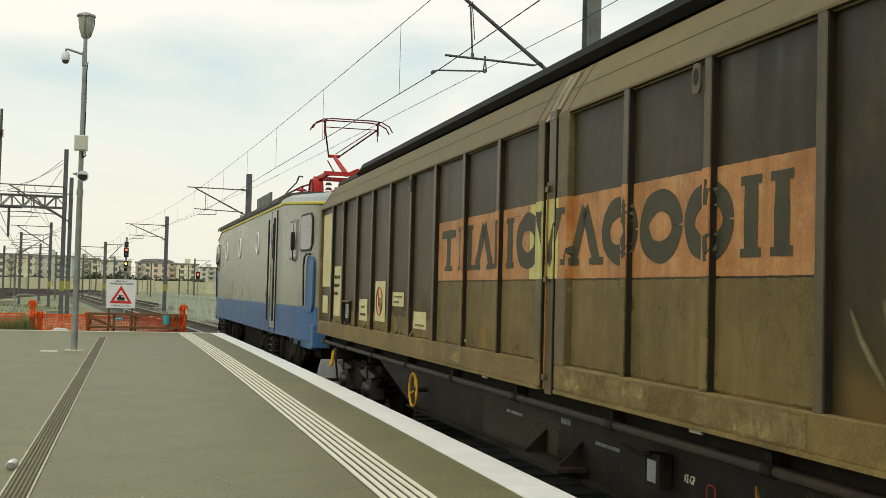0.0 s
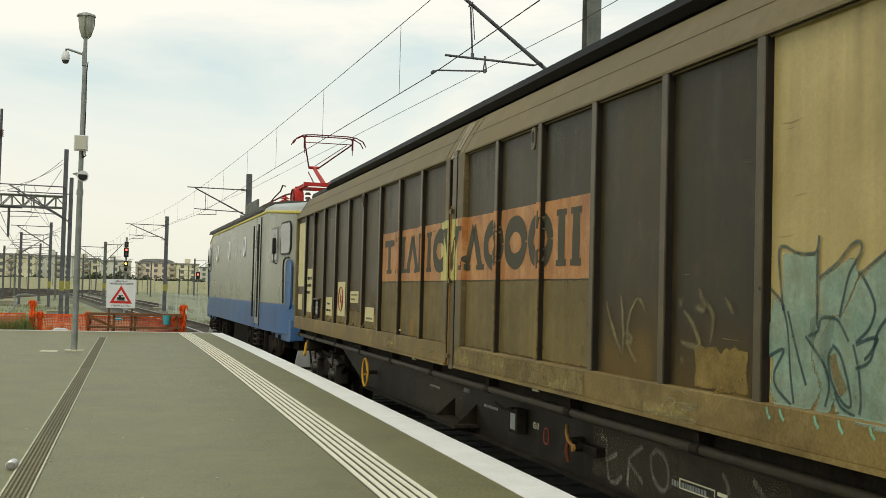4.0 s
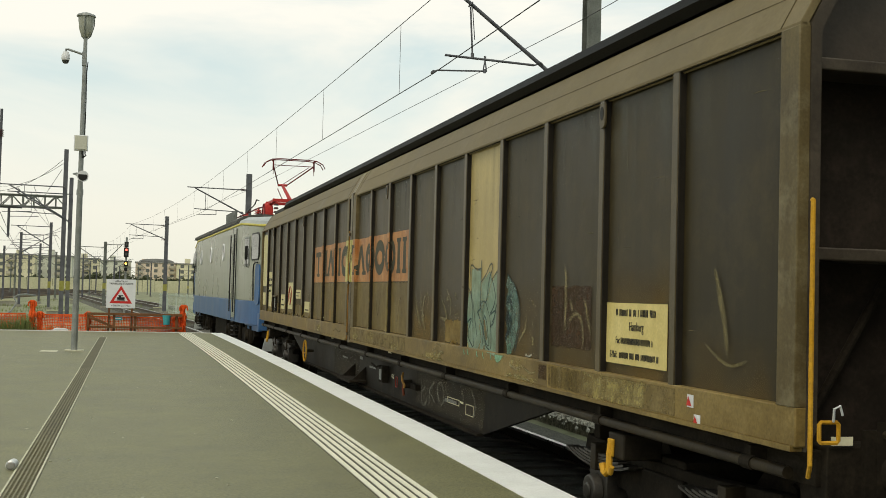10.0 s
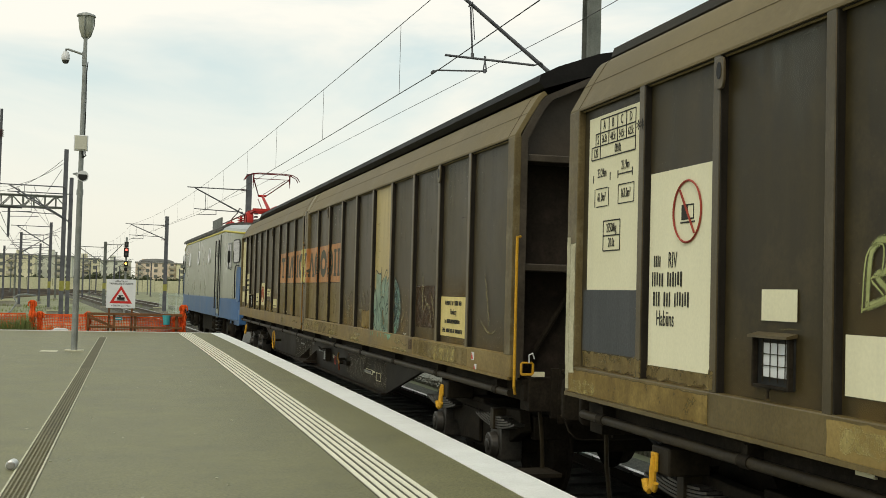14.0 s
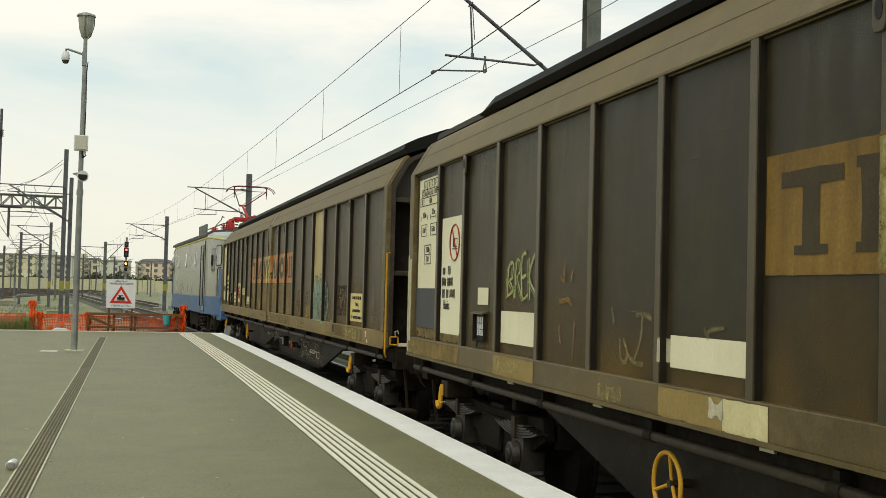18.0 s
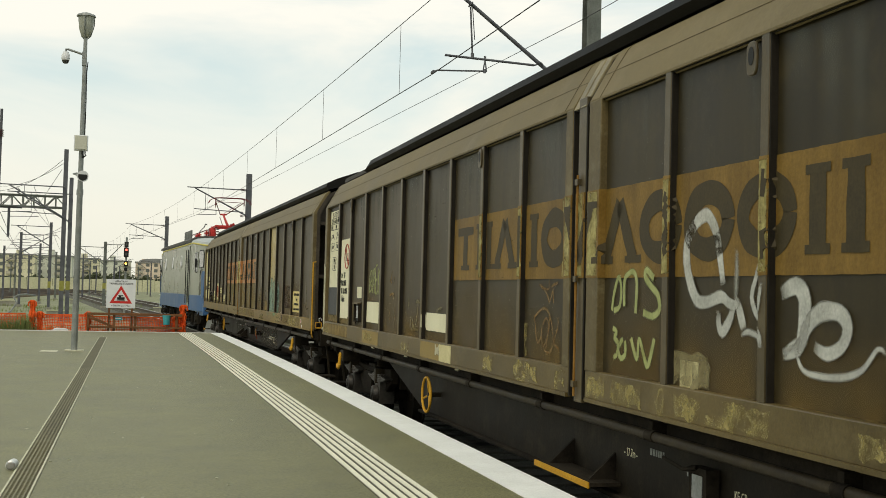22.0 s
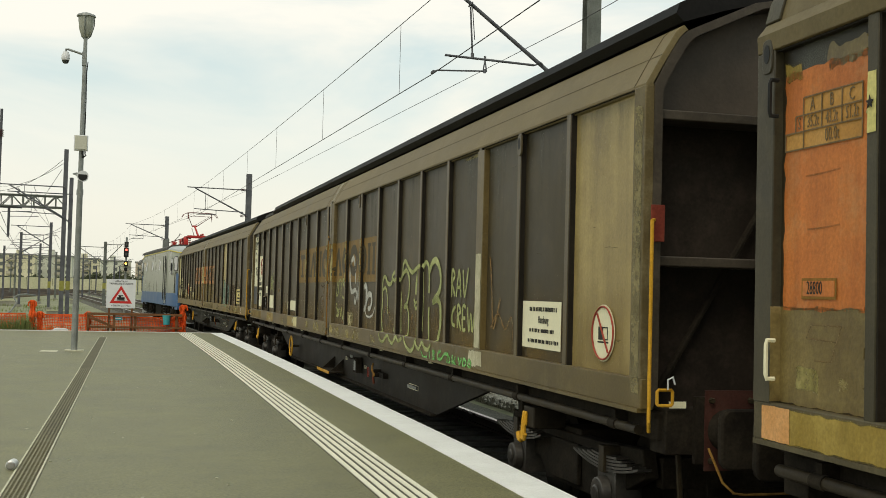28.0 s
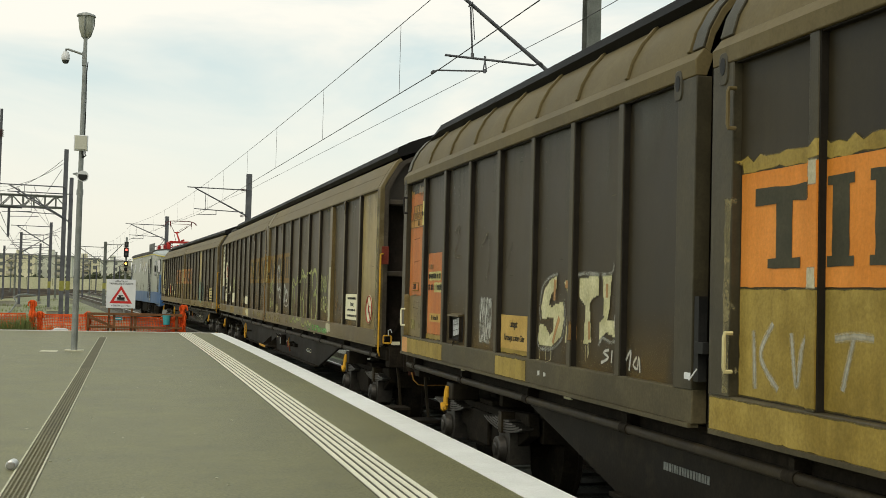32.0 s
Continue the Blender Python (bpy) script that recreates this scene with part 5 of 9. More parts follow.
def lifting_eye(parent, u, z=2.97):
    """Rounded tab with a tall hole, standing off the rib."""
    out = [(BL / 2 - u + 0.048 * math.copysign(abs(math.cos(q)) ** 0.6, math.cos(q)), z - 0.01 + 0.085 * math.copysign(abs(math.sin(q)) ** 0.6, math.sin(q))) for q in [radians(15 * k) for k in range(24)]]
    mat = RIB_OLIVE if parent is W3 else WAGON_RIB
    e = part("lifting_eye", Shape().prism(out, "x", SIDE - 0.012, SIDE + 0.004), mat, parent, bevel=0.005)
    hole = [(BL / 2 - u + 0.027 * math.cos(q), z + 0.002 + 0.046 * math.sin(q)) for q in [radians(20 * k) for k in range(18)]]
    part("eye_hole", Shape().prism(hole, "x", SIDE - 0.0145, SIDE - 0.0125), BLACK, e)


def wagon(label, third=False, hood=False):
    th = thing("freight_wagon", pose(0, 0, RAIL), label, "freight wagon", "freight wagons")
    h = BL / 2
    # fixed centre roof with a rolled black edge, curved to the ridge
    rf = [(-1.17, 3.47), (-1.22, 3.52), (-1.2, 3.585), (-1.05, 3.66), (-0.7, 3.79), (-0.35, 3.86), (0, 3.885), (0.35, 3.86), (0.7, 3.79), (1.05, 3.66), (1.2, 3.585), (1.22, 3.52), (1.17, 3.47), (0.9, 3.56), (0, 3.8), (-0.9, 3.56)]
    start = h - (0.72 if hood else 2.35)
    part("roof", Shape().prism(rf, "y", -h + 0.02, start), ROOF_BLACK, th, "black curved roof with a rolled edge")
    n = len(rf)
    nose = Shape().add([(x, start, z) for x, z in rf] + [(x * 0.985, start + 0.5, 3.47 + 0.3 * (z - 3.47)) for x, z in rf], [tuple(range(2 * n - 1, n - 1, -1))] + [(i, n + i, n + (i + 1) % n, (i + 1) % n) for i in range(n)])
    part("roof_nose", nose, ROOF_BLACK, th, "tapered black end of the roof edge")
    part("roof_end_sheet", Shape().prism([(x * 0.95, z - 0.05) for x, z in rf], "y", start, h - 0.03), ROOF_END, th, "dark brown roof sheet over the front end")
    for yy in (-h + 0.1, h - 0.1):
        sg = 1 if yy > 0 else -1
        prof = [(-1.366, 1.1), (1.366, 1.1), (1.366, 3.07), (1.291, 3.22), (1.199, 3.37), (1.15, 3.412), (0.7, 3.62), (0, 3.76), (-0.7, 3.62), (-1.15, 3.412), (-1.199, 3.37), (-1.291, 3.22), (-1.366, 3.07)]
        e = part("end_wall", Shape().prism(prof, "y", yy - 0.03 - sg * 0.25, yy + 0.03 - sg * 0.25), END_DARK, th, "near-black end wall")
        rim = Shape()
        for (xa, za), (xb, zb) in zip(prof[1:], prof[2:] + prof[:1]):
            ia, ib = [(x - math.copysign(min(0.055, abs(x)), x), z - (0.03 if z > 1.2 else -0.1)) for x, z in ((xa, za), (xb, zb))]
            y0, y1 = yy - 0.26 * sg, yy + 0.108 * sg
            rim.add([(xa, y0, za), (xb, y0, zb), (ib[0], y0, ib[1]), (ia[0], y0, ia[1]), (xa, y1, za), (xb, y1, zb), (ib[0], y1, ib[1]), (ia[0], y1, ia[1])],
                    [(0, 1, 2, 3), (7, 6, 5, 4), (0, 4, 5, 1), (2, 6, 7, 3), (1, 5, 6, 2), (0, 3, 7, 4)])
        part("end_rim", rim, END_RIM, e, "dark brown end frame")
        ya, yb = sorted((yy - 0.2 * sg, yy - 0.08 * sg))
        part("gable_sheet", Shape().prism([(x * 0.96, max(z - 0.04, 2.9)) for x, z in prof[1:]] + [(-1.31, 2.9)], "y", ya, yb), GABLE, e, "smooth brown gable sheet")
        for zz in (2.01, 2.9):
            part("cross_rail", Shape().box(-1.34, 1.34, yy + 0.06 * sg, yy - 0.2 * sg, zz - 0.03, zz + 0.03), END_RIM, e, bevel=0.008)
        for sd in (-1, 1):
            part("end_brace", Shape().rod((sd * 1.2, yy - 0.15 * sg, 1.2), (sd * 0.25, yy - 0.15 * sg, 2.78), 0.022), UNDER, e)
            part("end_stanchion", Shape().box(sd * 0.35, sd * 0.45, yy - 0.2 * sg, yy - 0.12 * sg, 1.1, 3.6), UNDER, e)
    # underframe
    uf = Shape()
    for sd in (-1, 1):
        uf.box(sd * 1.2, sd * 1.28, -h + 0.05, h - 0.05, 0.93, 1.09)
        part("sole_beam", Shape().prism([(-7.4, 0.95), (-5.4, 0.5), (5.3, 0.5), (7.35, 0.95)], "x", sd * 1.14, sd * 1.18), BEAM, th, "brown fish-bellied sole beam")
        uf.prism([(-5.4, 0.48), (5.3, 0.48), (5.3, 0.51), (-5.4, 0.51)], "x", sd * 1.08, sd * 1.24)
    uf.box(-1.25, 1.25, -h, -h + 0.22, 0.85, 1.12).box(-1.25, 1.25, h - 0.22, h, 0.85, 1.12).box(-0.25, 0.25, -h + 0.2, h - 0.2, 0.75, 1.05)
    uf.box(-1.3, 1.3, -h + 0.05, h - 0.05, 1.06, 1.1)
    for k in range(8):
        yy = -8 + k * 16 / 7
        uf.box(-1.15, 1.15, yy - 0.05, yy + 0.05, 0.8, 1.06)
    part("underframe", uf, UNDER, th, "grimy dark steel underframe with a fish-bellied sole bar", bevel=0.006)
    for sd in (-1, 1):
        rail = part("door_runner", Shape().rod((sd * 1.36, -h + 0.15, 0.985), (sd * 1.36, h - 0.15, 0.985), 0.03, 0.03, 12), PIPE, th, "worn steel door runner tube")
        for k in range(12):
            yy = -h + 0.5 + k * (BL - 1) / 11
            part("runner_bracket", Shape().box(sd * 1.27, sd * 1.37, yy - 0.025, yy + 0.025, 0.98, 1.07).rod((sd * 1.36, yy - 0.05, 0.985), (sd * 1.36, yy + 0.05, 0.985), 0.037, 0.037, 12), UNDER, rail)
    for y0 in (-9.05, 8.64):
        bogie(th, y0)
    # buffers, couplings, end gear
    for sg in (-1, 1):
        for sd in (-0.875, 0.875):
            b = part("buffer", Shape().rod((sd, sg * h, 1.0), (sd, sg * (h + 0.42), 1.0), 0.13, 0.11, 16), UNDER, th)
            rr = [(sd + sx * 0.215 + 0.06 * math.cos(q), 1.0 + sz * 0.11 + 0.06 * math.sin(q)) for sx, sz, q0 in ((1, 1, 0), (-1, 1, 90), (-1, -1, 180), (1, -1, 270)) for q in [radians(q0 + 30 * k) for k in range(4)]]
            ys = sorted((sg * (h + 0.44), sg * (h + 0.5)))
            part("buffer_head", Shape().prism(rr, "y", ys[0], ys[1]), UNDER, b, "wide rounded buffer head", bevel=0.012)
            part("buffer_base", Shape().box(sd - 0.2, sd + 0.2, sg * h, sg * (h + 0.04), 0.8, 1.2), UNDER, b)
        c = part("coupling", Shape().rod((0, sg * h, 0.98), (0, sg * (h + 0.3), 0.96), 0.05).rod((0, sg * (h + 0.3), 0.96), (0, sg * (h + 0.66), 0.88), 0.035), UNDER, th)
        part("screw", Shape().rod((-0.2, sg * (h + 0.4), 0.9), (0.2, sg * (h + 0.4), 0.9), 0.03), UNDER, c)
        part("brake_hose", Shape().tube([(-0.35, sg * h, 0.95), (-0.36, sg * (h + 0.2), 0.75), (-0.33, sg * (h + 0.5), 0.62), (-0.3, sg * (h + 0.66), 0.66)], 0.03, 8), BLACK, th)
        for sd in (-1, 1):
            st = part("step", Shape().box(sd * 1.0, sd * 1.36, sg * (h - 0.05) - 0.17, sg * (h - 0.05) + 0.17, 0.34, 0.37), UNDER, th, "steel mesh footstep")
            part("step_edge", Shape().box(sd * 1.36, sd * 1.385, sg * (h - 0.05) - 0.17, sg * (h - 0.05) + 0.17, 0.335, 0.375), YELLOW, st, "yellow step edge")
            part("step_hanger", Shape().tube([(sd * 1.05, sg * (h - 0.05) + 0.15, 0.36), (sd * 1.08, sg * (h - 0.02) + 0.12, 0.6), (sd * 1.15, sg * (h - 0.05), 0.95)], 0.018), PIPE, st)
    for sd in (-1, 1):
        bar = part("grab_bar", Shape().tube([(sd * 1.4, -h - 0.08, 1.0), (sd * 1.43, -h - 0.14, 1.06), (sd * 1.43, -h - 0.14, 2.1), (sd * 1.43, -h - 0.14, 2.24), (sd * 1.37, -h - 0.04, 2.25)], 0.0115, 8), YELLOW, th, "yellow end grab bar")
        lp = Shape().tube([(sd * (1.31 + 0.66 * dx), -h - 0.1, 1.2 + 0.66 * dz) for dx, dz in ((0.06, -0.07), (-0.06, -0.07), (-0.075, -0.055), (-0.075, 0.055), (-0.06, 0.07), (0.06, 0.07), (0.075, 0.055), (0.075, -0.055), (0.06, -0.07))], 0.01, 6)
        part("lamp_bracket", lp, YELLOW, th, "yellow square lamp bracket")
        part("end_label", Shape().box(sd * 1.13, sd * 1.24, -h - 0.02, -h - 0.012, 1.13, 1.17), IVORY, th, "small white end label")
        part("corner_plate", Shape().box(sd * 0.68, sd * 1.02, -h - 0.05, -h - 0.042, 0.76, 1.24), BUFFER_RED if third else UNDER, th, "grimy buffer mounting plate")
        for bz in (0.82, 0.99, 1.18):
            for bx in (0.72, 0.98):
                part("plate_bolt", Shape().rod((sd * bx, -h - 0.05, bz), (sd * bx, -h - 0.075, bz), 0.02, 0.016, 6), PIPE, th)
        part("uncoupling_rod", Shape().tube([(sd * 1.02, -h - 0.1, 0.9), (sd * 1.0, -h - 0.24, 0.72), (sd * 0.95, -h - 0.28, 0.665), (sd * 0.88, -h - 0.28, 0.655), (sd * 0.3, -h - 0.28, 0.66)], 0.008, 6), RUST if third else UNDER, th, "bent uncoupling rod")
        part("tie_string", Shape().tube([(sd * 1.3, -h - 0.12, 1.25), (sd * 1.31, -h - 0.14, 1.31), (sd * 1.28, -h - 0.14, 1.325), (sd * 1.26, -h - 0.13, 1.28)], 0.006, 4), WHITE_SIGN, th)
        for yy, hy in ((-8.77, -1), (9.6, 1)):
            if hood:
                yy = h - 1.92 if hy > 0 else yy
            hk = part("tow_hook", Shape().tube([(sd * 1.375, yy, 0.87), (sd * 1.385, yy, 0.78), (sd * 1.39, yy - 0.01, 0.7), (sd * 1.395, yy + 0.025, 0.665), (sd * 1.395, yy + 0.06, 0.675), (sd * 1.395, yy + 0.085, 0.72)], 0.023, 8).tube([(sd * 1.39, yy - 0.005, 0.69), (sd * 1.395, yy - 0.045, 0.68), (sd * 1.395, yy - 0.065, 0.72)], 0.018, 8), YELLOW, th, "yellow rope hook")
            part("hook_plate", Shape().box(sd * 1.365, sd * 1.385, yy - 0.038, yy + 0.038, 0.78, 0.89), YELLOW, hk, bevel=0.006)
            part("hook_arm", Shape().box(sd * 1.1, sd * 1.365, yy - 0.17, yy + 0.07, 0.77, 0.93), BEAM, hk, "worn steel hook bracket", bevel=0.012)
        if not hood:
            hw = part("handwheel", Shape().hoop((sd * 1.33, h - 6.36, 0.73), (1, 0, 0), 0.178, 0.014, 36, 8), YELLOW, th, "yellow brake handwheel")
            for k in range(3):
                a = radians(100 + 120 * k)
                part("spoke", Shape().rod((sd * 1.3, h - 6.36, 0.73), (sd * 1.33, h - 6.36 + 0.175 * math.cos(a), 0.73 + 0.175 * math.sin(a)), 0.011), YELLOW, hw)
            part("hub", Shape().rod((sd * 1.16, h - 6.36, 0.73), (sd * 1.32, h - 6.36, 0.73), 0.025, 0.025, 10), PIPE, hw)
        fs = part("foot_board", Shape().box(sd * 1.2, sd * 1.42, h - 11.1, h - 10.05, 0.56, 0.585), UNDER, th)
        part("board_edge", Shape().box(sd * 1.42, sd * 1.43, h - 11.1, h - 10.05, 0.55, 0.59), UNDER if not third else YELLOW, fs)
        for yy in (h - 10.95, h - 10.2):
            part("board_bracket", Shape().prism([(sd * 1.18, 0.555), (sd * 1.4, 0.555), (sd * 1.18, 0.76)], "y", yy - 0.012, yy + 0.012), UNDER, fs)
        gear = part("brake_gear", Shape().box(sd * 1.19, sd * 1.27, h - 12.4, h - 12.2, 0.66, 0.86), UNDER, th)
        part("lever", Shape().tube([(sd * 1.28, h - 12.3, 0.86), (sd * 1.31, h - 12.2, 0.84), (sd * 1.31, h - 11.95, 0.87)], 0.012), UNDER, gear)
        part("gear_label", Shape().box(sd * 1.271, sd * 1.275, h - 12.36, h - 12.24, 0.69, 0.82), GALV, gear)
        part("red_ring", Shape().tube([(sd * 1.21, h - 12.93 + 0.05 * math.copysign(abs(math.cos(q)) ** 0.5, math.cos(q)), 0.71 + 0.06 * math.copysign(abs(math.sin(q)) ** 0.5, math.sin(q))) for q in [radians(15 * k + 2) for k in range(25)]], 0.006, 6), RING_RED, gear, "dull red pull ring")
        valve = part("release_valve", Shape().rod((sd * 1.19, h - 13.62, 0.76), (sd * 1.28, h - 13.62, 0.76), 0.035, 0.03, 12).rod((sd * 1.22, h - 13.74, 0.73), (sd * 1.3, h - 13.74, 0.73), 0.028, 0.024, 12).box(sd * 1.18, sd * 1.24, h - 14.0, h - 13.55, 0.7, 0.76), UNDER, gear, "grimy brake release valve")
        part("valve_handle", Shape().tube([(sd * 1.27, h - 13.52, 0.86), (sd * 1.29, h - 13.56, 0.82), (sd * 1.3, h - 13.62, 0.77), (sd * 1.29, h - 13.7, 0.73)], 0.013), RUST, valve, "ochre valve handle")
        part("valve_cap", Shape().rod((sd * 1.3, h - 13.74, 0.73), (sd * 1.315, h - 13.74, 0.73), 0.03, 0.026, 12), RUST, valve)
        part("hose_stub", Shape().tube([(sd * 1.25, h - 13.5, 0.76), (sd * 1.26, h - 13.49, 0.68), (sd * 1.25, h - 13.5, 0.6)], 0.014), RUSTY, valve, "rusty red pipe stub")
        part("air_tank", Shape().rod((sd * 0.75, h - 9.0, 0.62), (sd * 0.75, h - 7.4, 0.62), 0.18, 0.18, 16), UNDER, th)
    return th


RIBS_A = [1.17] + [2.13 + 1.06 * k for k in range(8)]
RIBS_B = [12.15 + 1.06 * k for k in range(9)]
W1 = wagon("long brown sliding-wall freight wagon with a faded orange banner")
W1A = sliding_wall(W1, 0.0, 10.68, RIBS_A, {}, end_posts=(0.12, 0.13))
W1B = sliding_wall(W1, 10.98, BL, RIBS_B, {5: CREAM}, end_posts=(0.2, 0.16))
W2 = wagon("long brown sliding-wall freight wagon covered in graffiti", True)
W2A = sliding_wall(W2, -0.06, 10.68, RIBS_A, {}, end_posts=(0.18, 0.13), sill=SILL_BROWN)
W2B = sliding_wall(W2, 10.98, BL, RIBS_B, {9: TAN_CREAM}, end_posts=(0.2, 0.16), sill=SILL_BROWN)
W3 = wagon("brown sliding-wall freight wagon with ribbed eaves and orange patches", True, True)
RIBS_3 = [0.94, 1.8, 2.69, 3.58, 4.46, 5.31, 6.16]
W3A = sliding_wall(W3, 0.0, 7.19, RIBS_3, {}, end_posts=(0.16, 0.22), hooded=True, sill=SILL_OLIVE)
W3B = sliding_wall(W3, 7.38, 14.5, [7.38 + r for r in RIBS_3], {}, end_posts=(0.22, 0.2), hooded=True, sill=SILL_OLIVE)
W3C = sliding_wall(W3, 14.68, BL, [14.68 + r for r in RIBS_3], {}, end_posts=(0.2, 0.16), hooded=True, sill=SILL_OLIVE)
for w, us in ((W1, (2.18, 6.37, 13.1, 19.6)), (W2, (2.18, 8.45, 13.1, 19.6)), (W3, (0.1, 6.98, 7.5))):
    for u in us:
        lifting_eye(w, u)


# ---- locomotive ----
LL = 18.5
def loco():
    th = thing("electric_locomotive", pose(0, 0, RAIL), "grey and blue six-axle electric locomotive with a yellow stripe", "locomotive")
    h, w = LL / 2, 1.48
    # body shell: straight sides, chamfered cab ends
    def plan(z, inset=0.0):
        ww, hh = w - inset, h - inset
        quarter = [(ww, hh - 2.85), (ww - 0.13, hh - 0.28), (ww - 0.2, hh - 0.1), (ww - 0.4, hh - 0.02), (0.6, hh)]
        return [(-x, -y) for x, y in quarter] + [(x, -y) for x, y in quarter[::-1]] + quarter + [(-x, y) for x, y in quarter[::-1]]

    def slant(sh):
        """Follow the cab sides, which draw in towards the ends."""
        sh.v = [(x - math.copysign(max(0.0, 0.13 * (abs(y) - (h - 2.85)) / 2.57), x), y, z) for x, y, z in sh.v]
        return sh
    def droop(sh):
        """The cantrail falls a little over the cabs."""
        sh.v = [(x, y, z - (0.17 * max(0.0, abs(y) - (h - 2.85)) / 2.85 if z > 3.2 else 0.0)) for x, y, z in sh.v]
        return sh
    for nm, z0, z1, mt, ins, lab in (("lower_body", 0.9, 1.48, LOCO_BLUE, 0.0, "blue lower body band"), ("upper_body", 1.48, 3.41, LOCO_GREY, 0.006, "light grey body side"), ("stripe", 3.41, 3.462, LOCO_YELLOW, -0.012, "yellow stripe under the roof")):
        sh = Shape()
        o = plan(0, ins)
        sh.prism(o, "z", z0, z1)
        droop(sh)
        part(nm, sh, mt, th, lab, bevel=0.012)
    # roof: cab domes at both ends, dark ribbed middle
    n = len(plan(0))
    rs = Shape()
    lv = [(0.0, 3.46), (0.04, 3.54), (0.2, 3.62), (0.7, 3.68)]
    rs.add([(x, y, z) for i, z in lv for x, y in plan(0, i)], [(k * n + i, k * n + (i + 1) % n, (k + 1) * n + (i + 1) % n, (k + 1) * n + i) for k in range(len(lv) - 1) for i in range(n)] + [tuple(range((len(lv) - 1) * n, len(lv) * n))])
    part("cab_roof", droop(rs), LOCO_TOP, th, "pale grey cab roof")
    part("machine_roof", Shape().prism([(-1.492, 3.47), (-1.46, 3.58), (-1.3, 3.67), (-0.8, 3.74), (0.8, 3.74), (1.3, 3.67), (1.46, 3.58), (1.492, 3.47)], "y", -h + 3.4, h - 2.2), LOCO_ROOF, th, "dark weathered machine-room roof")
    for k in range(9):
        yy = -h + 3.6 + k * 1.5
        part("roof_hatch", Shape().prism([(-1.5, 3.5), (-1.475, 3.6), (-1.32, 3.69), (-0.85, 3.765), (-0.85, 3.72), (-1.28, 3.64), (-1.44, 3.56), (-1.47, 3.5)], "y", yy, yy + 1.38), LOCO_ROOF, th, bevel=0.01)
    for sd in (-1, 1):
        def X(x):
            return sd * x
        for yy in (17.05 - h - 0.2, 13.9 - h, 10.5 - h, 6.85 - h):
            p = part("porthole", Shape().hoop((X(w + 0.004), yy, 2.8), (1, 0, 0), 0.235, 0.024, 28), WHITE_SIGN, th, "white-rimmed porthole")
            part("pane", Shape().rod((X(w - 0.02), yy, 2.8), (X(w + 0.006), yy, 2.8), 0.225, 0.225, 24), DARK_GLASS, p)
        for sg in (-1, 1):
            yw = sg * (h - 1.85)
            win = part("cab_window", slant(Shape().box(X(w - 0.01), X(w + 0.016), yw - 0.34, yw + 0.3, 2.33, 3.06)), GALV, th, bevel=0.01)
            part("pane", slant(Shape().box(X(w), X(w + 0.02), yw - 0.29, yw + 0.25, 2.38, 3.01)), DARK_GLASS, win)
            part("sliding_frame", slant(Shape().box(X(w + 0.012), X(w + 0.024), yw - 0.05, yw - 0.02, 2.36, 3.03)), GALV, win)
            # rounded cab side window and the blue corner panel below it
            yq = sg * (h - 0.75)
            def rounded(y0, z0, a, b, r):
                return [(y0 + sx * (a - r) + r * math.cos(t), z0 + sz * (b - r) + r * math.sin(t)) for sx, sz, t0 in ((1, 1, 0), (-1, 1, 90), (-1, -1, 180), (1, -1, 270)) for t in [radians(t0 + 22.5 * q) for q in range(5)]]
            cw = part("quarter_window", slant(Shape().prism(rounded(yq, 2.79, 0.5, 0.33, 0.15), "x", X(w - 0.02), X(w + 0.012))), BLACK, th)
            part("pane", slant(Shape().prism(rounded(yq, 2.79, 0.46, 0.295, 0.13), "x", X(w), X(w + 0.016))), DARK_GLASS, cw)
            part("blue_corner", slant(Shape().prism(rounded(sg * (h - 0.4), 1.88, 0.27, 0.48, 0.16), "x", X(w - 0.02), X(w + 0.01))), LOCO_BLUE, th, "blue cab corner panel")
            part("handrail", slant(Shape().tube([(X(w + 0.03), sg * (h - 0.72), 1.5), (X(w + 0.05), sg * (h - 0.7), 2.2), (X(w + 0.05), sg * (h - 0.64), 2.35), (X(w + 0.04), sg * (h - 0.5), 2.4), (X(w + 0.02), sg * (h - 0.3), 2.4)], 0.016)), BLACK, th)
            mr = part("mirror", slant(Shape().prism([(sg * (h - 1.62) + 0.04 * math.cos(q), 2.66 + 0.17 * math.sin(q)) for q in [radians(20 * k) for k in range(18)]], "x", X(w + 0.03), X(w + 0.1))), BLACK, th, "oval black cab mirror", bevel=0.01)
            part("mirror_arm", slant(Shape().tube([(X(w), sg * (h - 1.62), 2.3), (X(w + 0.06), sg * (h - 1.62), 2.32), (X(w + 0.07), sg * (h - 1.62), 2.52)], 0.012, 6)), BLACK, mr)
        for sg in (sd,):
            yc = sg * (h - 4.1)
            d = part("cab_door", Shape().box(X(w - 0.02), X(w + 0.012), yc - 0.36, yc + 0.36, 1.0, 3.35), LOCO_GREY, th, bevel=0.012)
            for e in (-0.42, 0.42):
                part("door_rail", Shape().rod((X(w + 0.06), yc + e, 1.15), (X(w + 0.06), yc + e, 3.2), 0.018), BLACK, d)
                part("door_gap", Shape().box(X(w), X(w + 0.014), yc + e * 0.9 - 0.025, yc + e * 0.9 + 0.025, 0.95, 3.36), BLACK, d)
            part("door_pane", Shape().box(X(w), X(w + 0.016), yc - 0.2, yc + 0.2, 2.4, 3.1), DARK_GLASS, d)
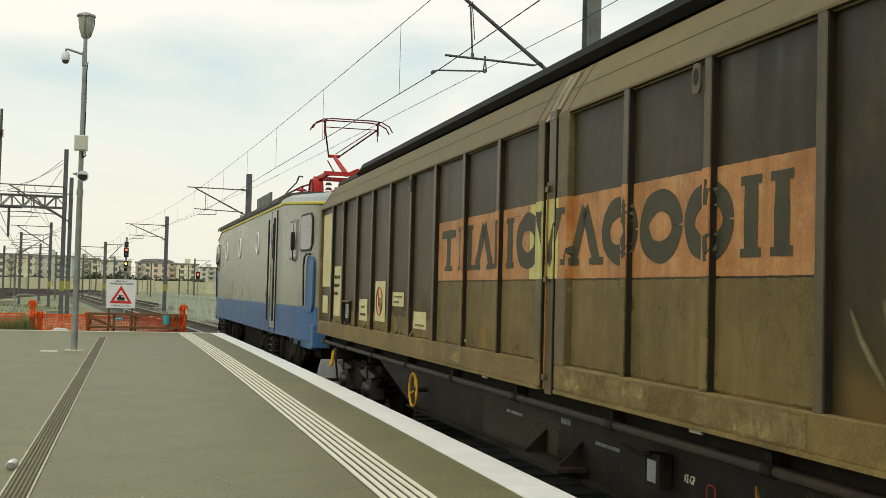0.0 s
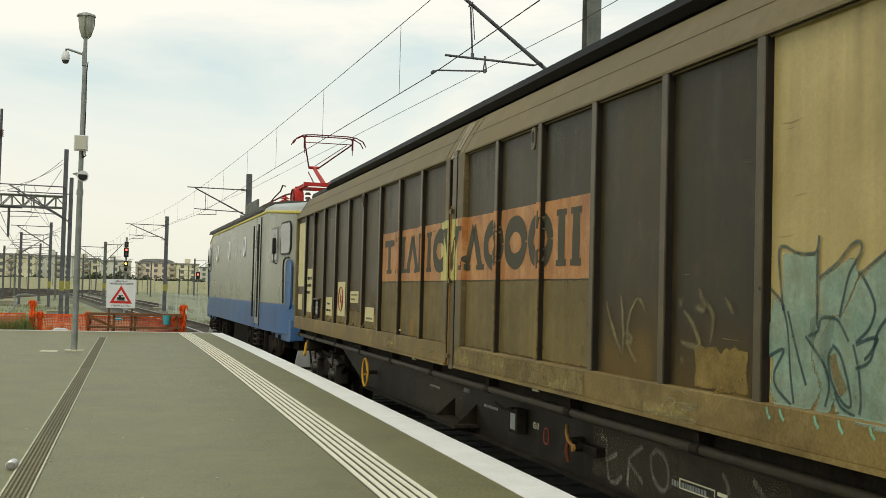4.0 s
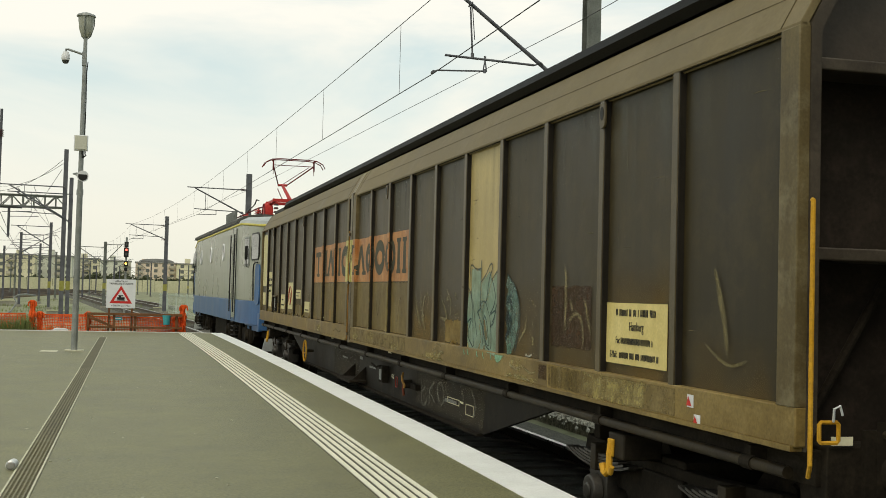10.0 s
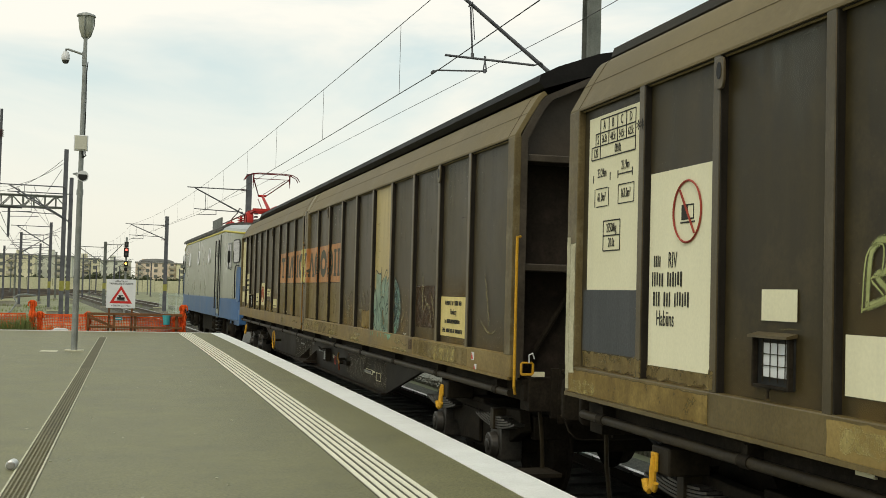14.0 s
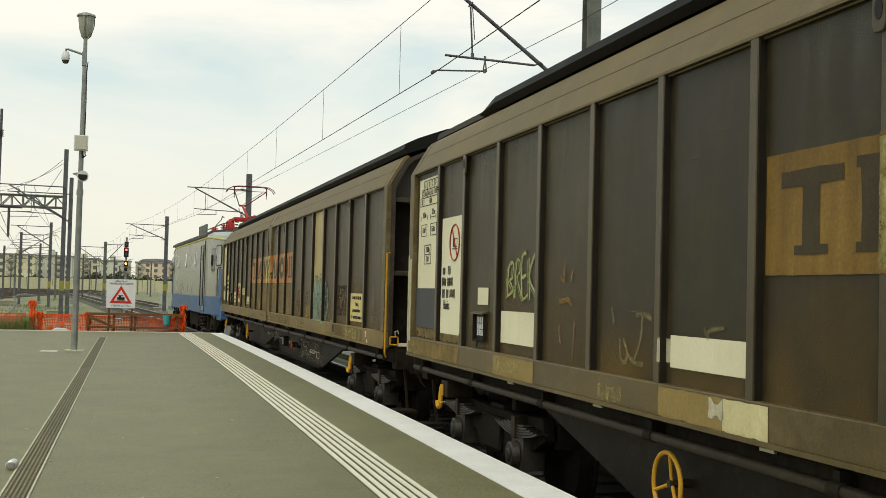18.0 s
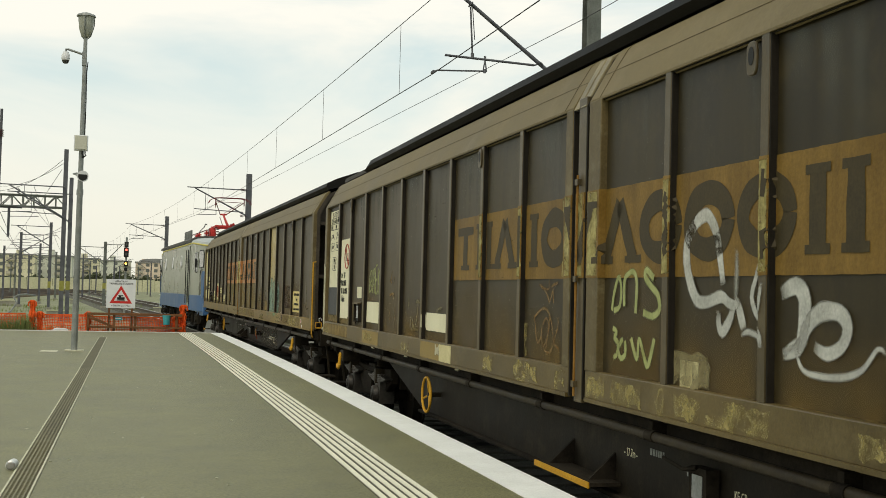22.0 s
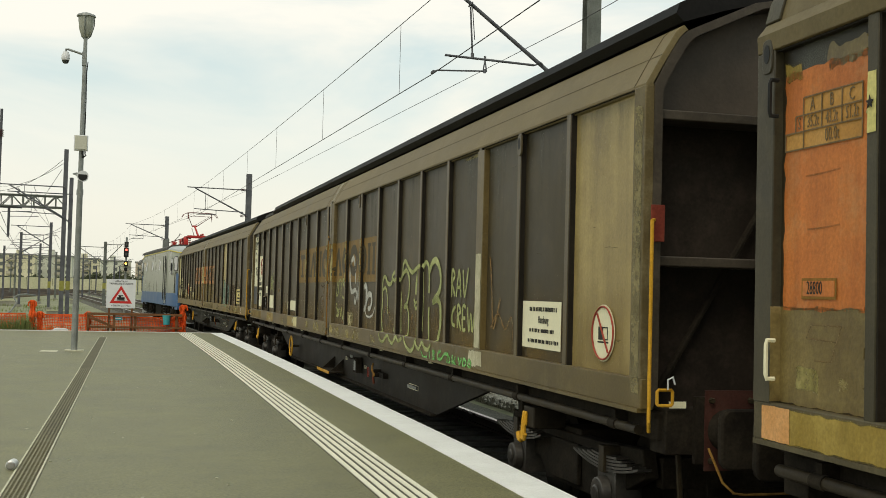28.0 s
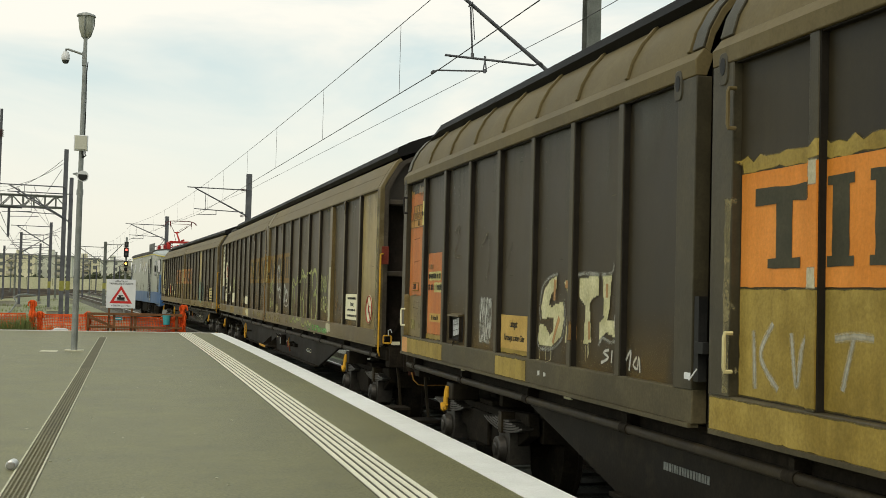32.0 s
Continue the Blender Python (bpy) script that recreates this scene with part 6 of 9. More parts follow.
        # bogie springs and skirts
        for y0 in (-5.2, 5.2):
            b = part("side_frame", Shape().prism([(y0 - 2.9, 0.62), (y0 - 2.6, 0.45), (y0 - 1.2, 0.45), (y0 - 0.8, 0.32), (y0 + 0.8, 0.32), (y0 + 1.2, 0.45), (y0 + 2.6, 0.45), (y0 + 2.9, 0.62), (y0 + 2.8, 0.78), (y0 - 2.8, 0.78)], "x", X(1.15), X(1.28)), UNDER, th, bevel=0.01)
            for k in (-2.15, 0.0, 2.15):
                part("axle_box", Shape().box(X(1.24), X(1.36), y0 + k - 0.17, y0 + k + 0.17, 0.42, 0.78).rod((X(1.36), y0 + k, 0.6), (X(1.42), y0 + k, 0.6), 0.13, 0.11, 12), UNDER, b)
                for e in (-0.42, 0.42):
                    part("coil_spring", Shape().rod((X(1.3), y0 + k + e, 0.46), (X(1.3), y0 + k + e, 0.86), 0.07, 0.07, 10), UNDER, b)
        for sg in (-1, 1):
            yc = sg * (h - 4.1)
            for k in range(6):
                part("step_rung", Shape().box(X(1.3), X(1.5), yc - 0.26, yc + 0.26, 0.3 + k * 0.115, 0.325 + k * 0.115), BLACK, th)
            part("skirt", Shape().prism([(sg * (h - 0.1), 0.9), (sg * (h - 2.9), 0.9), (sg * (h - 2.6), 0.76), (sg * (h - 0.3), 0.76)], "x", X(1.22), X(1.32)), LOCO_BLUE, th, bevel=0.01)
    for y0 in (-5.2, 5.2):
        for k in (-2.15, 0, 2.15):
            ws = Shape().rod((-1.2, 0, 0), (1.2, 0, 0), 0.09, 0.09, 12)
            for sd in (-1, 1):
                ws.rod((sd * 0.68, 0, 0), (sd * 0.82, 0, 0), 0.62, 0.6, 28).rod((sd * 0.66, 0, 0), (sd * 0.69, 0, 0), 0.65, 0.65, 28).rod((sd * 0.82, 0.3, 0), (sd * 0.85, 0.3, 0), 0.08, 0.07, 8)
            o = part("wheelset", ws, UNDER, th, at=pose(0, y0 + k, 0.62))
            WHEELS.append((o, y0 + k, 0.62))
    part("underfloor_gear", Shape().box(-1.2, 1.2, -2.0, 2.0, 0.35, 0.9).box(-1.1, 1.1, -h + 0.5, h - 0.5, 0.6, 0.92), UNDER, th)
    for sg in (-1, 1):
        part("buffer_beam", Shape().box(-1.35, 1.35, sg * (h - 0.25), sg * (h + 0.02), 0.8, 1.2), LOCO_BLUE, th, bevel=0.015)
        for sd in (-0.875, 0.875):
            bf = part("buffer", Shape().rod((sd, sg * h, 1.03), (sd, sg * (h + 0.45), 1.03), 0.14, 0.11, 16), UNDER, th)
            part("buffer_head", Shape().rod((sd, sg * (h + 0.45), 1.03), (sd, sg * (h + 0.5), 1.03), 0.25, 0.26, 22), BLACK, bf)
        part("snow_guard", Shape().prism([(-1.3, 0.18), (1.3, 0.18), (1.2, 0.62), (-1.2, 0.62)], "y", sg * (h + 0.05), sg * (h + 0.1)), LOCO_TOP, th)
        for x in (-0.95, 0.95):
            part("lamp", Shape().rod((x, sg * (h - 0.02), 1.75), (x, sg * (h + 0.05), 1.75), 0.12, 0.12, 16), GALV, th)
        part("windscreen", Shape().box(-0.7, 0.7, sg * (h - 0.01), sg * (h + 0.015), 2.35, 3.1), DARK_GLASS, th)
    # roof gear
    for k, yy in enumerate((-2.3, 0.3, 1.2, 5.2)):
        i = Shape()
        for j in range(5):
            i.rod((-0.5, yy, 3.8 + j * 0.06), (-0.5, yy, 3.84 + j * 0.06), 0.13, 0.07, 12)
        i.rod((-0.5, yy, 3.7), (-0.5, yy, 4.14), 0.035, 0.03, 8)
        part("busbar_insulator", i, PANTO_RED, th)
    part("roof_busbar", Shape().tube([(-0.5, -3.4, 4.1), (-0.5, -2.3, 4.14), (-0.5, 0.3, 4.14), (-0.5, 1.2, 4.14), (-0.5, 5.2, 4.14)], 0.022, 8), PANTO_DARK, th, "dark red insulated roof busbar")
    part("roof_cable", Shape().tube([(-0.5, 0.3, 4.16), (-0.55, -0.5, 4.18), (-0.5, -1.4, 4.3), (-0.5, -1.8, 4.42), (-0.5, -2.3, 4.36)], 0.018, 6), BLACK, th, "black looped roof cable")
    rb = part("resistor_box", Shape().box(-0.78, -0.6, 1.55, 4.45, 3.74, 3.8), LOCO_ROOF, th, "grey slatted roof resistor", bevel=0.01)
    for k in range(10):
        part("fin", Shape().box(-0.72, -0.66, 1.58 + k * 0.288, 1.8 + k * 0.288, 3.8, 4.3), MAST_GREY, rb, bevel=0.01)
    part("breaker", Shape().rod((0.2, -3.0, 3.9), (0.2, -2.2, 3.9), 0.17, 0.17, 14), PANTO_RED, th)
    drum = part("horn_drum", Shape().rod((-0.62, -4.3, 3.86), (-0.4, -4.3, 3.86), 0.29, 0.29, 28), PANTO_RED, th, "red domed roof drum", bevel=0.03)
    part("drum_rim", Shape().hoop((-0.63, -4.3, 3.86), (1, 0, 0), 0.26, 0.016, 28), PANTO_DARK, drum)
    for k in range(5):
        yy = -4.6 + k * 1.2
        i = Shape()
        for j in range(4):
            i.rod((0.1, yy, 3.74 + j * 0.09), (0.1, yy, 3.79 + j * 0.09), 0.075, 0.05, 10)
        part("roof_insulator", i, PANTO_RED if k % 2 else CERAMIC, th)
    # raised pantograph
    py = -4.7
    pan = part("pantograph", Shape().box(-0.55, 0.55, py - 0.75, py - 0.65, 4.12, 4.2).box(-0.55, 0.55, py + 0.5, py + 0.6, 4.12, 4.2).box(-0.5, -0.42, py - 0.7, py + 0.55, 4.12, 4.2).box(0.42, 0.5, py - 0.7, py + 0.55, 4.12, 4.2), PANTO_RED, th, "raised red pantograph")
    for x in (-0.45, 0.45):
        for yy in (py - 0.7, py + 0.55):
            i = Shape()
            for j in range(4):
                i.rod((x, yy, 3.72 + j * 0.1), (x, yy, 3.77 + j * 0.1), 0.075, 0.045, 12)
            part("pantograph_insulator", i, CERAMIC, pan)
    kz, ky = 4.74, -3.45
    part("lower_arm", Shape().rod((0, -4.95, 4.2), (0, ky, kz), 0.055, 0.04), PANTO_RED, pan)
    part("link_rod", Shape().rod((-0.12, -4.4, 4.22), (-0.12, ky + 0.08, kz - 0.1), 0.014), PANTO_DARK, pan)
    part("base_spring", Shape().rod((0.2, -5.1, 4.27), (0.2, -4.3, 4.27), 0.05), PANTO_RED, pan)
    part("knee", Shape().rod((-0.13, ky, kz), (0.13, ky, kz), 0.035), PANTO_RED, pan)
    py = -5.3
    for x in (-0.12, 0.12):
        part("upper_arm", Shape().rod((x, ky, kz), (x * 4.6, py - 0.05, 5.12), 0.017), PANTO_DARK, pan)
    part("steady_rod", Shape().rod((0.02, ky - 0.1, kz + 0.04), (0.42, py, 5.09), 0.009), PANTO_DARK, pan)
    part("cross_tube", Shape().rod((-0.55, py - 0.05, 5.11), (0.55, py - 0.05, 5.11), 0.01), PANTO_DARK, pan)
    for dy in (-0.2, 0.1):
        part("collector_bow", Shape().tube([(-0.83, py + dy, 5.05), (-0.76, py + dy, 5.17), (-0.6, py + dy, 5.25), (-0.4, py + dy, 5.27), (0.4, py + dy, 5.27), (0.6, py + dy, 5.25), (0.76, py + dy, 5.17), (0.83, py + dy, 5.05)], 0.014), PANTO_DARK, pan, "dark red collector bow")
    for x in (-0.55, 0.55):
        part("bow_spring", Shape().rod((x, py - 0.05, 4.98), (x, py - 0.05, 5.25), 0.022).box(x - 0.015, x + 0.015, py - 0.2, py + 0.1, 5.22, 5.25).rod((x, py - 0.05, 4.86), (x, py - 0.05, 5.05), 0.009), PANTO_DARK, pan)
    return th


LOCO = loco()


# ---- markings, plates and graffiti on the wagons ----
def skin(ribs, posts, u, z):
    if ribs is None:
        return -1.1815
    if z < 1.303:
        return SIDE - 0.002
    if 10.69 < u < 10.76 or 10.93 < u < 10.97:
        return SIDE + 0.098
    for a, b in posts:
        if a - 0.004 <= u <= b + 0.004:
            return SIDE - 0.006
    for r in ribs:
        if abs(u - r) < 0.0385:
            return SIDE + 0.0
    return SIDE + REC - 0.002


SOLE = (None, None)
SKIN_12 = (RIBS_A + RIBS_B, [(-0.06, 0.12), (10.55, 10.68), (10.77, 10.92), (10.98, 11.18), (21.74, 21.9)])
SKIN_3 = (RIBS_3 + [7.38 + r for r in RIBS_3], [(0, 0.16), (6.97, 7.19), (7.38, 7.6)])


def stroke(parent, sk, pts, width, mat, name="graffiti_stroke", closed=False, taper=False, lift=0.0038):
    """A sprayed line through a few points, laid over panels, ribs and sill."""
    P = [Vector(p) for p in pts]
    n = len(P)
    out = []
    segs = n if closed else n - 1
    for i in range(segs):
        if closed:
            a, b, c, d = P[(i - 1) % n], P[i], P[(i + 1) % n], P[(i + 2) % n]
        else:
            a, b, c, d = P[max(i - 1, 0)], P[i], P[i + 1], P[min(i + 2, n - 1)]
        m = max(3, int((c - b).length / 0.022))
        for k in range(m):
            t = k / m
            out.append(0.5 * ((2 * b) + (c - a) * t + (2 * a - 5 * b + 4 * c - d) * t * t + (3 * b - a - 3 * c + d) * t ** 3))
    out.append(P[0] if closed else P[-1])
    nc = max(4, int(width / 0.016) + 2)
    soft = 0.85 if mat in (CHALK, GHOST, GHOST_WHITE, CHALK_GREY, CLOUD_WHITE) else (0.4 if width < 0.08 else 0.2)
    sh, vs, fades = Shape(), [], []
    for i, p in enumerate(out):
        d = (out[min(i + 1, len(out) - 1)] - out[max(i - 1, 0)])
        d = d.normalized() if d.length > 1e-6 else Vector((1, 0))
        w = width / 2 * (1 + 0.18 * noise.noise(Vector((p.x * 9, p.y * 9, width * 50))))
        if taper:
            w *= 0.45 + 0.55 * math.sin(math.pi * min(0.93, 0.12 + 0.82 * i / len(out)))
        nn = Vector((-d.y, d.x)) * w
        end = min(1.0, (i + 0.5) / 3, (len(out) - i - 0.5) / 3) if taper else 1.0
        for k in range(nc):
            e = -1 + 2 * k / (nc - 1)
            q = p + nn * e
            vs.append((skin(*sk, q.x, q.y) - lift, BL / 2 - q.x, q.y))
            fades.append(end * min(1.0, (1 - abs(e)) / soft))
    sh.add(vs, [(nc * i + k, nc * i + k + 1, nc * i + nc + 1 + k, nc * i + nc + k) for i in range(len(out) - 1) for k in range(nc - 1)])
    sh.fade = fades
    return part(name, sh, mat, parent)


def blot(parent, sk, u0, u1, z0, z1, mat, name, label="", ragged=0.02, seed=1, cell=0.06, lift=0.0008):
    """Patch of paint with ragged edges that follows the relief of the wall."""
    nu, nz = max(2, int((u1 - u0) / cell)), max(2, int((z1 - z0) / cell))
    us = [u0 + (u1 - u0) * i / nu for i in range(nu + 1)] + [u0 + 0.01, u1 - 0.01]
    zs = sorted([z0 + (z1 - z0) * j / nz for j in range(nz + 1)] + [z0 + 0.01, z1 - 0.01])
    nz = len(zs) - 1
    steps = [r + d for r in sk[0] or () for d in (-0.0395, -0.0375, 0.0375, 0.0395)] + [p + d for pr in sk[1] or () for p in pr for d in (-0.006, -0.002, 0.002, 0.006)]
    us = sorted(us + [e for e in steps if u0 + 0.004 < e < u1 - 0.004])
    nu = len(us) - 1
    sh, vs, fades = Shape(), [], []
    for j in range(nz + 1):
        for i in range(nu + 1):
            u, z = us[i], zs[j]
            if i in (0, 1, nu - 1, nu):
                u += ragged * noise.noise(Vector((z * 13, seed, i // 2 * 2)))
            if j in (0, 1, nz - 1, nz):
                z += ragged * noise.noise(Vector((u * 13, seed, (5 if j < 2 else 9))))
            vs.append((skin(*sk, u, z) - lift, BL / 2 - u, z))
            fades.append(0.0 if i in (0, nu) or j in (0, nz) else 1.0)
    sh.add(vs, [(j * (nu + 1) + i, j * (nu + 1) + i + 1, (j + 1) * (nu + 1) + i + 1, (j + 1) * (nu + 1) + i) for j in range(nz) for i in range(nu)])
    sh.fade = fades
    return part(name, sh, mat, parent, label)


MUSTARD_DIM = surface("rusty_ochre_sill", (0.2, 0.13, 0.035), (0.34, 0.24, 0.08), 0.5, scale=3, grain=50, grain_amount=0.3, streak=0.5, spray=0.95, patchy=0.6)
BROWN_MUSTARD = surface("stained_brown_mustard_paint", (0.15, 0.105, 0.035), (0.29, 0.22, 0.08), 0.42, scale=3.2, grain=50, grain_amount=0.3, streak=0.4, dust=(0.1, 0.065, 0.02), dust_amount=0.6, spec=0.3)
TABLE_ORANGE = surface("pale_orange_table_paint", (0.5, 0.25, 0.06), (0.6, 0.33, 0.1), 0.5, scale=4, grain=60, grain_amount=0.25, streak=0.3)
W3_PEACH = surface("bright_peach_orange_paint", (0.62, 0.3, 0.1), (0.74, 0.4, 0.17), 0.5, scale=5, grain=60, grain_amount=0.3)
GHOST_INK = surface("worn_ghost_ink", (0.2, 0.1, 0.04), (0.26, 0.14, 0.055), 0.6, scale=9, spray=0.6, patchy=0.5, bump=0)
MUSTARD = surface("dirty_mustard_paint", (0.33, 0.23, 0.05), (0.5, 0.37, 0.1), 0.45, scale=2.4, grain=50, grain_amount=0.25, streak=0.4, spray=0.97, patchy=0.8)
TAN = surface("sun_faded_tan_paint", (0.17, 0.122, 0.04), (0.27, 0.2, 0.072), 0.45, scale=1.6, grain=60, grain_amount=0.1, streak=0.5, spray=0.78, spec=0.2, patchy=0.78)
DUST_FILM = surface("tan_road_dust", (0.19, 0.12, 0.036), (0.28, 0.18, 0.056), 0.8, scale=2, grain=50, grain_amount=0.2, spray=0.62, patchy=0.6)
RAIN = surface("pale_rain_streaks", (0.15, 0.155, 0.135), (0.24, 0.245, 0.21), 0.6, scale=3, grain=50, grain_amount=0.2, spray=0.36, patchy=0.2, spec=0.2)
BROWN_PATCH = surface("rust_brown_touch_up", (0.055, 0.03, 0.015), (0.08, 0.045, 0.022), 0.55, scale=2, grain=50, spray=0.85)
SILL_OCHRE = surface("ochre_sill_paint", (0.2, 0.145, 0.055), (0.3, 0.225, 0.1), 0.55, scale=3, grain=50, grain_amount=0.35, streak=0.3, spray=0.92)
PALE = surface("pale_yellow_cream_paint", (0.55, 0.51, 0.34), (0.68, 0.64, 0.46), 0.55, scale=3, grain=60, grain_amount=0.25, streak=0.3, spray=0.97, patchy=0.75)
CHALK = surface("chalky_scrawl", (0.28, 0.235, 0.12), (0.4, 0.34, 0.18), 0.8, scale=9, grain=90, grain_amount=0.4, spray=0.75, bump=0)
GHOST = surface("faint_scrawl", (0.2, 0.165, 0.075), (0.29, 0.24, 0.115), 0.7, scale=9, grain=90, grain_amount=0.3, spray=0.8, bump=0)
RUST_LINE = surface("rust_brown_spray", (0.26, 0.15, 0.055), (0.36, 0.22, 0.085), 0.7, scale=9, grain=90, grain_amount=0.4, spray=0.8)
LIME = surface("lime_green_spray", (0.36, 0.4, 0.16), (0.5, 0.53, 0.24), 0.6, scale=5, grain=70, grain_amount=0.2, streak=0.2, spray=0.95, patchy=0.65)
GREEN = surface("bright_green_spray", (0.16, 0.5, 0.12), (0.26, 0.62, 0.22), 0.6, scale=8, grain=70, spray=0.97)
WHITE_SPRAY = surface("white_spray", (0.5, 0.5, 0.45), (0.68, 0.68, 0.62), 0.6, scale=6, grain=60, grain_amount=0.25, spray=0.95, patchy=0.65)
TEAL = surface("teal_spray", (0.24, 0.37, 0.29), (0.35, 0.45, 0.35), 0.6, scale=4, grain=60, grain_amount=0.2, streak=0.3, spray=0.88, patchy=0.6, bump=0)
TEAL_HAZE = surface("thin_teal_spray", (0.16, 0.27, 0.23), (0.26, 0.38, 0.32), 0.6, scale=5, grain=60, grain_amount=0.35, streak=0.3, spray=0.75, patchy=0.35, bump=0)
TEAL_DIM = surface("thin_dark_teal_spray", (0.035, 0.055, 0.055), (0.06, 0.085, 0.085), 0.6, scale=5, grain=60, spray=0.75, patchy=0.3, bump=0)
GREEN_HAZE = surface("thin_mint_spray", (0.18, 0.4, 0.27), (0.27, 0.5, 0.35), 0.6, scale=6, grain=60, spray=0.8, patchy=0.5, bump=0)
GREEN_TEAL = surface("mint_spray", (0.2, 0.47, 0.3), (0.3, 0.58, 0.4), 0.6, scale=6, grain=60, spray=0.95)
TEAL_DARK = surface("dark_teal_outline", (0.04, 0.075, 0.075), (0.07, 0.11, 0.11), 0.6, scale=6, grain=60, spray=0.95)
CLOUD_WHITE = surface("soft_white_spray", (0.5, 0.49, 0.4), (0.66, 0.65, 0.56), 0.6, scale=6, grain=60, grain_amount=0.3, spray=0.8, patchy=0.5)
GHOST_WHITE = surface("thin_white_spray", (0.35, 0.35, 0.3), (0.52, 0.52, 0.46), 0.6, scale=6, grain=60, grain_amount=0.35, spray=0.75)
BONE_SPRAY = surface("bone_white_spray", (0.6, 0.56, 0.3), (0.78, 0.74, 0.46), 0.6, scale=6, grain=50, grain_amount=0.3, spray=0.95, patchy=0.7)
PEACH_SPRAY = surface("peach_spray", (0.5, 0.26, 0.1), (0.6, 0.34, 0.15), 0.6, scale=6, grain=60, spray=0.9, patchy=0.6)
TORN = surface("torn_paper_shreds", (0.45, 0.45, 0.4), (0.62, 0.62, 0.56), 0.7, scale=3, grain=60, grain_amount=0.3, stretch=(6, 6, 1.2), spray=0.95, patchy=-0.5)
YELLOW_FLAKE = surface("worn_yellow_flakes", (0.42, 0.34, 0.125), (0.56, 0.46, 0.19), 0.6, scale=9, grain=40, grain_amount=0.3, spray=0.7, patchy=-0.4)
DIRTY_YELLOW = surface("dirty_yellow_paint", (0.34, 0.3, 0.11), (0.6, 0.54, 0.24), 0.5, scale=5, grain=50, grain_amount=0.3, streak=0.9, spray=0.95, patchy=0.3)
OCHRE_BLOCK = surface("solid_ochre_paint", (0.27, 0.19, 0.065), (0.34, 0.245, 0.09), 0.55, scale=2, grain=50, grain_amount=0.2)
SOLE_DUST = surface("grey_brown_sole_dust", (0.13, 0.108, 0.07), (0.2, 0.165, 0.11), 0.9, scale=2, grain=50, grain_amount=0.3, spray=0.45, patchy=0.1)
CHALK_GREY = surface("grey_chalk", (0.29, 0.28, 0.22), (0.42, 0.4, 0.32), 0.85, scale=9, grain=70, grain_amount=0.4, spray=0.7)
INK = surface("stencil_ink", (0.025, 0.025, 0.022), (0.045, 0.043, 0.036), 0.6, scale=9, grain=80, bump=0)
YELLOW_SIGN = surface("pale_yellow_sign_paint", (0.66, 0.53, 0.2), (0.78, 0.65, 0.29), 0.55, scale=3, grain=60, grain_amount=0.15, streak=0.2, dust=(0.42, 0.32, 0.1), dust_amount=0.35)
GREY_INK = surface("thin_grey_print", (0.2, 0.18, 0.12), (0.28, 0.25, 0.17), 0.6, scale=9, grain=80, bump=0)
FADED_INK = surface("faded_stencil_ink", (0.16, 0.11, 0.05), (0.22, 0.15, 0.08), 0.6, scale=9, grain=80, bump=0)


CREAM_SIGN = surface("cream_sign_paint", (0.6, 0.53, 0.28), (0.7, 0.63, 0.36), 0.6, scale=3, grain=60, grain_amount=0.15, streak=0.15, dust=(0.4, 0.31, 0.12), dust_amount=0.3)
OCHRE_SIGN = surface("ochre_sign_paint", (0.5, 0.32, 0.085), (0.62, 0.41, 0.13), 0.6, scale=3, grain=60, grain_amount=0.2, streak=0.2)


def fill(parent, sk, pts, mat, name="graffiti_fill", cell=0.013):
    """Sprayed area inside an outline, soft at its rim."""
    us, zs = [p[0] for p in pts], [p[1] for p in pts]
    u0, z0 = min(us) - cell, min(zs) - cell
    nu, nz = int((max(us) - u0) / cell) + 2, int((max(zs) - z0) / cell) + 2

    def inside(u, z):
        hit = False
        for (ua, za), (ub, zb) in zip(pts, pts[1:] + pts[:1]):
            if (za > z) != (zb > z) and u < ua + (ub - ua) * (z - za) / (zb - za):
                hit = not hit
        return hit
    flag = [[inside(u0 + i * cell, z0 + j * cell) for i in range(nu + 1)] for j in range(nz + 1)]
    sh, vs, fades, fs = Shape(), [], [], []
    for j in range(nz + 1):
        for i in range(nu + 1):
            u, z = u0 + i * cell, z0 + j * cell
            vs.append((skin(*sk, u, z) - 0.0028, BL / 2 - u, z))
            fades.append(1.0 if flag[j][i] else 0.0)
    for j in range(nz):
        for i in range(nu):
            if flag[j][i] or flag[j][i + 1] or flag[j + 1][i] or flag[j + 1][i + 1]:
                n = j * (nu + 1) + i
                fs.append((n, n + 1, n + nu + 2, n + nu + 1))
    keep = sorted({k for q in fs for k in q})
    new_at = {k: i for i, k in enumerate(keep)}
    sh.add([vs[k] for k in keep], [tuple(new_at[k] for k in q) for q in fs])
    sh.fade = [fades[k] for k in keep]
    return part(name, sh, mat, parent)


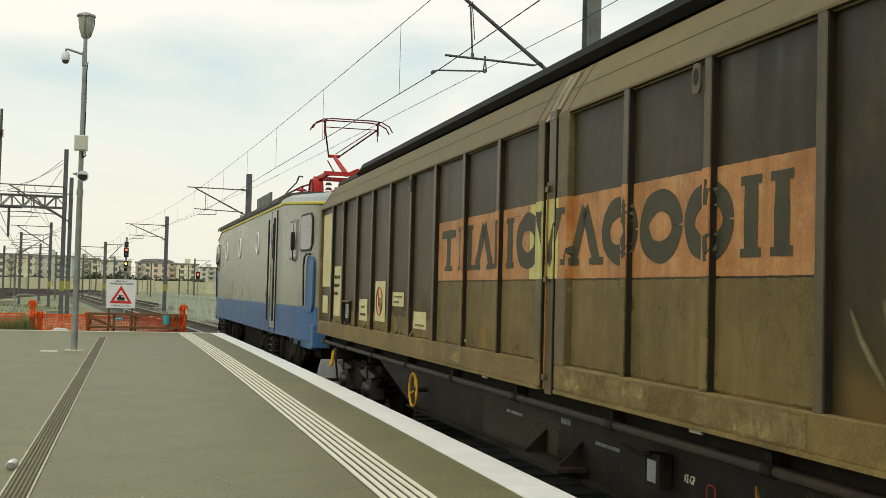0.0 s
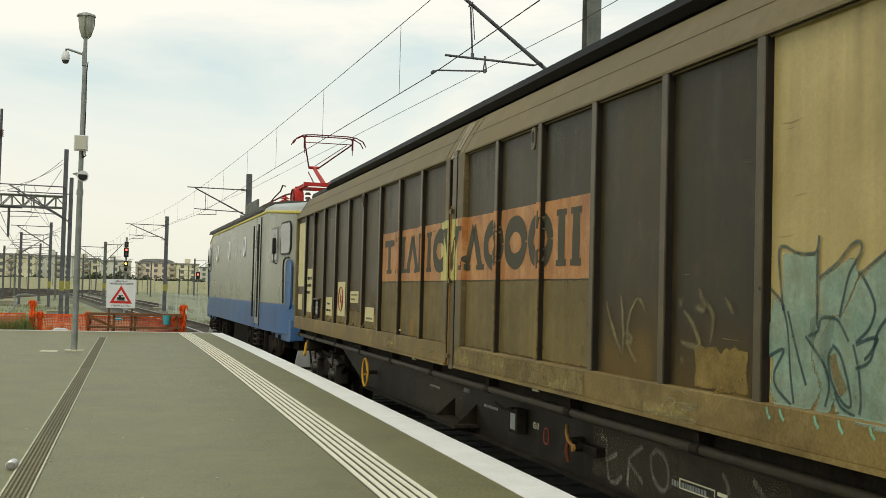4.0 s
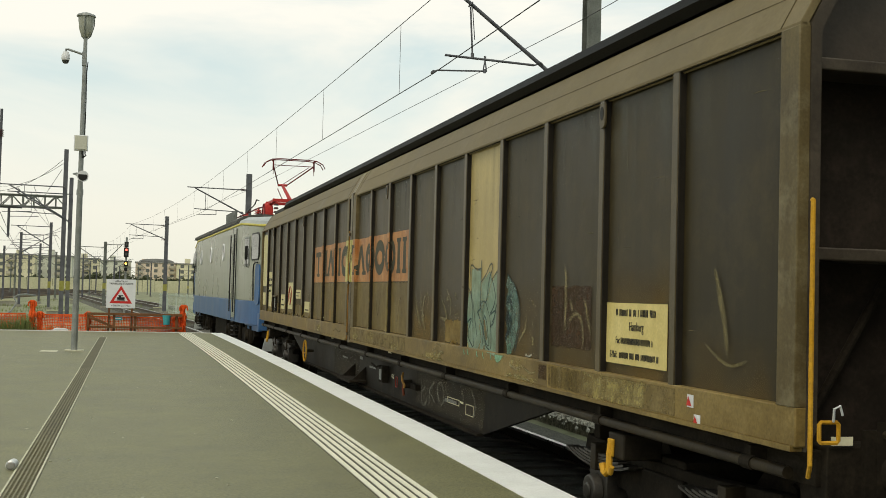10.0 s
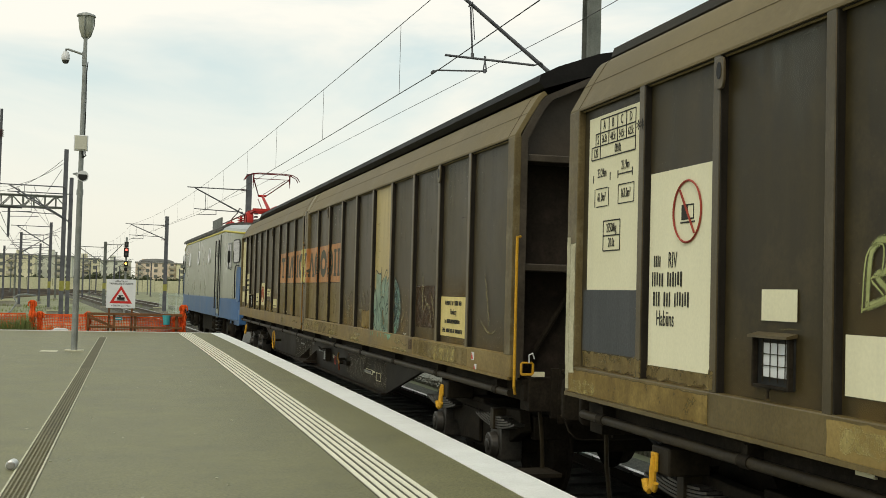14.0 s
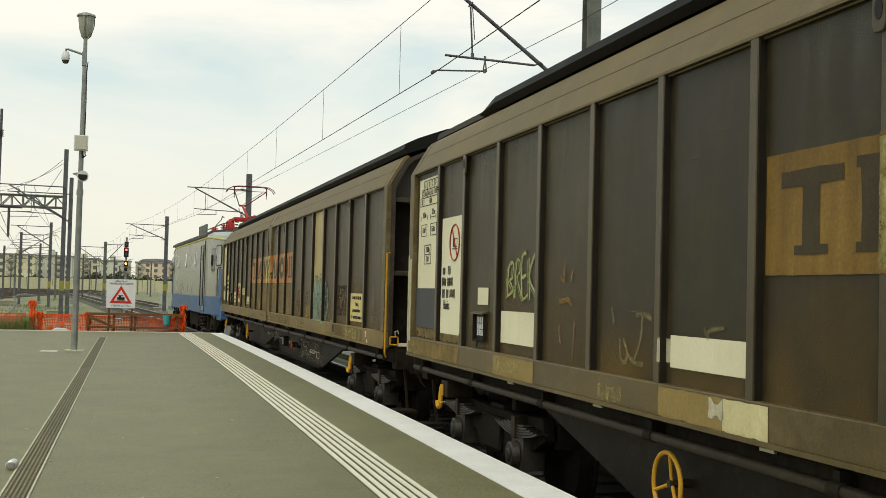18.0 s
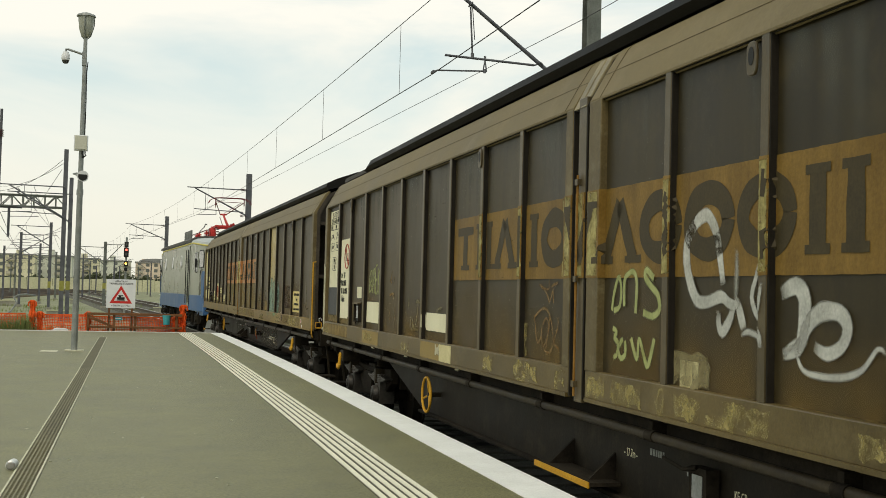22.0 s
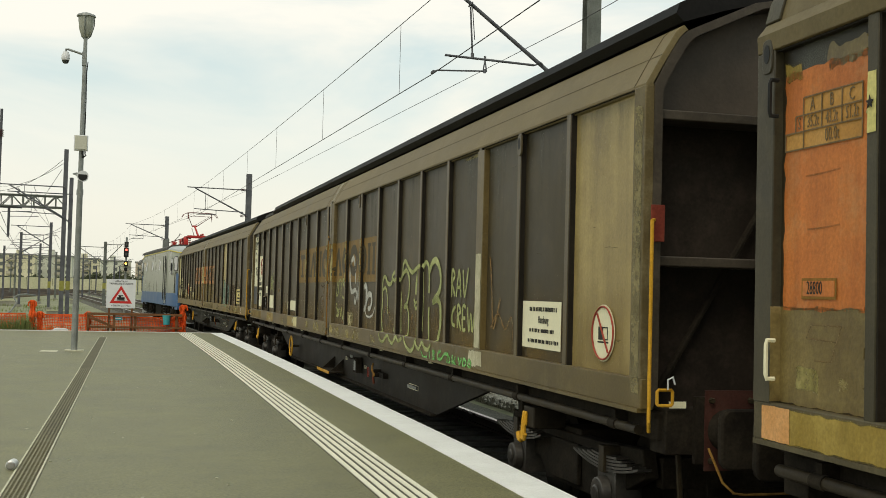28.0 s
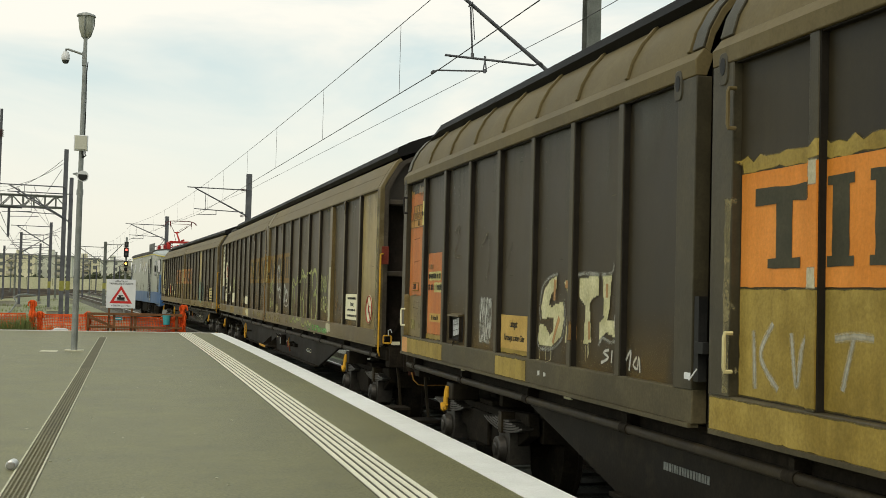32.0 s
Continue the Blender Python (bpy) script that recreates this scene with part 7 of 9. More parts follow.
def film_of_dust(parent, u0, u1, z0, z1, mat, seed, down):
    """Road dust at the foot of a panel, or pale rain streaks from its head."""
    nu, nz = max(4, int((u1 - u0) / (0.022 if down else 0.045))), max(4, int((z1 - z0) / 0.06))
    vs, fades = [], []
    for j in range(nz + 1):
        for i in range(nu + 1):
            a, b = i / nu, j / nz
            u, z = u0 + (u1 - u0) * a, z0 + (z1 - z0) * b
            vs.append((SIDE + REC - 0.0015, BL / 2 - u, z))
            if down:
                f = b ** 1.4 * max(0.0, 0.15 + 1.3 * noise.noise(Vector((u * 11, z * 0.6, seed))) + 1.6 * noise.noise(Vector((u * 3, z * 1.5, seed + 9))) + 0.7 * (abs(a - 0.5) * 2) ** 4)
            else:
                f = (1 - b) ** 1.2 * max(0.0, 0.75 + 0.9 * noise.noise(Vector((u * 2.5, z * 2.5, seed))))
            fades.append(min(1.0, f) * min(1.0, 6 * a, 6 * (1 - a)))
    sh = Shape().add(vs, [(j * (nu + 1) + i, j * (nu + 1) + i + 1, (j + 1) * (nu + 1) + i + 1, (j + 1) * (nu + 1) + i) for j in range(nz) for i in range(nu)])
    sh.fade = fades
    return part("rain_streak" if down else "dust_film", sh, mat, parent)


def banner(parent, sk, u0, u1, z0, z1, mat, letter, mid=None, count=11, patch=YELLOW_PATCH):
    """Painted banner with a row of dark slab shapes standing in for its lettering."""
    b = blot(parent, sk, u0, u1, z0, z1, mat, "banner", "faded painted banner across the panels", 0.004, 3, 0.05, 0.0015)
    if mid:
        blot(parent, sk, mid[0], mid[1], z0, z1, patch, "banner_patch", "pale yellow repaired strip of the banner", 0.006, 5, 0.05, 0.0025)
    pitch = (u1 - u0 - 0.25) / count
    zz0, zz1 = z0 + (z1 - z0) * 0.2, z0 + (z1 - z0) * 0.83
    kinds = "TIAIOVAOOOI"[:count]
    for i, kd in enumerate(kinds):
        a = u0 + 0.12 + i * pitch
        w, s = pitch * 0.93, 0.14
        if kd == "O":
            c = (a + w / 2, (zz0 + zz1) / 2)
            stroke(parent, sk, [(c[0] + w * 0.4 * math.cos(k * math.pi / 4), c[1] + (zz1 - zz0) * 0.42 * math.sin(k * math.pi / 4)) for k in range(8)], 0.13, letter, "banner_shape", True)
        elif kd in "AV":
            lo, hi = (zz0, zz1) if kd == "A" else (zz1, zz0)
            for e in (0.06, w - 0.06):
                stroke(parent, sk, [(a + e, lo), (a + w / 2, hi)], 0.125, letter, "banner_shape")
                stroke(parent, sk, [(a + e - 0.12, lo), (a + e + 0.12, lo)], 0.045, letter, "banner_shape", lift=0.0046)
        elif kd == "T":
            stroke(parent, sk, [(a + w / 2, zz0), (a + w / 2, zz1)], s, letter, "banner_shape")
            stroke(parent, sk, [(a + 0.02, zz1 - 0.03), (a + w - 0.02, zz1 - 0.03)], 0.075, letter, "banner_shape", lift=0.0046)
            stroke(parent, sk, [(a + w * 0.25, zz0), (a + w * 0.75, zz0)], 0.045, letter, "banner_shape", lift=0.0046)
        else:
            for e in (0.13, w - 0.13):
                stroke(parent, sk, [(a + e, zz0), (a + e, zz1)], 0.13, letter, "banner_shape")
                stroke(parent, sk, [(a + e - 0.1, zz0), (a + e + 0.1, zz0)], 0.045, letter, "banner_shape", lift=0.0046)
                stroke(parent, sk, [(a + e - 0.1, zz1), (a + e + 0.1, zz1)], 0.045, letter, "banner_shape", lift=0.0046)
    return b


def no_humping(parent, u, z, r):
    """Red ring struck through over a small wagon: must not be hump shunted."""
    x = SIDE + REC - 0.012
    part("ring", Shape().hoop((x, BL / 2 - u, z), (1, 0, 0), r - 0.01, 0.0065, 36, 4), RING_RED, parent, "red prohibition ring")
    d = r * 0.68
    part("strike", Shape().rod((x, BL / 2 - u + d * 0.75, z + d), (x, BL / 2 - u - d * 0.75, z - d), 0.006, 0.006, 4), RING_RED, parent)
    sy, e = BL / 2 - u, r * 0.42
    part("wagon_symbol", Shape().box(x + 0.004, x + 0.007, sy, sy + e, z - 0.045, z + 0.04), INK, parent)
    part("symbol_outline", Shape().box(x + 0.004, x + 0.007, sy - e, sy, z + 0.032, z + 0.04).box(x + 0.004, x + 0.007, sy - e, sy - e + 0.008, z - 0.045, z + 0.032).box(x + 0.004, x + 0.007, sy - e, sy, z - 0.045, z - 0.037).box(x + 0.004, x + 0.007, sy - e * 1.15, sy + e * 1.15, z - 0.065, z - 0.055), INK, parent)


def plate(parent, u0, u1, z0, z1, mat=IVORY, label=""):
    return decal("marking_panel", parent, u0, u1, z0, z1, mat, -0.003, label)


def bars(parent, u0, u1, z, h, mat=None, seed=0):
    mat = mat or (GREY_INK if h < 0.034 else INK)
    r = random.Random(seed)
    u = u0
    while u < u1 - 0.02:
        w = min(h * r.uniform(0.1, 0.17), u1 - u)
        lo, hi = r.choice(((0.42, 0.42), (0.42, 0.42), (0.42, 0.34), (0.34, 0.42)))
        decal("writing_bar", parent, u, u + w, z - h * lo, z + h * hi, mat, -0.008)
        u += w + h * (0.2 if r.random() < 0.8 else 0.6)


def holder(parent, u0, u1, z0, z1, tilt=0.0):
    """Label holder with a paper behind a wire grid."""
    y0, y1 = BL / 2 - u1, BL / 2 - u0
    x = SIDE + REC
    h = part("label_holder", Shape().box(x - 0.012, x, y0, y1, z0, z1), BLACK, parent, "black label holder")
    e = 0.016
    for nm, box in (("frame_side", (y0, y0 + e, z0, z1)), ("frame_side", (y1 - e, y1, z0, z1)), ("frame_foot", (y0 + e, y1 - e, z0, z0 + e))):
        part(nm, Shape().box(x - 0.04, x - 0.012, *box), UNDER, h, bevel=0.003)
    part("hood", Shape().prism([(x - 0.058, z1 - 0.012), (x - 0.058, z1), (x, z1 + 0.016), (x, z1 - 0.004)], "y", y0 - 0.012, y1 + 0.012), WAGON_RIB, h, "worn sheet hood")
    part("latch", Shape().tube([(x - 0.03, (y0 + y1) / 2, z0), (x - 0.045, (y0 + y1) / 2, z0 - 0.01), (x - 0.045, (y0 + y1) / 2, z0 - 0.045)], 0.006, 6), UNDER, h)
    turn = Matrix.Translation((0, (y0 + y1) / 2 - 0.01, (z0 + z1) / 2 + 0.01)) @ Matrix.Rotation(radians(-tilt), 4, 'X')
    w, hh = (y1 - y0) * 0.3, (z1 - z0) * 0.33
    part("paper", Shape().box(x - 0.018, x - 0.014, -w, w, -hh, hh), WHITE_SIGN, h, "white consignment paper", at=turn)
    for k in range(4):
        yy = -w + 2 * w * k / 3
        part("grid_wire", Shape().rod((x - 0.022, yy, -hh - 0.02), (x - 0.022, yy, hh + 0.02), 0.0025, 0.0025, 4), PIPE, h, at=turn)
    for k in range(4):
        zz = -hh + 2 * hh * k / 3
        part("grid_wire", Shape().rod((x - 0.022, -w - 0.02, zz), (x - 0.022, w + 0.02, zz), 0.0025, 0.0025, 4), PIPE, h, at=turn)
    return h


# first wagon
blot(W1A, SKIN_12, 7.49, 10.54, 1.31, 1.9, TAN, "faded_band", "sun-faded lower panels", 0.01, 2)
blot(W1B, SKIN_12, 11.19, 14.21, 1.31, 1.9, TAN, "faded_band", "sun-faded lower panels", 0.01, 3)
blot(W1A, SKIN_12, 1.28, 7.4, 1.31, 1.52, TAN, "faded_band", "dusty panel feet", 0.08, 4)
banner(W1, SKIN_12, 7.5, 14.2, 1.905, 2.475, ORANGE, LETTER, (10.28, 11.03))
plate(W1A, 0.16, 1.16, 1.84, 2.97, CREAM_SIGN)
plate(W1A, 0.22, 0.72, 1.43, 1.7, CREAM_SIGN)
p = plate(W1A, 1.29, 1.86, 1.41, 2.14, CREAM_SIGN)
bars(p, 1.34, 1.8, 1.98, 0.06, seed=1), bars(p, 1.34, 1.8, 1.86, 0.06, seed=2), bars(p, 1.34, 1.7, 1.74, 0.06, seed=3)
holder(W1A, 2.3, 2.75, 1.34, 1.64)
p = plate(W1A, 3.36, 3.9, 1.4, 1.68, CREAM_SIGN)
bars(p, 3.5, 3.75, 1.58, 0.035, seed=4), bars(p, 3.42, 3.85, 1.48, 0.035, seed=5)
p = plate(W1A, 4.4, 5.0, 1.42, 1.91, CREAM_SIGN)
no_humping(p, 4.68, 1.665, 0.18)
p = plate(W1A, 5.42, 6.0, 1.62, 1.78, CREAM_SIGN)
bars(p, 5.5, 5.95, 1.73, 0.025, seed=6), bars(p, 5.5, 5.8, 1.67, 0.025, seed=7)
p = plate(W1A, 6.5, 7.05, 1.4, 1.58, CREAM_SIGN)
bars(p, 6.6, 7.0, 1.44, 0.03, seed=8)
plate(W1A, 9.0, 9.2, 1.32, 1.5, OCHRE)
bars(W1A, 8.42, 8.62, 1.36, 0.025, IVORY, seed=9)
blot(W1B, SKIN_12, 15.68, 16.24, 1.31, 1.54, MUSTARD_DIM, "ochre_patch", "ochre paint patch", 0.05, 6, 0.03)
film_of_dust(W1B, 19.62, 20.6, 1.72, 2.02, DUST_FILM, 901, False)
p = plate(W1B, 19.625, 20.5, 1.37, 1.75, YELLOW_SIGN, "pale yellow owner's notice plate")
words("Hamburg", 0.08, INK, p, side_at(20.08, 1.605), squeeze=0.7)
bars(p, 19.78, 20.38, 1.69, 0.052, seed=10), bars(p, 19.86, 20.36, 1.515, 0.046, seed=11), bars(p, 19.84, 20.44, 1.425, 0.046, seed=12)
words("Fax:", 0.062, INK, p, side_at(19.81, 1.515), squeeze=0.65)
words("E-Mail:", 0.062, INK, p, side_at(19.745, 1.425), squeeze=0.65)
# teal throw-up across the cream panel
fill(W1B, SKIN_12, [(16.55, 2.01), (16.82, 1.99), (16.84, 1.72), (16.8, 1.53), (16.88, 1.4), (16.8, 1.31), (16.5, 1.31), (16.45, 1.37), (16.48, 1.52), (16.43, 1.52), (16.44, 1.66), (16.47, 1.81), (16.55, 1.77)], TEAL)
fill(W1B, SKIN_12, [(16.78, 1.7), (16.86, 1.74), (16.97, 1.7), (16.92, 1.5), (16.98, 1.36), (16.94, 1.31), (16.84, 1.31), (16.88, 1.42), (16.8, 1.54)], TEAL)
fill(W1B, SKIN_12, [(16.86, 1.88), (17.09, 1.98), (17.15, 1.91), (17.04, 1.74), (16.95, 1.72), (16.85, 1.72)], TEAL)
fill(W1B, SKIN_12, [(17.14, 1.88), (17.38, 2.01), (17.42, 1.27), (17.28, 1.29), (17.0, 1.31), (16.93, 1.42), (16.85, 1.62), (16.95, 1.72), (17.04, 1.74)], TEAL)
for pts, w, mt in (([(17.6, 1.84), (17.72, 1.79), (17.79, 1.67), (17.79, 1.55), (17.71, 1.42), (17.6, 1.35)], 0.17, TEAL_HAZE), ([(17.58, 1.78), (17.68, 1.7), (17.7, 1.58), (17.64, 1.48)], 0.2, TEAL_HAZE), ([(17.56, 1.9), (17.68, 1.84)], 0.12, TEAL_HAZE), ([(17.56, 1.62), (17.66, 1.56)], 0.12, TEAL_DIM), ([(17.56, 1.72), (17.64, 1.74), (17.72, 1.66)], 0.06, TEAL_DIM), ([(17.58, 1.46), (17.66, 1.5), (17.7, 1.6)], 0.05, TEAL_DIM), ([(17.6, 1.34), (17.7, 1.36)], 0.1, GREEN_HAZE), ([(17.6, 1.66), (17.62, 1.52), (17.56, 1.42)], 0.05, TEAL_DIM)):
    stroke(W1B, SKIN_12, pts, w, mt, "graffiti_haze", lift=0.003 + (0.001 if mt is TEAL_DIM else 0.0))
for u, z in ((16.5, 1.29), (16.62, 1.29), (16.9, 1.29), (17.08, 1.29), (17.3, 1.29)):
    stroke(W1, SKIN_12, [(u, z), (u + 0.01, z - 0.03), (u + 0.035, z - 0.05)], 0.03, GREEN_TEAL, "spray_drip")
fill(W1B, SKIN_12, [(17.4, 1.29), (17.44, 1.24), (17.5, 1.22), (17.58, 1.255), (17.63, 1.29)], GREEN_TEAL)
for pts in ([(16.41, 1.84), (16.45, 1.84), (16.55, 1.78), (16.57, 1.74)], [(16.56, 1.74), (16.52, 1.95), (16.52, 2.03), (16.57, 2.04), (16.66, 2.01), (16.76, 2.0), (16.83, 2.01), (16.85, 2.08)],
            [(16.84, 2.02), (16.84, 1.88), (16.84, 1.71), (16.85, 1.67)], [(16.85, 1.89), (16.98, 1.95), (17.09, 2.03), (17.15, 2.04), (17.16, 2.0), (17.08, 1.91), (17.04, 1.81), (17.01, 1.72)],
            [(16.77, 1.63), (16.85, 1.66), (16.87, 1.71), (16.95, 1.72), (17.01, 1.7), (17.08, 1.62)], [(16.75, 1.63), (16.83, 1.57), (16.91, 1.5), (16.94, 1.42), (16.91, 1.33)],
            [(16.96, 1.59), (16.93, 1.54), (16.96, 1.44), (17.04, 1.36), (17.1, 1.35), (17.08, 1.44), (17.02, 1.56), (16.96, 1.6)], [(17.16, 1.91), (17.23, 1.83), (17.26, 1.76), (17.22, 1.68), (17.13, 1.62)],
            [(17.14, 1.91), (17.18, 1.92), (17.38, 2.02)], [(17.13, 1.61), (17.23, 1.64), (17.28, 1.64), (17.23, 1.58), (17.19, 1.55)], [(17.37, 1.75), (17.28, 1.67), (17.23, 1.55), (17.13, 1.51)],
            [(17.11, 1.61), (17.15, 1.51), (17.17, 1.38), (17.16, 1.32)], [(16.43, 1.52), (16.57, 1.56), (16.49, 1.45), (16.51, 1.38), (16.64, 1.31)], [(16.66, 1.32), (16.63, 1.45), (16.6, 1.66), (16.55, 1.77)],
            [(16.6, 1.74), (16.68, 1.56), (16.76, 1.41)], [(16.98, 1.4), (17.03, 1.34), (17.13, 1.31)], [(17.57, 1.95), (17.64, 1.91), (17.75, 1.86), (17.84, 1.77), (17.89, 1.67), (17.9, 1.55), (17.85, 1.44), (17.79, 1.34)], [(17.55, 1.77), (17.67, 1.78), (17.75, 1.86)]):
    stroke(W1B, SKIN_12, pts, 0.024, TEAL_DARK)
stroke(W1B, SKIN_12, [(16.96, 1.56), (16.99, 1.48), (17.05, 1.4)], 0.07, SILL_OCHRE, "graffiti_fill")
for pts, w in (([(18.06, 1.62), (18.04, 1.53), (17.96, 1.47), (17.86, 1.41)], 0.05), ([(18.19, 1.47), (18.22, 1.44), (18.21, 1.4)], 0.06), ([(18.86, 2.0), (18.89, 1.87), (18.89, 1.7), (18.88, 1.53)], 0.07), ([(18.97, 1.77), (19.0, 1.72), (19.04, 1.68)], 0.05), ([(18.94, 1.59), (19.03, 1.65), (19.12, 1.66), (19.2, 1.6), (19.23, 1.49), (19.2, 1.43)], 0.045), ([(19.23, 1.78), (19.27, 1.71), (19.32, 1.6), (19.37, 1.53)], 0.05), ([(18.17, 1.75), (18.22, 1.71)], 0.05), ([(18.2, 1.57), (18.24, 1.53)], 0.04)):
    stroke(W1B, SKIN_12, pts, w, CHALK, "graffiti_stroke", taper=True)
blot(W1B, SKIN_12, 18.6, 19.36, 1.42, 1.86, BROWN_PATCH, "brown_patch", "rust-brown touched-up patch", 0.02, 61)
blot(W1B, SKIN_12, 18.04, 18.19, 1.31, 1.335, WHITE_SPRAY, "paint_flake", "", 0.02, 62, 0.03)
blot(W1B, SKIN_12, 19.435, 19.465, 1.4, 1.56, CHALK, "paint_flake", "", 0.02, 63, 0.02)
# scrawls in chalk and thin paint
for pts, w in (([(14.45, 1.76), (14.51, 1.66), (14.61, 1.54), (14.71, 1.44)], 0.05), ([(14.68, 1.80), (14.71, 1.70), (14.73, 1.56), (14.72, 1.43)], 0.05), ([(14.71, 1.56), (14.82, 1.56), (14.85, 1.52), (14.73, 1.51)], 0.04), ([(14.92, 1.78), (14.84, 1.71), (14.79, 1.60), (14.81, 1.49), (14.93, 1.40)], 0.045), ([(14.92, 1.78), (15.01, 1.75), (15.04, 1.69)], 0.04), ([(15.48, 1.79), (15.52, 1.74)], 0.09), ([(15.70, 1.85), (15.76, 1.79), (15.77, 1.73), (15.66, 1.75)], 0.06), ([(15.54, 1.72), (15.64, 1.66), (15.70, 1.60), (15.73, 1.54), (15.65, 1.53), (15.50, 1.55)], 0.05), ([(15.51, 1.46), (15.55, 1.44)], 0.05)):
    stroke(W1B, SKIN_12, pts, w, CHALK, "graffiti_stroke", taper=True)
for pts, w in (([(15.49, 1.27), (15.60, 1.29), (15.72, 1.27)], 0.02), ([(15.38, 1.20), (15.49, 1.24), (15.55, 1.22), (15.48, 1.18), (15.49, 1.15)], 0.03), ([(15.58, 1.22), (15.72, 1.22), (15.82, 1.22), (15.66, 1.19), (15.59, 1.20)], 0.03), ([(15.15, 1.15), (15.19, 1.13), (15.29, 1.14), (15.47, 1.14), (15.68, 1.13), (15.79, 1.13), (15.74, 1.15), (15.58, 1.14)], 0.025), ([(15.01, 1.16), (15.02, 1.13)], 0.02)):
    stroke(W1, SKIN_12, pts, w, CHALK, "paint_scrape")
for pts, w in (([(15.78, 1.78), (15.88, 1.7), (15.85, 1.55)], 0.05), ([(16.0, 1.8), (16.1, 1.72)], 0.05), ([(12.4, 1.75), (12.55, 1.5), (12.7, 1.78)], 0.03), ([(13.5, 1.8), (13.6, 1.45), (13.75, 1.72), (13.85, 1.44)], 0.03),
               ([(21.05, 1.95), (21.15, 1.7), (21.2, 1.5)], 0.07), ([(20.95, 1.55), (21.2, 1.45), (21.4, 1.48)], 0.03)):
    stroke(W1B, SKIN_12, pts, w, GHOST, taper=True)
for pts, w in (([(17.8, 1.24), (17.95, 1.21), (18.1, 1.24), (18.3, 1.2), (18.42, 1.22)], 0.03), ([(17.72, 1.14), (18.0, 1.16), (18.3, 1.14)], 0.025), ([(13.2, 1.22), (13.25, 1.18)], 0.05), ([(9.7, 1.2), (9.9, 1.23), (10.1, 1.2), (10.3, 1.22)], 0.025)):
    stroke(W1, SKIN_12, pts, w, CHALK, "paint_scrape")
blot(W1, SKIN_12, 18.68, 20.7, 1.13, 1.29, SILL_OCHRE, "sill_patch", "ochre repaint on the sill", 0.01, 7)
blot(W1, SKIN_12, 10.98, 14.2, 1.13, 1.29, SILL_OCHRE, "sill_patch", "ochre repaint on the sill", 0.01, 8)
for u, z in ((20.84, 1.21), (20.92, 1.11)):
    part("arrow_plate", Shape().box(SIDE - 0.004, SIDE - 0.001, BL / 2 - u - 0.075, BL / 2 - u - 0.005, z - 0.008, z + 0.06), WHITE_SIGN, W1B, "small white plate")
    part("red_arrow", Shape().add([(SIDE - 0.006, BL / 2 - u, z), (SIDE - 0.006, BL / 2 - u - 0.06, z), (SIDE - 0.006, BL / 2 - u - 0.02, z + 0.055)], [(0, 1, 2)]), RED_SIGN, W1B, "small red and white arrow mark")

# second wagon
plate(W2A, 0.22, 1.12, 1.83, 2.985, IVORY, "ivory load-limit panel")
plate(W2A, 0.16, 1.19, 1.42, 1.83, SLATE, "slate blue touched-up panel foot")
for k, ch in enumerate("ABCD"):
    words(ch, 0.085, INK, W2A, side_at(0.49 + k * 0.145, 2.915), squeeze=0.7)
for k, ch in enumerate(("36.5t", "44.5t", "54.5t", "62.5t")):
    words(ch, 0.075, INK, W2A, side_at(0.49 + k * 0.145, 2.825), squeeze=0.55)
words("S", 0.085, INK, W2A, side_at(0.38, 2.825), squeeze=0.7)
words("120", 0.085, INK, W2A, side_at(0.345, 2.74), squeeze=0.6)
words("00.0t", 0.085, INK, W2A, side_at(0.72, 2.74), squeeze=0.6)
words("**", 0.14, INK, W2A, side_at(1.17, 2.8, 0.043))
for z in (2.96, 2.87, 2.785, 2.7):
    decal("table_rule", W2A, 0.42 if z > 2.9 else (0.34 if z > 2.86 else 0.27), 1.0, z - 0.004, z + 0.004, INK, -0.006)
for u, z0, z1 in ((0.42, 2.7, 2.96), (0.565, 2.785, 2.96), (0.71, 2.785, 2.96), (0.855, 2.785, 2.96), (1.0, 2.7, 2.96), (0.34, 2.785, 2.87), (0.27, 2.7, 2.785)):
    decal("table_rule", W2A, u - 0.004, u + 0.004, z0, z1, INK, -0.006)
words("23.24m", 0.085, INK, W2A, side_at(0.46, 2.6), squeeze=0.62)
words("21.9m", 0.085, INK, W2A, side_at(0.85, 2.62), squeeze=0.62)
decal("dimension_line", W2A, 0.73, 0.96, 2.565, 2.573, INK, -0.006)
for u in (0.73, 0.96, 0.31, 0.6):
    decal("dimension_tick", W2A, u - 0.004, u + 0.004, 2.545, 2.595, INK, -0.006)
words("61.0m\u00b2", 0.085, INK, W2A, side_at(0.46, 2.44), squeeze=0.6)
words("163.0m\u00b3", 0.085, INK, W2A, side_at(0.86, 2.44), squeeze=0.55)
for z in (2.38, 2.5):
    decal("frame_line", W2A, 0.36, 0.56, z - 0.003, z + 0.003, INK, -0.006)
    decal("frame_line", W2A, 0.74, 0.99, z - 0.003, z + 0.003, INK, -0.006)
for u in (0.34, 0.58, 0.74, 0.99):
    decal("frame_line", W2A, u - 0.003, u + 0.003, 2.38, 2.5, INK, -0.006)
words("27500kg", 0.085, INK, W2A, side_at(0.64, 2.23), squeeze=0.58)
words("20.0t", 0.085, INK, W2A, side_at(0.64, 2.135), squeeze=0.6)
for z in (2.28, 2.183, 2.085):
    decal("frame_line", W2A, 0.5, 0.78, z - 0.004, z + 0.004, INK, -0.006)
for u in (0.5, 0.78):
    decal("frame_line", W2A, u - 0.004, u + 0.004, 2.085, 2.28, INK, -0.006)
p = plate(W2A, 1.24, 2.085, 1.39, 2.52, IVORY, "ivory vehicle-number panel")
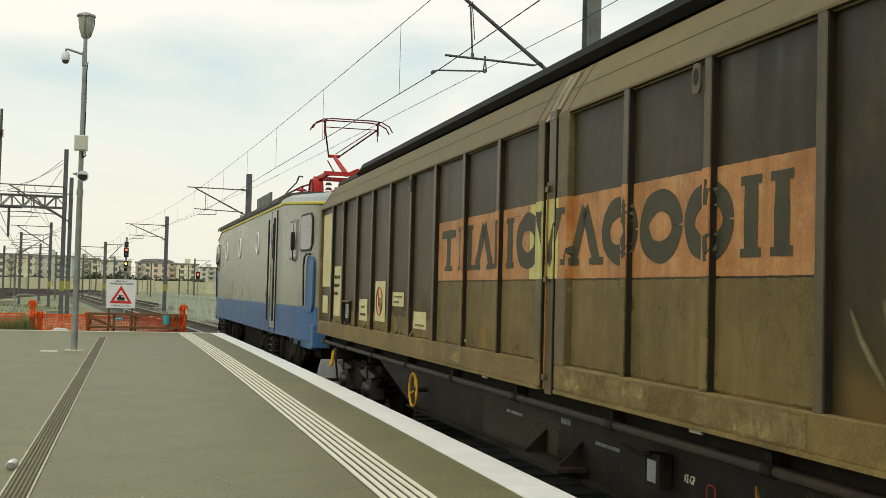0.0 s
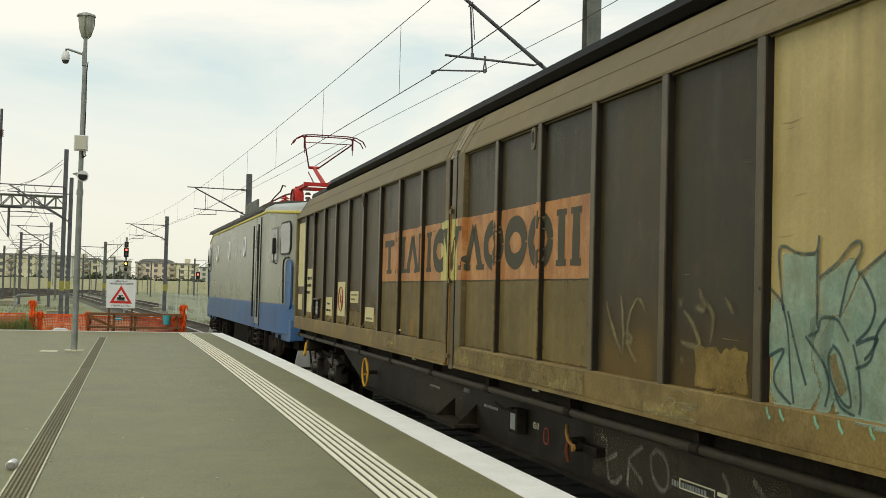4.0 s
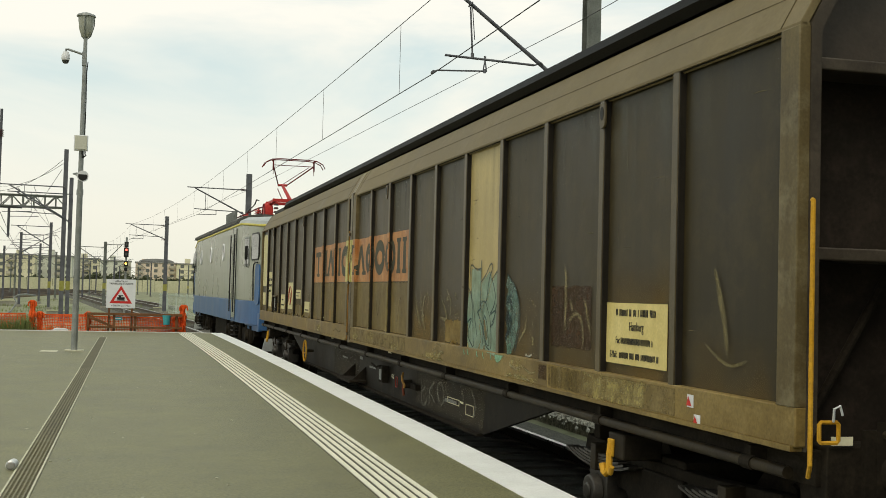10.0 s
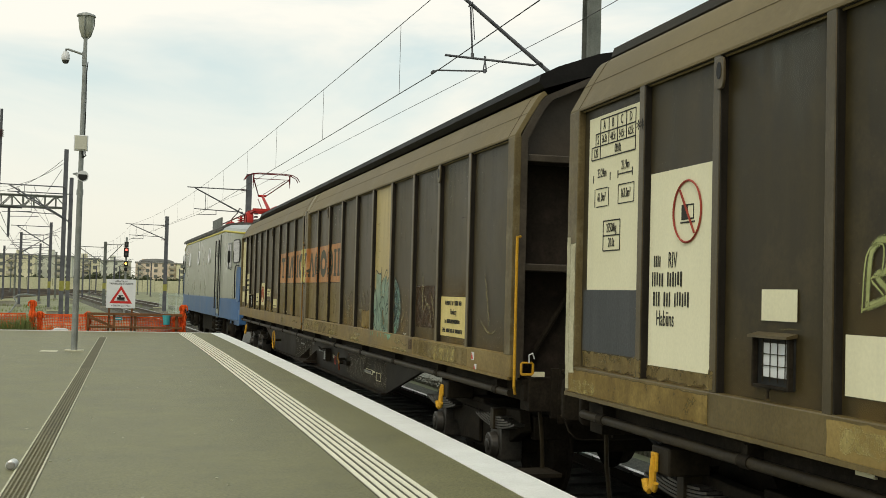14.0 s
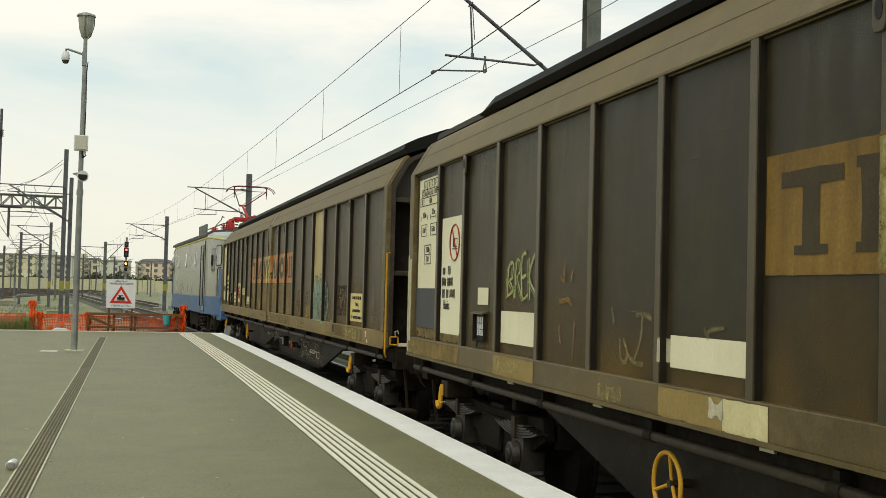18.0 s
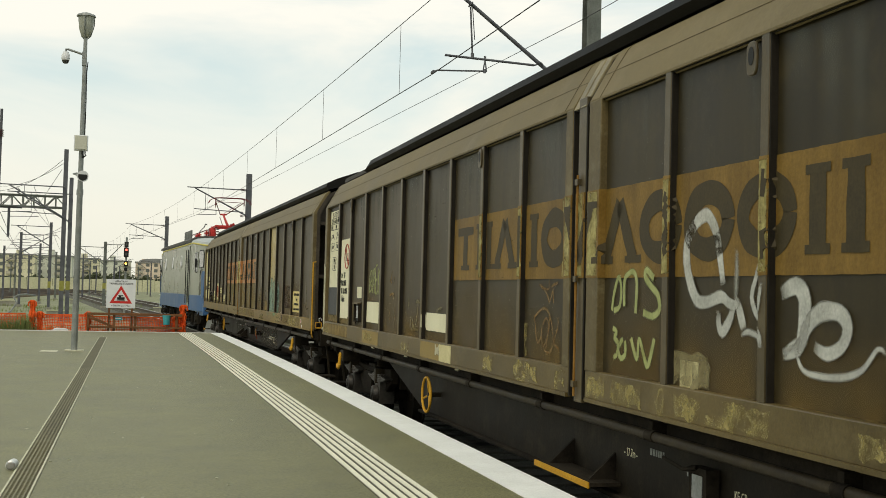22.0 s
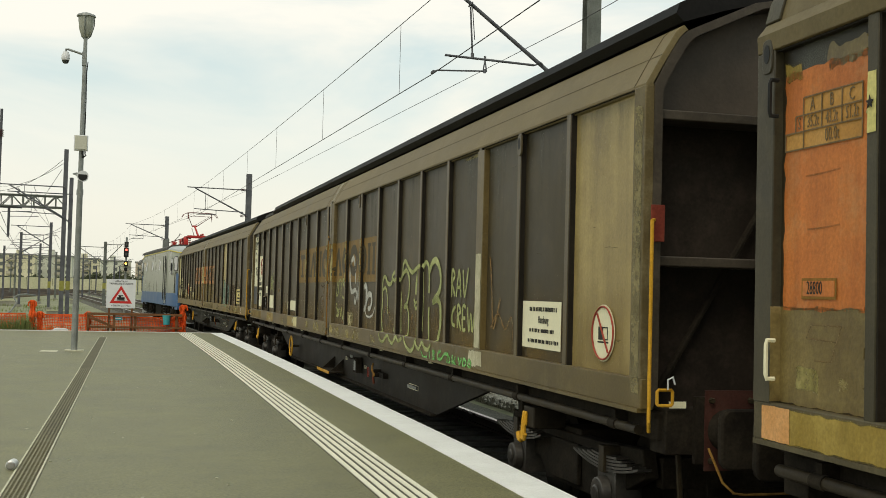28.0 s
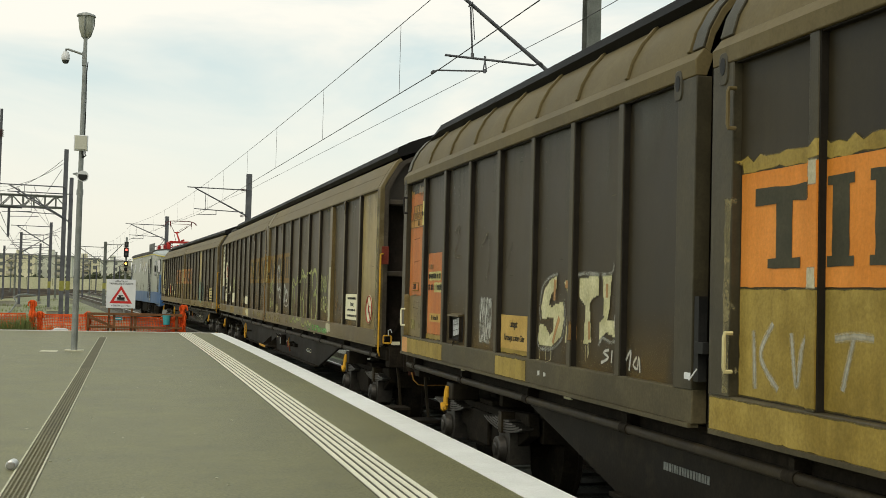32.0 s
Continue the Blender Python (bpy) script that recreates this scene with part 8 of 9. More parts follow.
no_humping(p, 1.74, 2.27, 0.182)
bars(p, 1.31, 1.42, 2.0, 0.08, seed=13)
words("RIV", 0.13, INK, p, side_at(1.56, 2.0), squeeze=0.62)
bars(p, 1.29, 1.72, 1.895, 0.1, seed=14), bars(p, 1.31, 1.8, 1.78, 0.1, seed=15)
words("Habiins", 0.13, INK, p, side_at(1.47, 1.665), squeeze=0.62)
blot(W2A, SKIN_12, 0.16, 2.15, 1.31, 1.42, SILL_OCHRE, "rust_streak", "rust-brown panel foot", 0.04, 9)
blot(W2A, SKIN_12, -0.055, 0.02, 1.14, 2.2, PALE, "peeling_edge", "", 0.004, 16, 0.02)
blot(W2A, SKIN_12, 0.005, 0.115, 1.25, 2.15, PALE, "peeling_edge", "peeling pale paint on the corner post", 0.02, 10)
plate(W2A, 2.56, 2.88, 1.69, 1.84)
holder(W2A, 2.53, 2.87, 1.37, 1.62)
plate(W2A, 3.27, 4.13, 1.39, 1.65)
plate(W2A, 6.48, 7.39, 1.4, 1.58)
blot(W2A, SKIN_12, 6.38, 6.5, 1.42, 1.56, PALE, "peeling_edge", "", 0.02, 11)
blot(W2, SKIN_12, 7.18, 7.62, 1.125, 1.29, CREAM_SIGN, "sill_patch", "pale cream sill plate", 0.012, 12)
blot(W2, SKIN_12, 0.0, 2.1, 1.125, 1.29, MUSTARD_DIM, "sill_patch", "ochre sill patch", 0.01, 15)
blot(W2, SKIN_12, 3.2, 4.23, 1.125, 1.285, OCHRE_BLOCK, "sill_patch", "ochre sill patch", 0.01, 13)
blot(W2, SKIN_12, 6.42, 7.18, 1.125, 1.29, OCHRE_BLOCK, "sill_patch", "ochre sill patch", 0.01, 14)
for u, e in ((8.66, 0.3), (9.5, 0.55), (10.42, 0.2), (11.02, 0.3), (11.42, 0.45), (12.3, 0.3), (12.9, 0.4)):
    blot(W2, SKIN_12, u, u + e, 1.14, 1.27, YELLOW_FLAKE, "paint_flake", "", 0.05, u)
banner(W2, SKIN_12, 7.5, 14.2, 1.905, 2.475, OCHRE, surface("dark_faded_letter", (0.05, 0.038, 0.018), (0.072, 0.055, 0.027), 0.5, scale=5, bump=0))
for k, (u0, u1) in enumerate(((10.4, 10.54), (10.56, 10.67), (10.79, 10.9), (10.99, 11.16))):
    blot(W2, SKIN_12, u0, u1, 1.915, 2.47, DIRTY_YELLOW, "banner_patch", "pale yellow paint worn to streaks", 0.012, 5 + k, 0.03, 0.003)
for u in RIBS_A[7:] + RIBS_B[:2]:
    blot(W2, SKIN_12, u - 0.042, u + 0.042, 1.92, 2.46, DIRTY_YELLOW, "rib_scrape", "", 0.01, u, 0.03, 0.003)
# white and lime tags behind the gap
for pts, w, mt in (([(12.76, 1.86), (12.73, 1.98), (12.68, 2.13), (12.61, 2.21), (12.55, 2.23), (12.44, 2.19), (12.35, 2.09), (12.36, 1.94), (12.46, 1.79), (12.58, 1.77), (12.74, 1.8), (12.82, 1.77), (12.89, 1.76), (12.92, 1.8)], 0.095, WHITE_SPRAY), ([(12.72, 1.73), (12.72, 1.66), (12.76, 1.62), (12.83, 1.68), (12.88, 1.76)], 0.075, WHITE_SPRAY), ([(12.91, 1.78), (12.96, 1.68), (12.98, 1.64)], 0.08, WHITE_SPRAY),
                   ([(12.89, 1.78), (12.9, 1.95), (12.89, 2.05)], 0.06, GHOST_WHITE), ([(12.95, 1.61), (13.01, 1.63), (13.09, 1.62), (13.14, 1.6)], 0.045, WHITE_SPRAY), ([(13.12, 1.98), (13.09, 1.9), (13.05, 1.8), (13.11, 1.71), (13.17, 1.73), (13.21, 1.87)], 0.05, WHITE_SPRAY), ([(13.17, 1.66), (13.2, 1.61), (13.21, 1.56)], 0.05, WHITE_SPRAY),
                   ([(13.32, 1.82), (13.41, 1.85), (13.47, 1.85), (13.52, 1.79), (13.51, 1.67), (13.47, 1.55)], 0.11, WHITE_SPRAY), ([(13.34, 1.54), (13.47, 1.57), (13.54, 1.67), (13.65, 1.74), (13.79, 1.74), (13.85, 1.68), (13.81, 1.6), (13.7, 1.56), (13.6, 1.59)], 0.095, WHITE_SPRAY), ([(13.45, 1.57), (13.51, 1.48), (13.66, 1.46), (13.83, 1.47), (13.96, 1.51), (14.06, 1.6), (14.12, 1.58)], 0.045, WHITE_SPRAY), ([(13.34, 1.54), (13.42, 1.58), (13.5, 1.62)], 0.05, WHITE_SPRAY),
                   ([(11.32, 1.7), (11.35, 1.81), (11.42, 1.91), (11.46, 1.83), (11.44, 1.73), (11.35, 1.7)], 0.05, LIME), ([(11.51, 1.73), (11.51, 1.89), (11.57, 1.93), (11.64, 1.94), (11.69, 1.88), (11.68, 1.69)], 0.052, LIME), ([(11.93, 1.9), (11.83, 1.95), (11.81, 1.91), (11.9, 1.85), (11.99, 1.8), (12.01, 1.72), (11.92, 1.68), (11.79, 1.7)], 0.058, LIME),
                   ([(11.34, 1.59), (11.4, 1.57), (11.37, 1.53), (11.43, 1.5), (11.41, 1.43), (11.36, 1.41)], 0.05, LIME), ([(11.5, 1.53), (11.43, 1.47), (11.47, 1.41), (11.54, 1.44), (11.53, 1.52)], 0.05, LIME), ([(11.62, 1.54), (11.71, 1.42), (11.74, 1.54), (11.82, 1.43), (11.87, 1.39), (11.95, 1.55)], 0.052, LIME)):
    stroke(W2B, SKIN_12, pts, w, mt, "graffiti_tag", taper=mt is not LIME)
blot(W2B, SKIN_12, 12.28, 12.5, 1.305, 1.45, CREAM_SIGN, "marking_panel", "small cream square on the panel foot", 0.004, 22)
blot(W2B, SKIN_12, 12.2, 12.62, 1.305, 1.5, CHALK, "paint_flake", "", 0.05, 23)
# big lime throw-up
for pts, w in (([(14.55, 1.3), (14.47, 1.42), (14.48, 1.73), (14.48, 1.9), (14.55, 1.96), (14.64, 1.95), (14.74, 1.89), (14.87, 1.87), (14.97, 1.9), (15.0, 1.97), (15.12, 2.01), (15.21, 1.94)], 0.065),
               ([(14.49, 1.8), (14.63, 1.83), (14.74, 1.74), (14.77, 1.52)], 0.05), ([(15.02, 1.93), (15.14, 1.9), (15.22, 1.81), (15.21, 1.55), (15.12, 1.33)], 0.055),
               ([(15.2, 1.93), (15.33, 1.925), (15.43, 1.93), (15.5, 1.98), (15.52, 2.07), (15.58, 2.12), (15.66, 2.12), (15.77, 2.06), (15.95, 2.0), (16.1, 2.03), (16.29, 2.08)], 0.065),
               ([(15.42, 1.92), (15.56, 2.0), (15.71, 2.02), (15.82, 1.94), (15.83, 1.79), (15.75, 1.67), (15.62, 1.62), (15.76, 1.62), (15.84, 1.53), (15.84, 1.37), (15.8, 1.29)], 0.065), ([(15.49, 1.79), (15.47, 1.61), (15.5, 1.32)], 0.05),
               ([(16.19, 1.97), (16.16, 1.89), (16.15, 1.76)], 0.085), ([(16.06, 1.71), (16.14, 1.67), (16.24, 1.7), (16.21, 1.63), (16.15, 1.61), (16.09, 1.66)], 0.05),
               ([(16.34, 2.07), (16.33, 1.82), (16.33, 1.52), (16.34, 1.28)], 0.065), ([(16.46, 2.0), (16.47, 1.73), (16.47, 1.5), (16.45, 1.38)], 0.04),
               ([(16.34, 2.05), (16.45, 2.06), (16.56, 2.1), (16.66, 2.05), (16.7, 1.92), (16.7, 1.78)], 0.07), ([(16.71, 2.01), (16.81, 2.09), (16.95, 2.11), (17.09, 2.03), (17.15, 1.9), (17.08, 1.79), (16.86, 1.69), (17.03, 1.72), (17.15, 1.65), (17.17, 1.47), (17.08, 1.31)], 0.085),
               ([(16.71, 1.64), (16.71, 1.47), (16.74, 1.3)], 0.07), ([(14.5, 1.29), (14.6, 1.21), (14.77, 1.2), (14.98, 1.28), (15.1, 1.23), (15.26, 1.2), (15.42, 1.28), (15.55, 1.24), (15.72, 1.28)], 0.06),
               ([(15.81, 1.28), (15.93, 1.2), (16.13, 1.16), (16.27, 1.2), (16.33, 1.27), (16.4, 1.22), (16.5, 1.2), (16.62, 1.27), (16.72, 1.23), (16.87, 1.21), (16.98, 1.27)], 0.06)):
    stroke(W2B, SKIN_12, pts, w, LIME)
for pts in ([(16.6, 1.19), (16.7, 1.13), (16.85, 1.14)], [(16.92, 1.22), (16.98, 1.12)], [(17.05, 1.21), (17.14, 1.2), (17.08, 1.17), (17.15, 1.14), (17.05, 1.12)], [(17.38, 1.22), (17.28, 1.2), (17.28, 1.15), (17.4, 1.15), (17.5, 1.2), (17.65, 1.21)], [(17.62, 1.2), (17.62, 1.12), (17.72, 1.15), (17.66, 1.2)], [(17.8, 1.21), (17.8, 1.12), (17.9, 1.2)], [(17.82, 1.16), (17.92, 1.12)], [(17.98, 1.2), (18.03, 1.16), (18.02, 1.12), (18.1, 1.2)], [(18.18, 1.2), (18.13, 1.15), (18.2, 1.13), (18.25, 1.17), (18.18, 1.2)], [(18.34, 1.2), (18.3, 1.15), (18.37, 1.13), (18.4, 1.17), (18.34, 1.2)]):
    stroke(W2B, SKIN_12, pts, 0.045, GREEN, "graffiti_tag")
for pts in ([(17.56, 1.75), (17.56, 2.0), (17.66, 1.95), (17.57, 1.88), (17.68, 1.76)], [(17.72, 1.75), (17.8, 2.0), (17.88, 1.75)], [(17.74, 1.84), (17.87, 1.84)], [(17.93, 2.0), (18.0, 1.76), (18.1, 2.02)],
            [(17.7, 1.66), (17.6, 1.6), (17.6, 1.5), (17.7, 1.48)], [(17.78, 1.46), (17.78, 1.67), (17.88, 1.62), (17.8, 1.57), (17.9, 1.45)], [(18.04, 1.66), (17.95, 1.66), (17.95, 1.46), (18.05, 1.46)], [(17.95, 1.56), (18.04, 1.56)], [(18.1, 1.66), (18.16, 1.45), (18.21, 1.6), (18.27, 1.45), (18.34, 1.66)]):
    stroke(W2B, SKIN_12, pts, 0.052, LIME, "graffiti_tag")
for pts in ([(3.42, 1.76), (3.45, 2.0), (3.56, 2.04), (3.55, 1.92), (3.48, 1.9), (3.57, 1.82), (3.42, 1.77)], [(3.62, 1.76), (3.65, 2.04), (3.73, 2.05), (3.76, 1.98), (3.68, 1.92), (3.79, 1.78)], [(3.89, 2.11), (3.79, 2.07), (3.81, 1.77), (3.95, 1.79)], [(3.8, 1.92), (3.9, 1.94)], [(3.96, 2.07), (3.99, 1.75)], [(4.09, 2.1), (3.98, 1.92), (4.18, 1.77)]):
    stroke(W2A, SKIN_12, pts, 0.045, LIME, "graffiti_tag")
    stroke(W2A, SKIN_12, [(u - 0.035, z - 0.015) for u, z in pts], 0.016, LIME, "graffiti_tag")
for pts, w, mt in (([(4.77, 2.03), (4.74, 1.95), (4.75, 1.89), (4.65, 1.93)], 0.04, RUST_LINE), ([(4.91, 1.96), (4.87, 1.88)], 0.04, RUST_LINE), ([(4.65, 1.74), (4.84, 1.76), (4.9, 1.72)], 0.05, RUST_LINE), ([(4.65, 1.57), (4.69, 1.45)], 0.04, RUST_LINE), ([(4.96, 1.61), (4.95, 1.48), (4.92, 1.35)], 0.035, RUST_LINE),
                   ([(5.76, 1.53), (5.78, 1.41), (5.86, 1.39), (5.87, 1.46), (5.81, 1.53)], 0.04, CHALK), ([(5.87, 1.45), (5.97, 1.4), (6.11, 1.39)], 0.04, CHALK), ([(6.0, 1.68), (6.09, 1.69), (6.22, 1.66)], 0.05, CHALK), ([(6.09, 1.68), (6.07, 1.54), (5.98, 1.41)], 0.035, CHALK), ([(5.62, 1.72), (5.66, 1.62)], 0.05, GHOST), ([(6.88, 1.63), (6.93, 1.58), (6.94, 1.62), (7.1, 1.64)], 0.035, CHALK),
                   ([(9.94, 1.86), (10.00, 1.85), (10.09, 1.81), (10.15, 1.75), (10.17, 1.74), (10.22, 1.81), (10.25, 1.83)], 0.03, RUST_LINE), ([(10.15, 1.90), (10.16, 1.85), (10.12, 1.83), (9.99, 1.84)], 0.03, RUST_LINE), ([(10.20, 1.85), (10.34, 1.88)], 0.03, RUST_LINE), ([(10.24, 1.83), (10.25, 1.73)], 0.03, RUST_LINE), ([(9.83, 1.64), (9.86, 1.58), (9.89, 1.49), (9.94, 1.43), (10.00, 1.49)], 0.03, RUST_LINE), ([(9.83, 1.61), (9.96, 1.67), (10.08, 1.69), (10.18, 1.64), (10.24, 1.54), (10.26, 1.46), (10.22, 1.39), (10.15, 1.37), (10.06, 1.40), (10.01, 1.48), (10.03, 1.56), (10.10, 1.62), (10.15, 1.59), (10.15, 1.51), (10.11, 1.40)], 0.03, RUST_LINE), ([(10.04, 1.40), (10.13, 1.47), (10.18, 1.58), (10.17, 1.63)], 0.03, RUST_LINE), ([(10.35, 1.63), (10.35, 1.56), (10.27, 1.45), (10.35, 1.42), (10.38, 1.39)], 0.03, RUST_LINE),
                   ([(14.5, 1.42), (14.7, 1.6), (14.95, 1.45)], 0.03, RUST_LINE), ([(15.6, 1.7), (15.65, 1.4)], 0.03, RUST_LINE), ([(15.95, 1.38), (16.0, 1.55), (16.08, 1.38)], 0.03, RUST_LINE), ([(18.75, 2.1), (18.82, 1.8), (18.88, 1.5), (19.05, 1.75)], 0.05, RUST_LINE), ([(18.8, 1.5), (19.0, 1.62), (19.2, 1.5), (19.35, 1.6), (19.4, 1.42)], 0.03, RUST_LINE)):
    stroke(W2, SKIN_12, pts, w, mt, "faint_scrawl")
post = part("replacement_rib", Shape().box(SIDE - 0.004, SIDE + 0.06, BL / 2 - 18.65, BL / 2 - 18.455, 1.303, 3.036), SILL_BROWN, W2B, "wide brown replacement rib", bevel=0.005)
SKIN_POST = (SKIN_12[0], SKIN_12[1] + [(18.455, 18.65)])
blot(post, SKIN_POST, 18.47, 18.635, 1.31, 2.14, PALE, "peeling_paint", "peeling white paint", 0.012, 31, 0.03)
blot(W2B, SKIN_12, 18.3, 18.7, 1.15, 1.29, PALE, "paint_flake", "", 0.05, 33)
p = plate(W2B, 19.63, 20.46, 1.385, 1.74, IVORY, "ivory owner's notice plate")
words("Hamburg", 0.08, INK, p, side_at(20.1, 1.6), squeeze=0.75)
bars(p, 19.8, 20.4, 1.68, 0.038, seed=16), bars(p, 19.8, 20.35, 1.52, 0.034, seed=17), bars(p, 19.77, 20.44, 1.44, 0.034, seed=18)
p = part("round_sign", Shape().rod((SIDE + REC - 0.004, BL / 2 - 21.23, 1.55), (SIDE + REC - 0.006, BL / 2 - 21.23, 1.55), 0.185, 0.185, 36), IVORY, W2B, "round white shunting sign")
no_humping(p, 21.23, 1.55, 0.182)
blot(W2, SKIN_12, 21.76, 21.88, 1.2, 2.95, CHALK, "worn_corner", "worn pale corner post", 0.03, 34)
blot(W2, SKIN_12, 17.9, 18.65, 3.0, 3.04, CHALK, "paint_flake", "", 0.02, 35)

# third wagon
blot(W3A, SKIN_3, 0.16, 0.9, 1.31, 1.76, BROWN_MUSTARD, "faded_band", "brown mustard panel foot with stains", 0.015, 41, 0.04)
blot(W3A, SKIN_3, 0.19, 0.34, 2.81, 2.9, MUSTARD, "faded_band", "", 0.04, 40, 0.03)
blot(W3A, SKIN_3, 0.55, 0.9, 2.83, 2.92, BROWN_MUSTARD, "faded_band", "", 0.05, 39, 0.02)
blot(W3A, SKIN_3, 0.19, 0.9, 1.745, 2.86, W3_ORANGE, "orange_patch", "faded orange load panel", 0.02, 42)
blot(W3A, SKIN_3, 0.355, 0.82, 2.57, 2.725, TABLE_ORANGE, "number_patch", "paler orange table ground", 0.004, 143, 0.03, 0.002)
blot(W3A, SKIN_3, 0.205, 0.818, 2.49, 2.57, TABLE_ORANGE, "number_patch", "", 0.004, 144, 0.03, 0.002)
for k, ch in enumerate(("A", "B", "C")):
    words(ch, 0.085, FADED_INK, W3A, side_at(0.43 + k * 0.155, 2.684), squeeze=0.75)
for u, ch in ((0.32, "S"), (0.435, "35.2t"), (0.587, "43.2t"), (0.742, "51.2t")):
    words(ch, 0.08, FADED_INK, W3A, side_at(u, 2.607), squeeze=0.6)
words("00.0t", 0.085, FADED_INK, W3A, side_at(0.59, 2.53), squeeze=0.65)
for z, u0, u1 in ((2.726, 0.355, 0.82), (2.645, 0.29, 0.82), (2.57, 0.2, 0.818), (2.49, 0.2, 0.816)):
    decal("table_rule", W3A, u0, u1, z - 0.0035, z + 0.0035, FADED_INK, -0.007)
for u, z0, z1 in ((0.355, 2.645, 2.726), (0.508, 2.57, 2.726), (0.667, 2.57, 2.726), (0.82, 2.49, 2.726), (0.29, 2.57, 2.645), (0.358, 2.49, 2.645), (0.202, 2.49, 2.57)):
    decal("table_rule", W3A, u - 0.0035, u + 0.0035, z0, z1, FADED_INK, -0.0075)
for u0, u1, z0, z1 in ((0.38, 0.66, 2.36, 2.368), (0.4, 0.66, 2.115, 2.12)):
    stroke(W3A, SKIN_3, [(u0, z0), ((u0 + u1) / 2, z0 + 0.002), (u1, z0 + 0.01)], 0.012, GHOST_INK, "ghost_rule", lift=0.005)
decal("number_frame", W3A, 0.36, 0.64, 1.797, 1.892, RUST, -0.0065, "rusty number frame")
decal("number_field", W3A, 0.372, 0.628, 1.81, 1.88, W3_ORANGE, -0.0085)
words("28800", 0.085, INK, W3A, side_at(0.47, 1.845, 0.004), squeeze=0.6)
blot(W3A, SKIN_3, 0.315, 0.505, 1.38, 1.49, DIRTY_YELLOW, "paint_flake", "worn yellow sticker remains", 0.03, 145, 0.02, 0.003)
blot(W3A, SKIN_3, 0.66, 0.74, 1.4, 1.46, YELLOW_FLAKE, "paint_flake", "", 0.03, 146, 0.02, 0.003)
for ua, za, ub, zb in ((0.4, 1.62, 0.44, 1.68), (0.44, 1.68, 0.68, 1.68), (0.68, 1.68, 0.64, 1.6), (0.4, 1.62, 0.64, 1.61), (0.47, 1.52, 0.6, 1.52), (0.6, 1.52, 0.64, 1.6)):
    stroke(W3A, SKIN_3, [(ua, za), ((ua + ub) / 2, (za + zb) / 2), (ub, zb)], 0.008, GHOST_INK, "ghost_rule")
blot(W3A, SKIN_3, 0.9, 0.972, 2.49, 2.745, YELLOW_PATCH, "rib_strip", "pale yellow strip on the rib", 0.003, 40, 0.02, 0.002)
part("star_mark", Shape().prism([(BL / 2 - 0.936 + (0.03 if k % 2 else 0.012) * math.sin(radians(36 * k)), 2.615 - (0.03 if k % 2 else 0.012) * math.cos(radians(36 * k))) for k in range(10)], "x", SIDE - 0.01, SIDE - 0.007), INK, W3A, "small dark star mark")
blot(W3A, SKIN_3, 1.05, 1.74, 1.36, 2.19, W3_ORANGE, "orange_patch", "faded orange number panel", 0.008, 44)
blot(W3A, SKIN_3, 1.0, 1.75, 1.31, 1.37, MUSTARD, "faded_band", "", 0.01, 45)
blot(W3A, SKIN_3, 1.1, 1.6, 1.91, 2.0, YELLOW_PATCH, "number_patch", "", 0.008, 46, 0.03, 0.003)
blot(W3A, SKIN_3, 1.32, 1.74, 1.79, 1.89, YELLOW_PATCH, "number_patch", "", 0.008, 47, 0.03, 0.003)
bars(W3A, 1.1, 1.6, 1.955, 0.06, INK, seed=47), bars(W3A, 1.1, 1.73, 1.84, 0.07, INK, seed=48), bars(W3A, 1.12, 1.3, 2.05, 0.06, FADED_INK, seed=49)
plate(W3A, 1.16, 1.6, 1.49, 1.575, OCHRE_SIGN)
words("Bf. Maschen Rbf", 0.07, INK, W3A, side_at(1.38, 1.532), squeeze=0.6)
holder(W3A, 2.08, 2.45, 1.34, 1.58, 7)
blot(W3A, SKIN_3, 2.98, 3.36, 1.4, 1.76, TORN, "torn_label", "torn remains of a white paper label", 0.02, 51, 0.03)
blot(W3A, SKIN_3, 3.0, 3.34, 1.7, 1.75, TORN, "torn_label", "", 0.01, 52, 0.02, 0.0025)
blot(W3A, SKIN_3, 3.0, 3.3, 1.36, 1.44, TORN, "torn_label", "", 0.03, 53, 0.03, 0.0025)
p = plate(W3A, 3.64, 4.36, 1.35, 1.62, OCHRE_SIGN, "ochre freight notice plate")
words("Ladegut:", 0.085, INK, p, side_at(3.98, 1.55), squeeze=0.7)
words("Kartonagen u. andere G\u00fcter", 0.075, INK, p, side_at(4.0, 1.44), squeeze=0.6)
blot(W3, SKIN_3, 3.62, 4.42, 1.125, 1.29, MUSTARD, "sill_patch", "mustard sill patch", 0.01, 52)
blot(W3A, SKIN_3, 3.63, 4.4, 1.31, 1.4, MUSTARD, "faded_band", "mustard stain below the plate", 0.015, 59)
blot(W3, SKIN_3, 0.1, 1.86, 1.125, 1.29, MUSTARD, "sill_patch", "mustard sill patch", 0.012, 53)
blot(W3, SKIN_3, 0.09, 0.34, 1.13, 1.29, W3_PEACH, "sill_patch", "bright orange sill corner", 0.006, 54, 0.03, 0.003)
